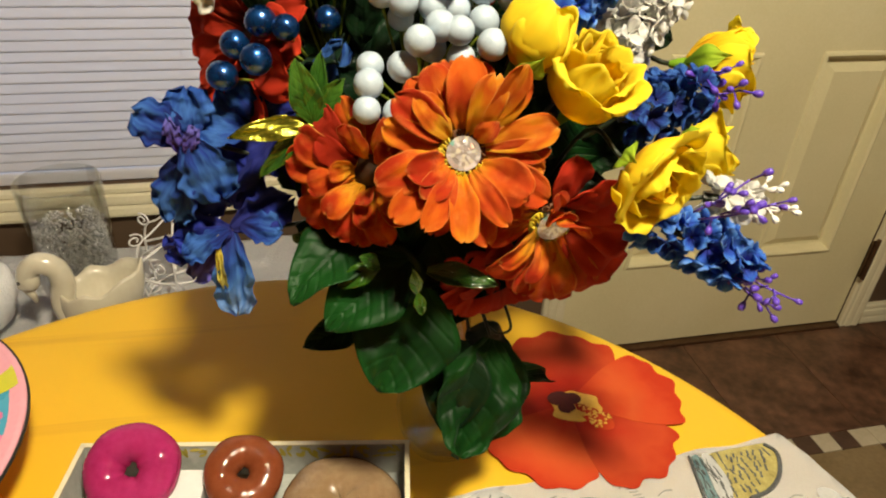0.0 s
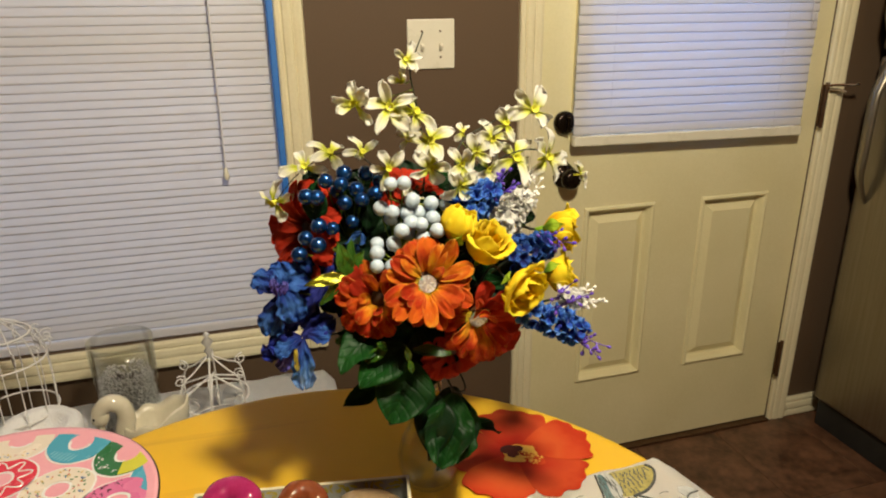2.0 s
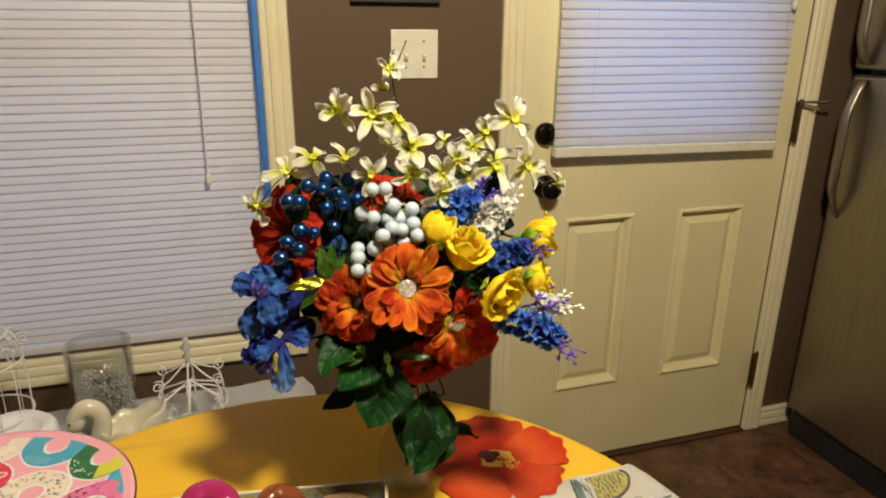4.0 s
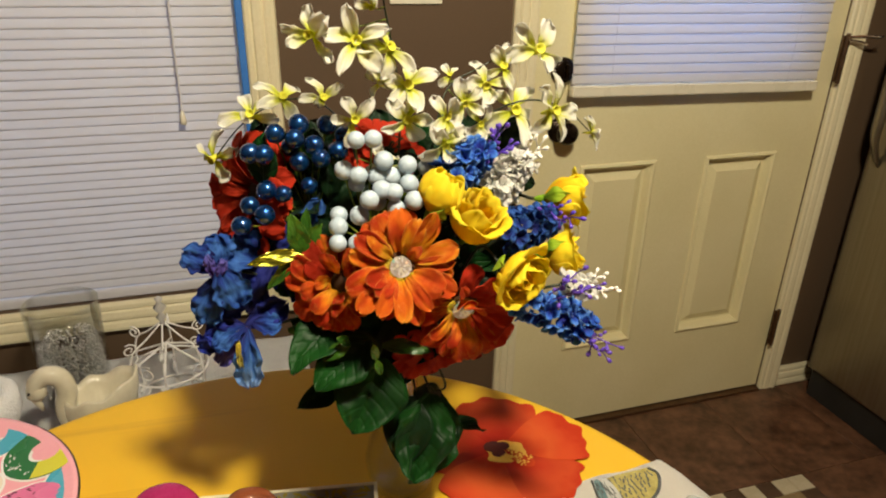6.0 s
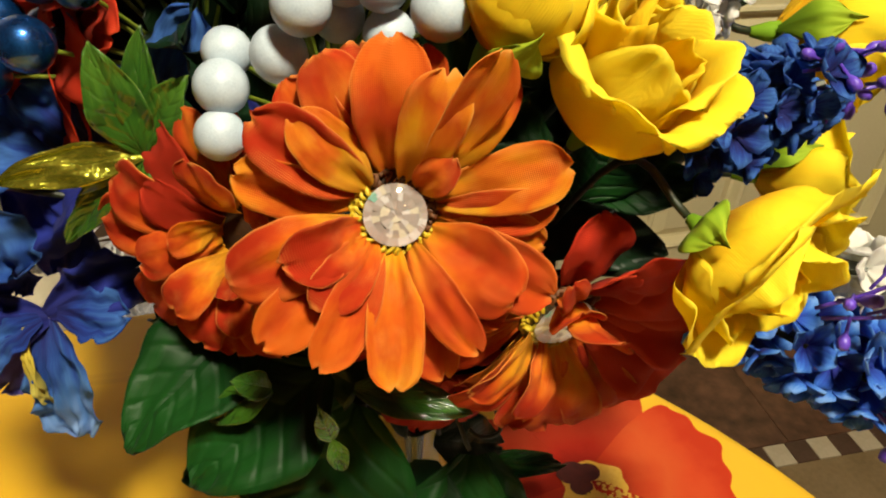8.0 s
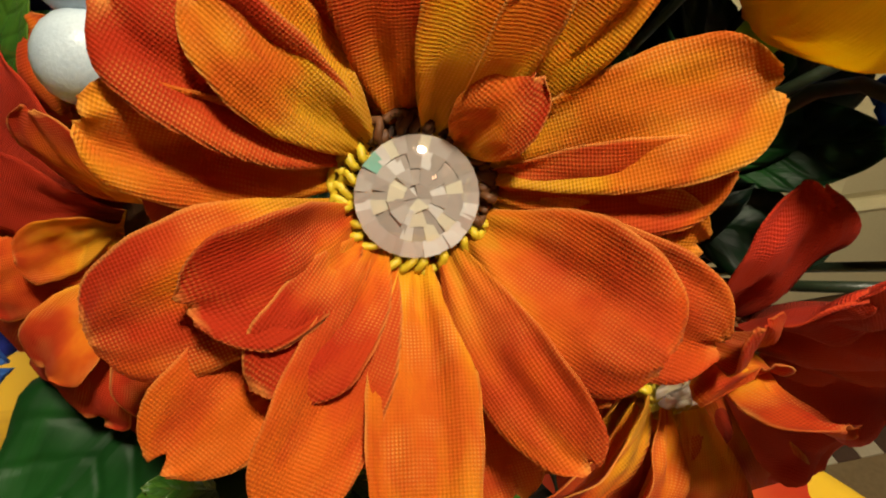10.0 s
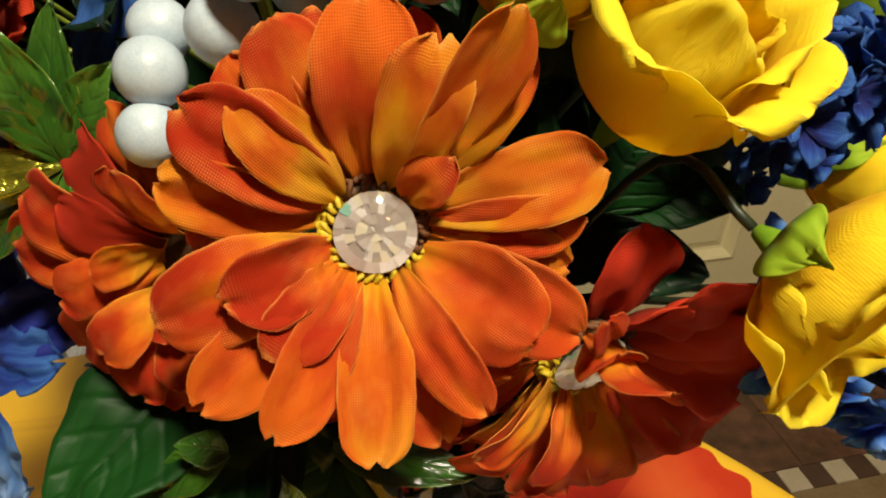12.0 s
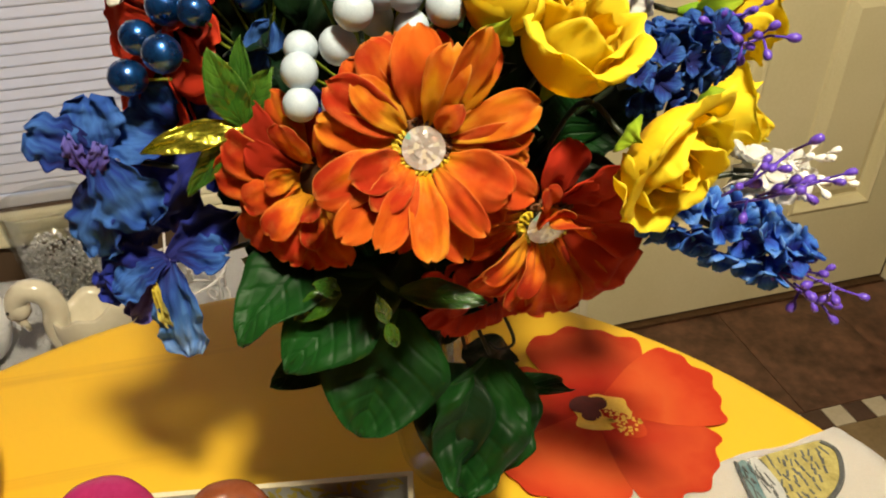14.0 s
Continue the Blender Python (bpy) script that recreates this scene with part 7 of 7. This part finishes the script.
def bud_sprig(ob, base, tip, n, seed, material):
    """A stalk with a bead on each side twig."""
    rnd = random.Random(seed)
    base, tip = Vector(base), Vector(tip)
    sprig = part("bud_sprig", tube(smooth_path([base, (base + tip) / 2 + Vector((0, 0, -0.002)), tip], 4), 0.0007, 5), material, ob, "forked plastic bud sprig", smooth=True)
    for k in range(n + 1):
        p = base.lerp(tip, 0.2 + 0.8 * k / n)
        d = Vector((rnd.uniform(-1, 1), rnd.uniform(-1, 0.6), rnd.uniform(-1, 1))).normalized() + (tip - base).normalized() * (0.6 if k < n else 3)
        m = Matrix.Translation(p) @ d.to_track_quat("Z", "Y").to_matrix().to_4x4() @ Matrix.Scale(rnd.uniform(0.75, 1.1), 4)
        part("bud", BUD[material], None, sprig, m=m)


def lilac(label, base, tip, r0, r1, count, meshes, sprigs, seed, sprig_mat=None):
    rnd = random.Random(seed)
    base, tip = Vector(base), Vector(tip)
    way = (tip - base).normalized()
    ob = thing("lilac_spike", Matrix.Translation(base), label, "artificial flower", "lilac spikes in the bouquet")
    side = way.orthogonal().normalized()
    count = round(count * 0.82)
    for k in range(count):
        f = (k + rnd.random()) / count
        a = k * 2.399 + rnd.uniform(-0.3, 0.3)
        out = Matrix.Rotation(a, 3, way) @ side
        r = (r0 + (r1 - r0) * f) * rnd.uniform(0.55, 1.12)
        c = base.lerp(tip, f) + out * r
        part("floret", rnd.choice(meshes), None, ob, m=local(ob) @ facing(c, out + way * 0.5, rnd.uniform(0, 360)) @ Matrix.Scale(rnd.uniform(0.85, 1.25), 4))
    part("core", tube([Vector((0, 0, 0)), tip - base], 0.0035, 6, taper=0.4), stem_mat, ob)
    for k, (a, b, n) in enumerate(sprigs):
        inv = local(ob)
        bud_sprig(ob, inv @ Vector(a), inv @ Vector(b), n, seed * 5 + k, sprig_mat or bud_purple)
    stem_of(ob, [base, (base + NECK) / 2 + Vector((0, 0.02, 0)), NECK, (VX, VY, CZ + 0.03)], 0.0016)
    return ob


lilac("drooping blue cloth lilac spike with purple bud tips", (0.216, 0.325, 1.045), (0.272, 0.272, 1.026), 0.019, 0.010, 62, F_BLUE, [((0.262, 0.275, 1.030), (0.290, 0.256, 1.016), 8), ((0.262, 0.275, 1.024), (0.282, 0.258, 1.008), 6), ((0.240, 0.285, 1.055), (0.268, 0.262, 1.076), 8), ((0.236, 0.285, 1.06), (0.252, 0.268, 1.088), 6)], 11)
lilac("deep blue cloth lilac spike between yellow roses", (0.212, 0.350, 1.092), (0.258, 0.338, 1.112), 0.020, 0.012, 52, F_NAVY, [((0.250, 0.335, 1.112), (0.274, 0.326, 1.116), 7), ((0.245, 0.335, 1.118), (0.262, 0.326, 1.128), 6)], 12)
lilac("blue cloth lilac spike with purple tip beside cream orchids", (0.168, 0.372, 1.146), (0.200, 0.368, 1.176), 0.018, 0.009, 44, F_BLUE, [((0.198, 0.366, 1.172), (0.212, 0.362, 1.190), 9), ((0.200, 0.364, 1.166), (0.220, 0.360, 1.178), 7)], 13)
lilac("white cloth lilac spike beside a yellow rose", (0.208, 0.376, 1.126), (0.246, 0.378, 1.160), 0.020, 0.010, 84, F_WHITE, [((0.244, 0.376, 1.156), (0.258, 0.374, 1.172), 7), ((0.240, 0.374, 1.160), (0.248, 0.372, 1.176), 6)], 14, bud_white)
lilac("small white cloth lilac tip behind the blue spike", (0.262, 0.315, 1.052), (0.288, 0.300, 1.054), 0.011, 0.006, 20, F_WHITE, [((0.284, 0.302, 1.052), (0.306, 0.296, 1.050), 7), ((0.275, 0.305, 1.060), (0.292, 0.296, 1.066), 6)], 15, bud_white)

# leaves
LEAF = dict(base=0.22, wide=0.45, cup=0.07, curl=-0.45, ruffle=0.035, waves=1.4, point=0.45, nu=12, nv=16, crumple=0.07, fold=0.07, pleat=0.012)
RAGGED = dict(LEAF, frill=0.05, pleat=0.05, crumple=0.12, point=0.3, nu=18, nv=22)
foliage = thing("leaf_branch", Matrix.Translation(NECK), "dark green cloth leaves hanging round the vase neck", "artificial foliage")
for k, (a, b, w, material, hint) in enumerate((
    ((0.058, 0.365, 1.020), (0.006, 0.322, 1.004), 0.038, leaf_green, (-0.3, -0.6, 0.8)),
    ((0.082, 0.340, 1.006), (0.025, 0.312, 0.984), 0.042, leaf_green, (-0.1, -0.6, 0.8)),
    ((0.092, 0.340, 0.984), (0.060, 0.296, 0.932), 0.058, leaf_green, (0.1, -0.8, 0.6)),
    ((0.056, 0.365, 0.942), (0.012, 0.350, 0.936), 0.022, leaf_green, (0.0, -0.7, 0.7)),
    ((0.124, 0.350, 0.926), (0.108, 0.310, 0.868), 0.042, leaf_dark_shade, (-0.2, -0.9, 0.3)),
    ((0.146, 0.350, 0.924), (0.118, 0.292, 0.860), 0.050, leaf_green, (0.1, -0.85, 0.5)),
    ((0.156, 0.358, 0.912), (0.150, 0.312, 0.846), 0.040, leaf_green, (0.3, -0.85, 0.4)),
    ((0.132, 0.370, 0.914), (0.183, 0.378, 0.884), 0.026, leaf_dark_shade, (0.1, -0.7, 0.7)),
    ((0.150, 0.390, 0.862), (0.246, 0.402, 0.822), 0.014, leaf_green, (0.1, -0.6, 0.8)),
    ((0.092, 0.332, 1.002), (0.132, 0.310, 1.008), 0.014, leaf_lime, (0.0, -0.5, 0.9)),
    # dark leaves added to stand for the shaded gap under the zinnias
    ((0.075, 0.352, 1.010), (0.070, 0.330, 0.972), 0.034, leaf_dark_shade, (0.0, -0.9, 0.3)),
    ((0.105, 0.360, 1.010), (0.112, 0.340, 0.965), 0.036, leaf_dark_shade, (0.1, -0.9, 0.2)),
    ((0.060, 0.370, 1.000), (0.040, 0.355, 0.965), 0.034, leaf_dark_shade, (-0.1, -0.9, 0.3)),
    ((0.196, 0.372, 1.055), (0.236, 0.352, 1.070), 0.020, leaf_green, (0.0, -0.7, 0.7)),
    ((0.190, 0.365, 1.040), (0.222, 0.345, 1.042), 0.022, leaf_dark_shade, (0.0, -0.7, 0.7)),
    ((0.125, 0.368, 0.985), (0.118, 0.345, 0.940), 0.030, leaf_dark_shade, (0.1, -0.9, 0.3)),
    ((0.082, 0.308, 1.003), (0.079, 0.304, 1.021), 0.0065, leaf_lime, (0.0, -0.8, 0.5)),
    ((0.082, 0.308, 1.003), (0.085, 0.303, 0.988), 0.0065, leaf_lime, (0.0, -0.8, 0.5)),
    ((0.062, 0.330, 1.010), (0.034, 0.328, 1.000), 0.012, leaf_lime, (0.0, -0.6, 0.8)),
    ((0.062, 0.330, 1.010), (0.052, 0.324, 1.022), 0.009, leaf_lime, (0.0, -0.6, 0.8)),
)):
    between(foliage, "leaf", a, b, w * (1.32 if k in (2, 5, 6) else 1.25), material, hint, seed=200 + k, **(LEAF if k not in (5, 6) else RAGGED))
for a, b in (((0.128, 0.412, 0.96), (0.095, 0.345, 0.975)), ((0.128, 0.412, 0.96), (0.146, 0.352, 0.925)), ((0.128, 0.412, 0.955), (0.135, 0.372, 0.915)), ((0.13, 0.41, 0.96), (0.058, 0.37, 1.018))):
    stem_of(foliage, [a, (Vector(a) + Vector(b)) / 2 + Vector((0, -0.008, 0.008)), b], 0.0014, name="twig")
stem_of(foliage, [(0.150, 0.395, 0.965), (0.162, 0.372, 0.935), (0.166, 0.366, 0.918), (0.156, 0.366, 0.915), (0.150, 0.368, 0.920)], 0.0012, name="tendril")

variegated = thing("leaf_sprig", Matrix.Translation((0.029, 0.372, 1.086)), "green cloth leaves with gold foil edges", "artificial foliage")
for k, (b, w, material) in enumerate((((-0.021, 0.366, 1.086), 0.015, gold_leaf), ((-0.009, 0.366, 1.057), 0.013, leaf_lime), ((0.021, 0.368, 1.124), 0.020, leaf_lime), ((0.044, 0.368, 1.114), 0.018, leaf_lime), ((0.026, 0.362, 1.068), 0.012, leaf_lime), ((0.034, 0.372, 1.128), 0.014, leaf_lime))):
    between(variegated, "leaf", (0.029, 0.374, 1.086), b, w, material, (-0.1, -0.8, 0.6), seed=240 + k, **LEAF)
stem_of(variegated, [(0.029, 0.374, 1.086), (0.06, 0.40, 1.03), NECK, (VX, VY, CZ + 0.03)], 0.0015)

# mostly unseen filler, added to darken gaps and thicken the table shadow
filler = thing("leaf_branch", Matrix.Translation(NECK), "added dark filler leaves that shade the gaps and block lamp light", "artificial foliage")
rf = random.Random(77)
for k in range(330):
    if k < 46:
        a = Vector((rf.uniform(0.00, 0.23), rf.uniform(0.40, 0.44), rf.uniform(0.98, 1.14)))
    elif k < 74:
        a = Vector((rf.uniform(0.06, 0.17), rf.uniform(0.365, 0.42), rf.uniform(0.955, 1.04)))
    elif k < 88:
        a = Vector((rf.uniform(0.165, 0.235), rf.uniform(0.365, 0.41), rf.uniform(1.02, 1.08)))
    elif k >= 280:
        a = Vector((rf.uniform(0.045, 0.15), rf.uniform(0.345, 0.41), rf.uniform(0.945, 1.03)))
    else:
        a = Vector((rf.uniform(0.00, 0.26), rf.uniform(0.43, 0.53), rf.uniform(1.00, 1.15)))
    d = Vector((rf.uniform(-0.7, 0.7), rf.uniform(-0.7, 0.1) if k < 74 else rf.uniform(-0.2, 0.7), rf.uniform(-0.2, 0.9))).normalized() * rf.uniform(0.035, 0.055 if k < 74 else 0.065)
    between(filler, "leaf", a, a + d, rf.uniform(0.024, 0.036) * (1 if k < 74 else 1.3), leaf_dark_shade if k % 3 else leaf_green, (rf.uniform(-0.4, 0.4), -0.8, 0.5), seed=300 + k, **LEAF)
for k in range(7):
    e = Vector((0.06 + 0.026 * k, 0.425, 1.08))
    stem_of(filler, [NECK, (NECK + e) / 2 + Vector((0, 0.01, 0)), e], 0.0016, name="twig")

# ---- floor pieces ----
FLX, FLY, CELL = 1.413, 0.9155, 0.0535
structure("floor_centre", box(-1.2, FLX - CELL - 0.001, -1.6, FLY - CELL - 0.001, -0.004, 0.0), floor_tan, "tan vinyl floor field under the table", "floor")
TILE = {k: mesh_of("tile", box(-0.0262, 0.0262, -0.0262, 0.0262, -0.004, 0.0006, 0.0010, 1), mt, False) for k, mt in ((0, floor_cream), (1, floor_brown))}
part("tile", TILE[0], None, floor, m=pose(FLX - CELL / 2, FLY - CELL / 2, 0))
for k in range(1, 36):
    part("tile", TILE[(k + 1) % 2], None, floor, m=pose(FLX - CELL * (k + 0.5), FLY - CELL / 2, 0))
for k in range(1, 34):
    part("tile", TILE[k % 2], None, floor, m=pose(FLX - CELL / 2, FLY - CELL * (k + 0.5), 0))
SLAB = mesh_of("slab", box(0, 0.3035, 0, 0.3830, -0.006, 0.0, 0.0008, 1), floor_dark, False)
SLAB_LONG = mesh_of("slab", box(0, 0.3035, 0, 0.6080, -0.006, 0.0, 0.0008, 1), floor_dark, False)
for i in range(15):
    part("slab", SLAB, None, floor, m=pose(XL + 0.125 + 0.3050 * (i - 0.4), FLY + 0.0015, 0.0))
for i in range(4):
    for j in range(5):
        part("slab", SLAB_LONG, None, floor, m=pose(FLX + 0.0015 + 0.3050 * i, FLY - 0.6095 * (j + 1) + 0.001 - 0.23 * (i % 2) * (j > 0), 0.0 if not (i % 2 and j) else -0.0005))
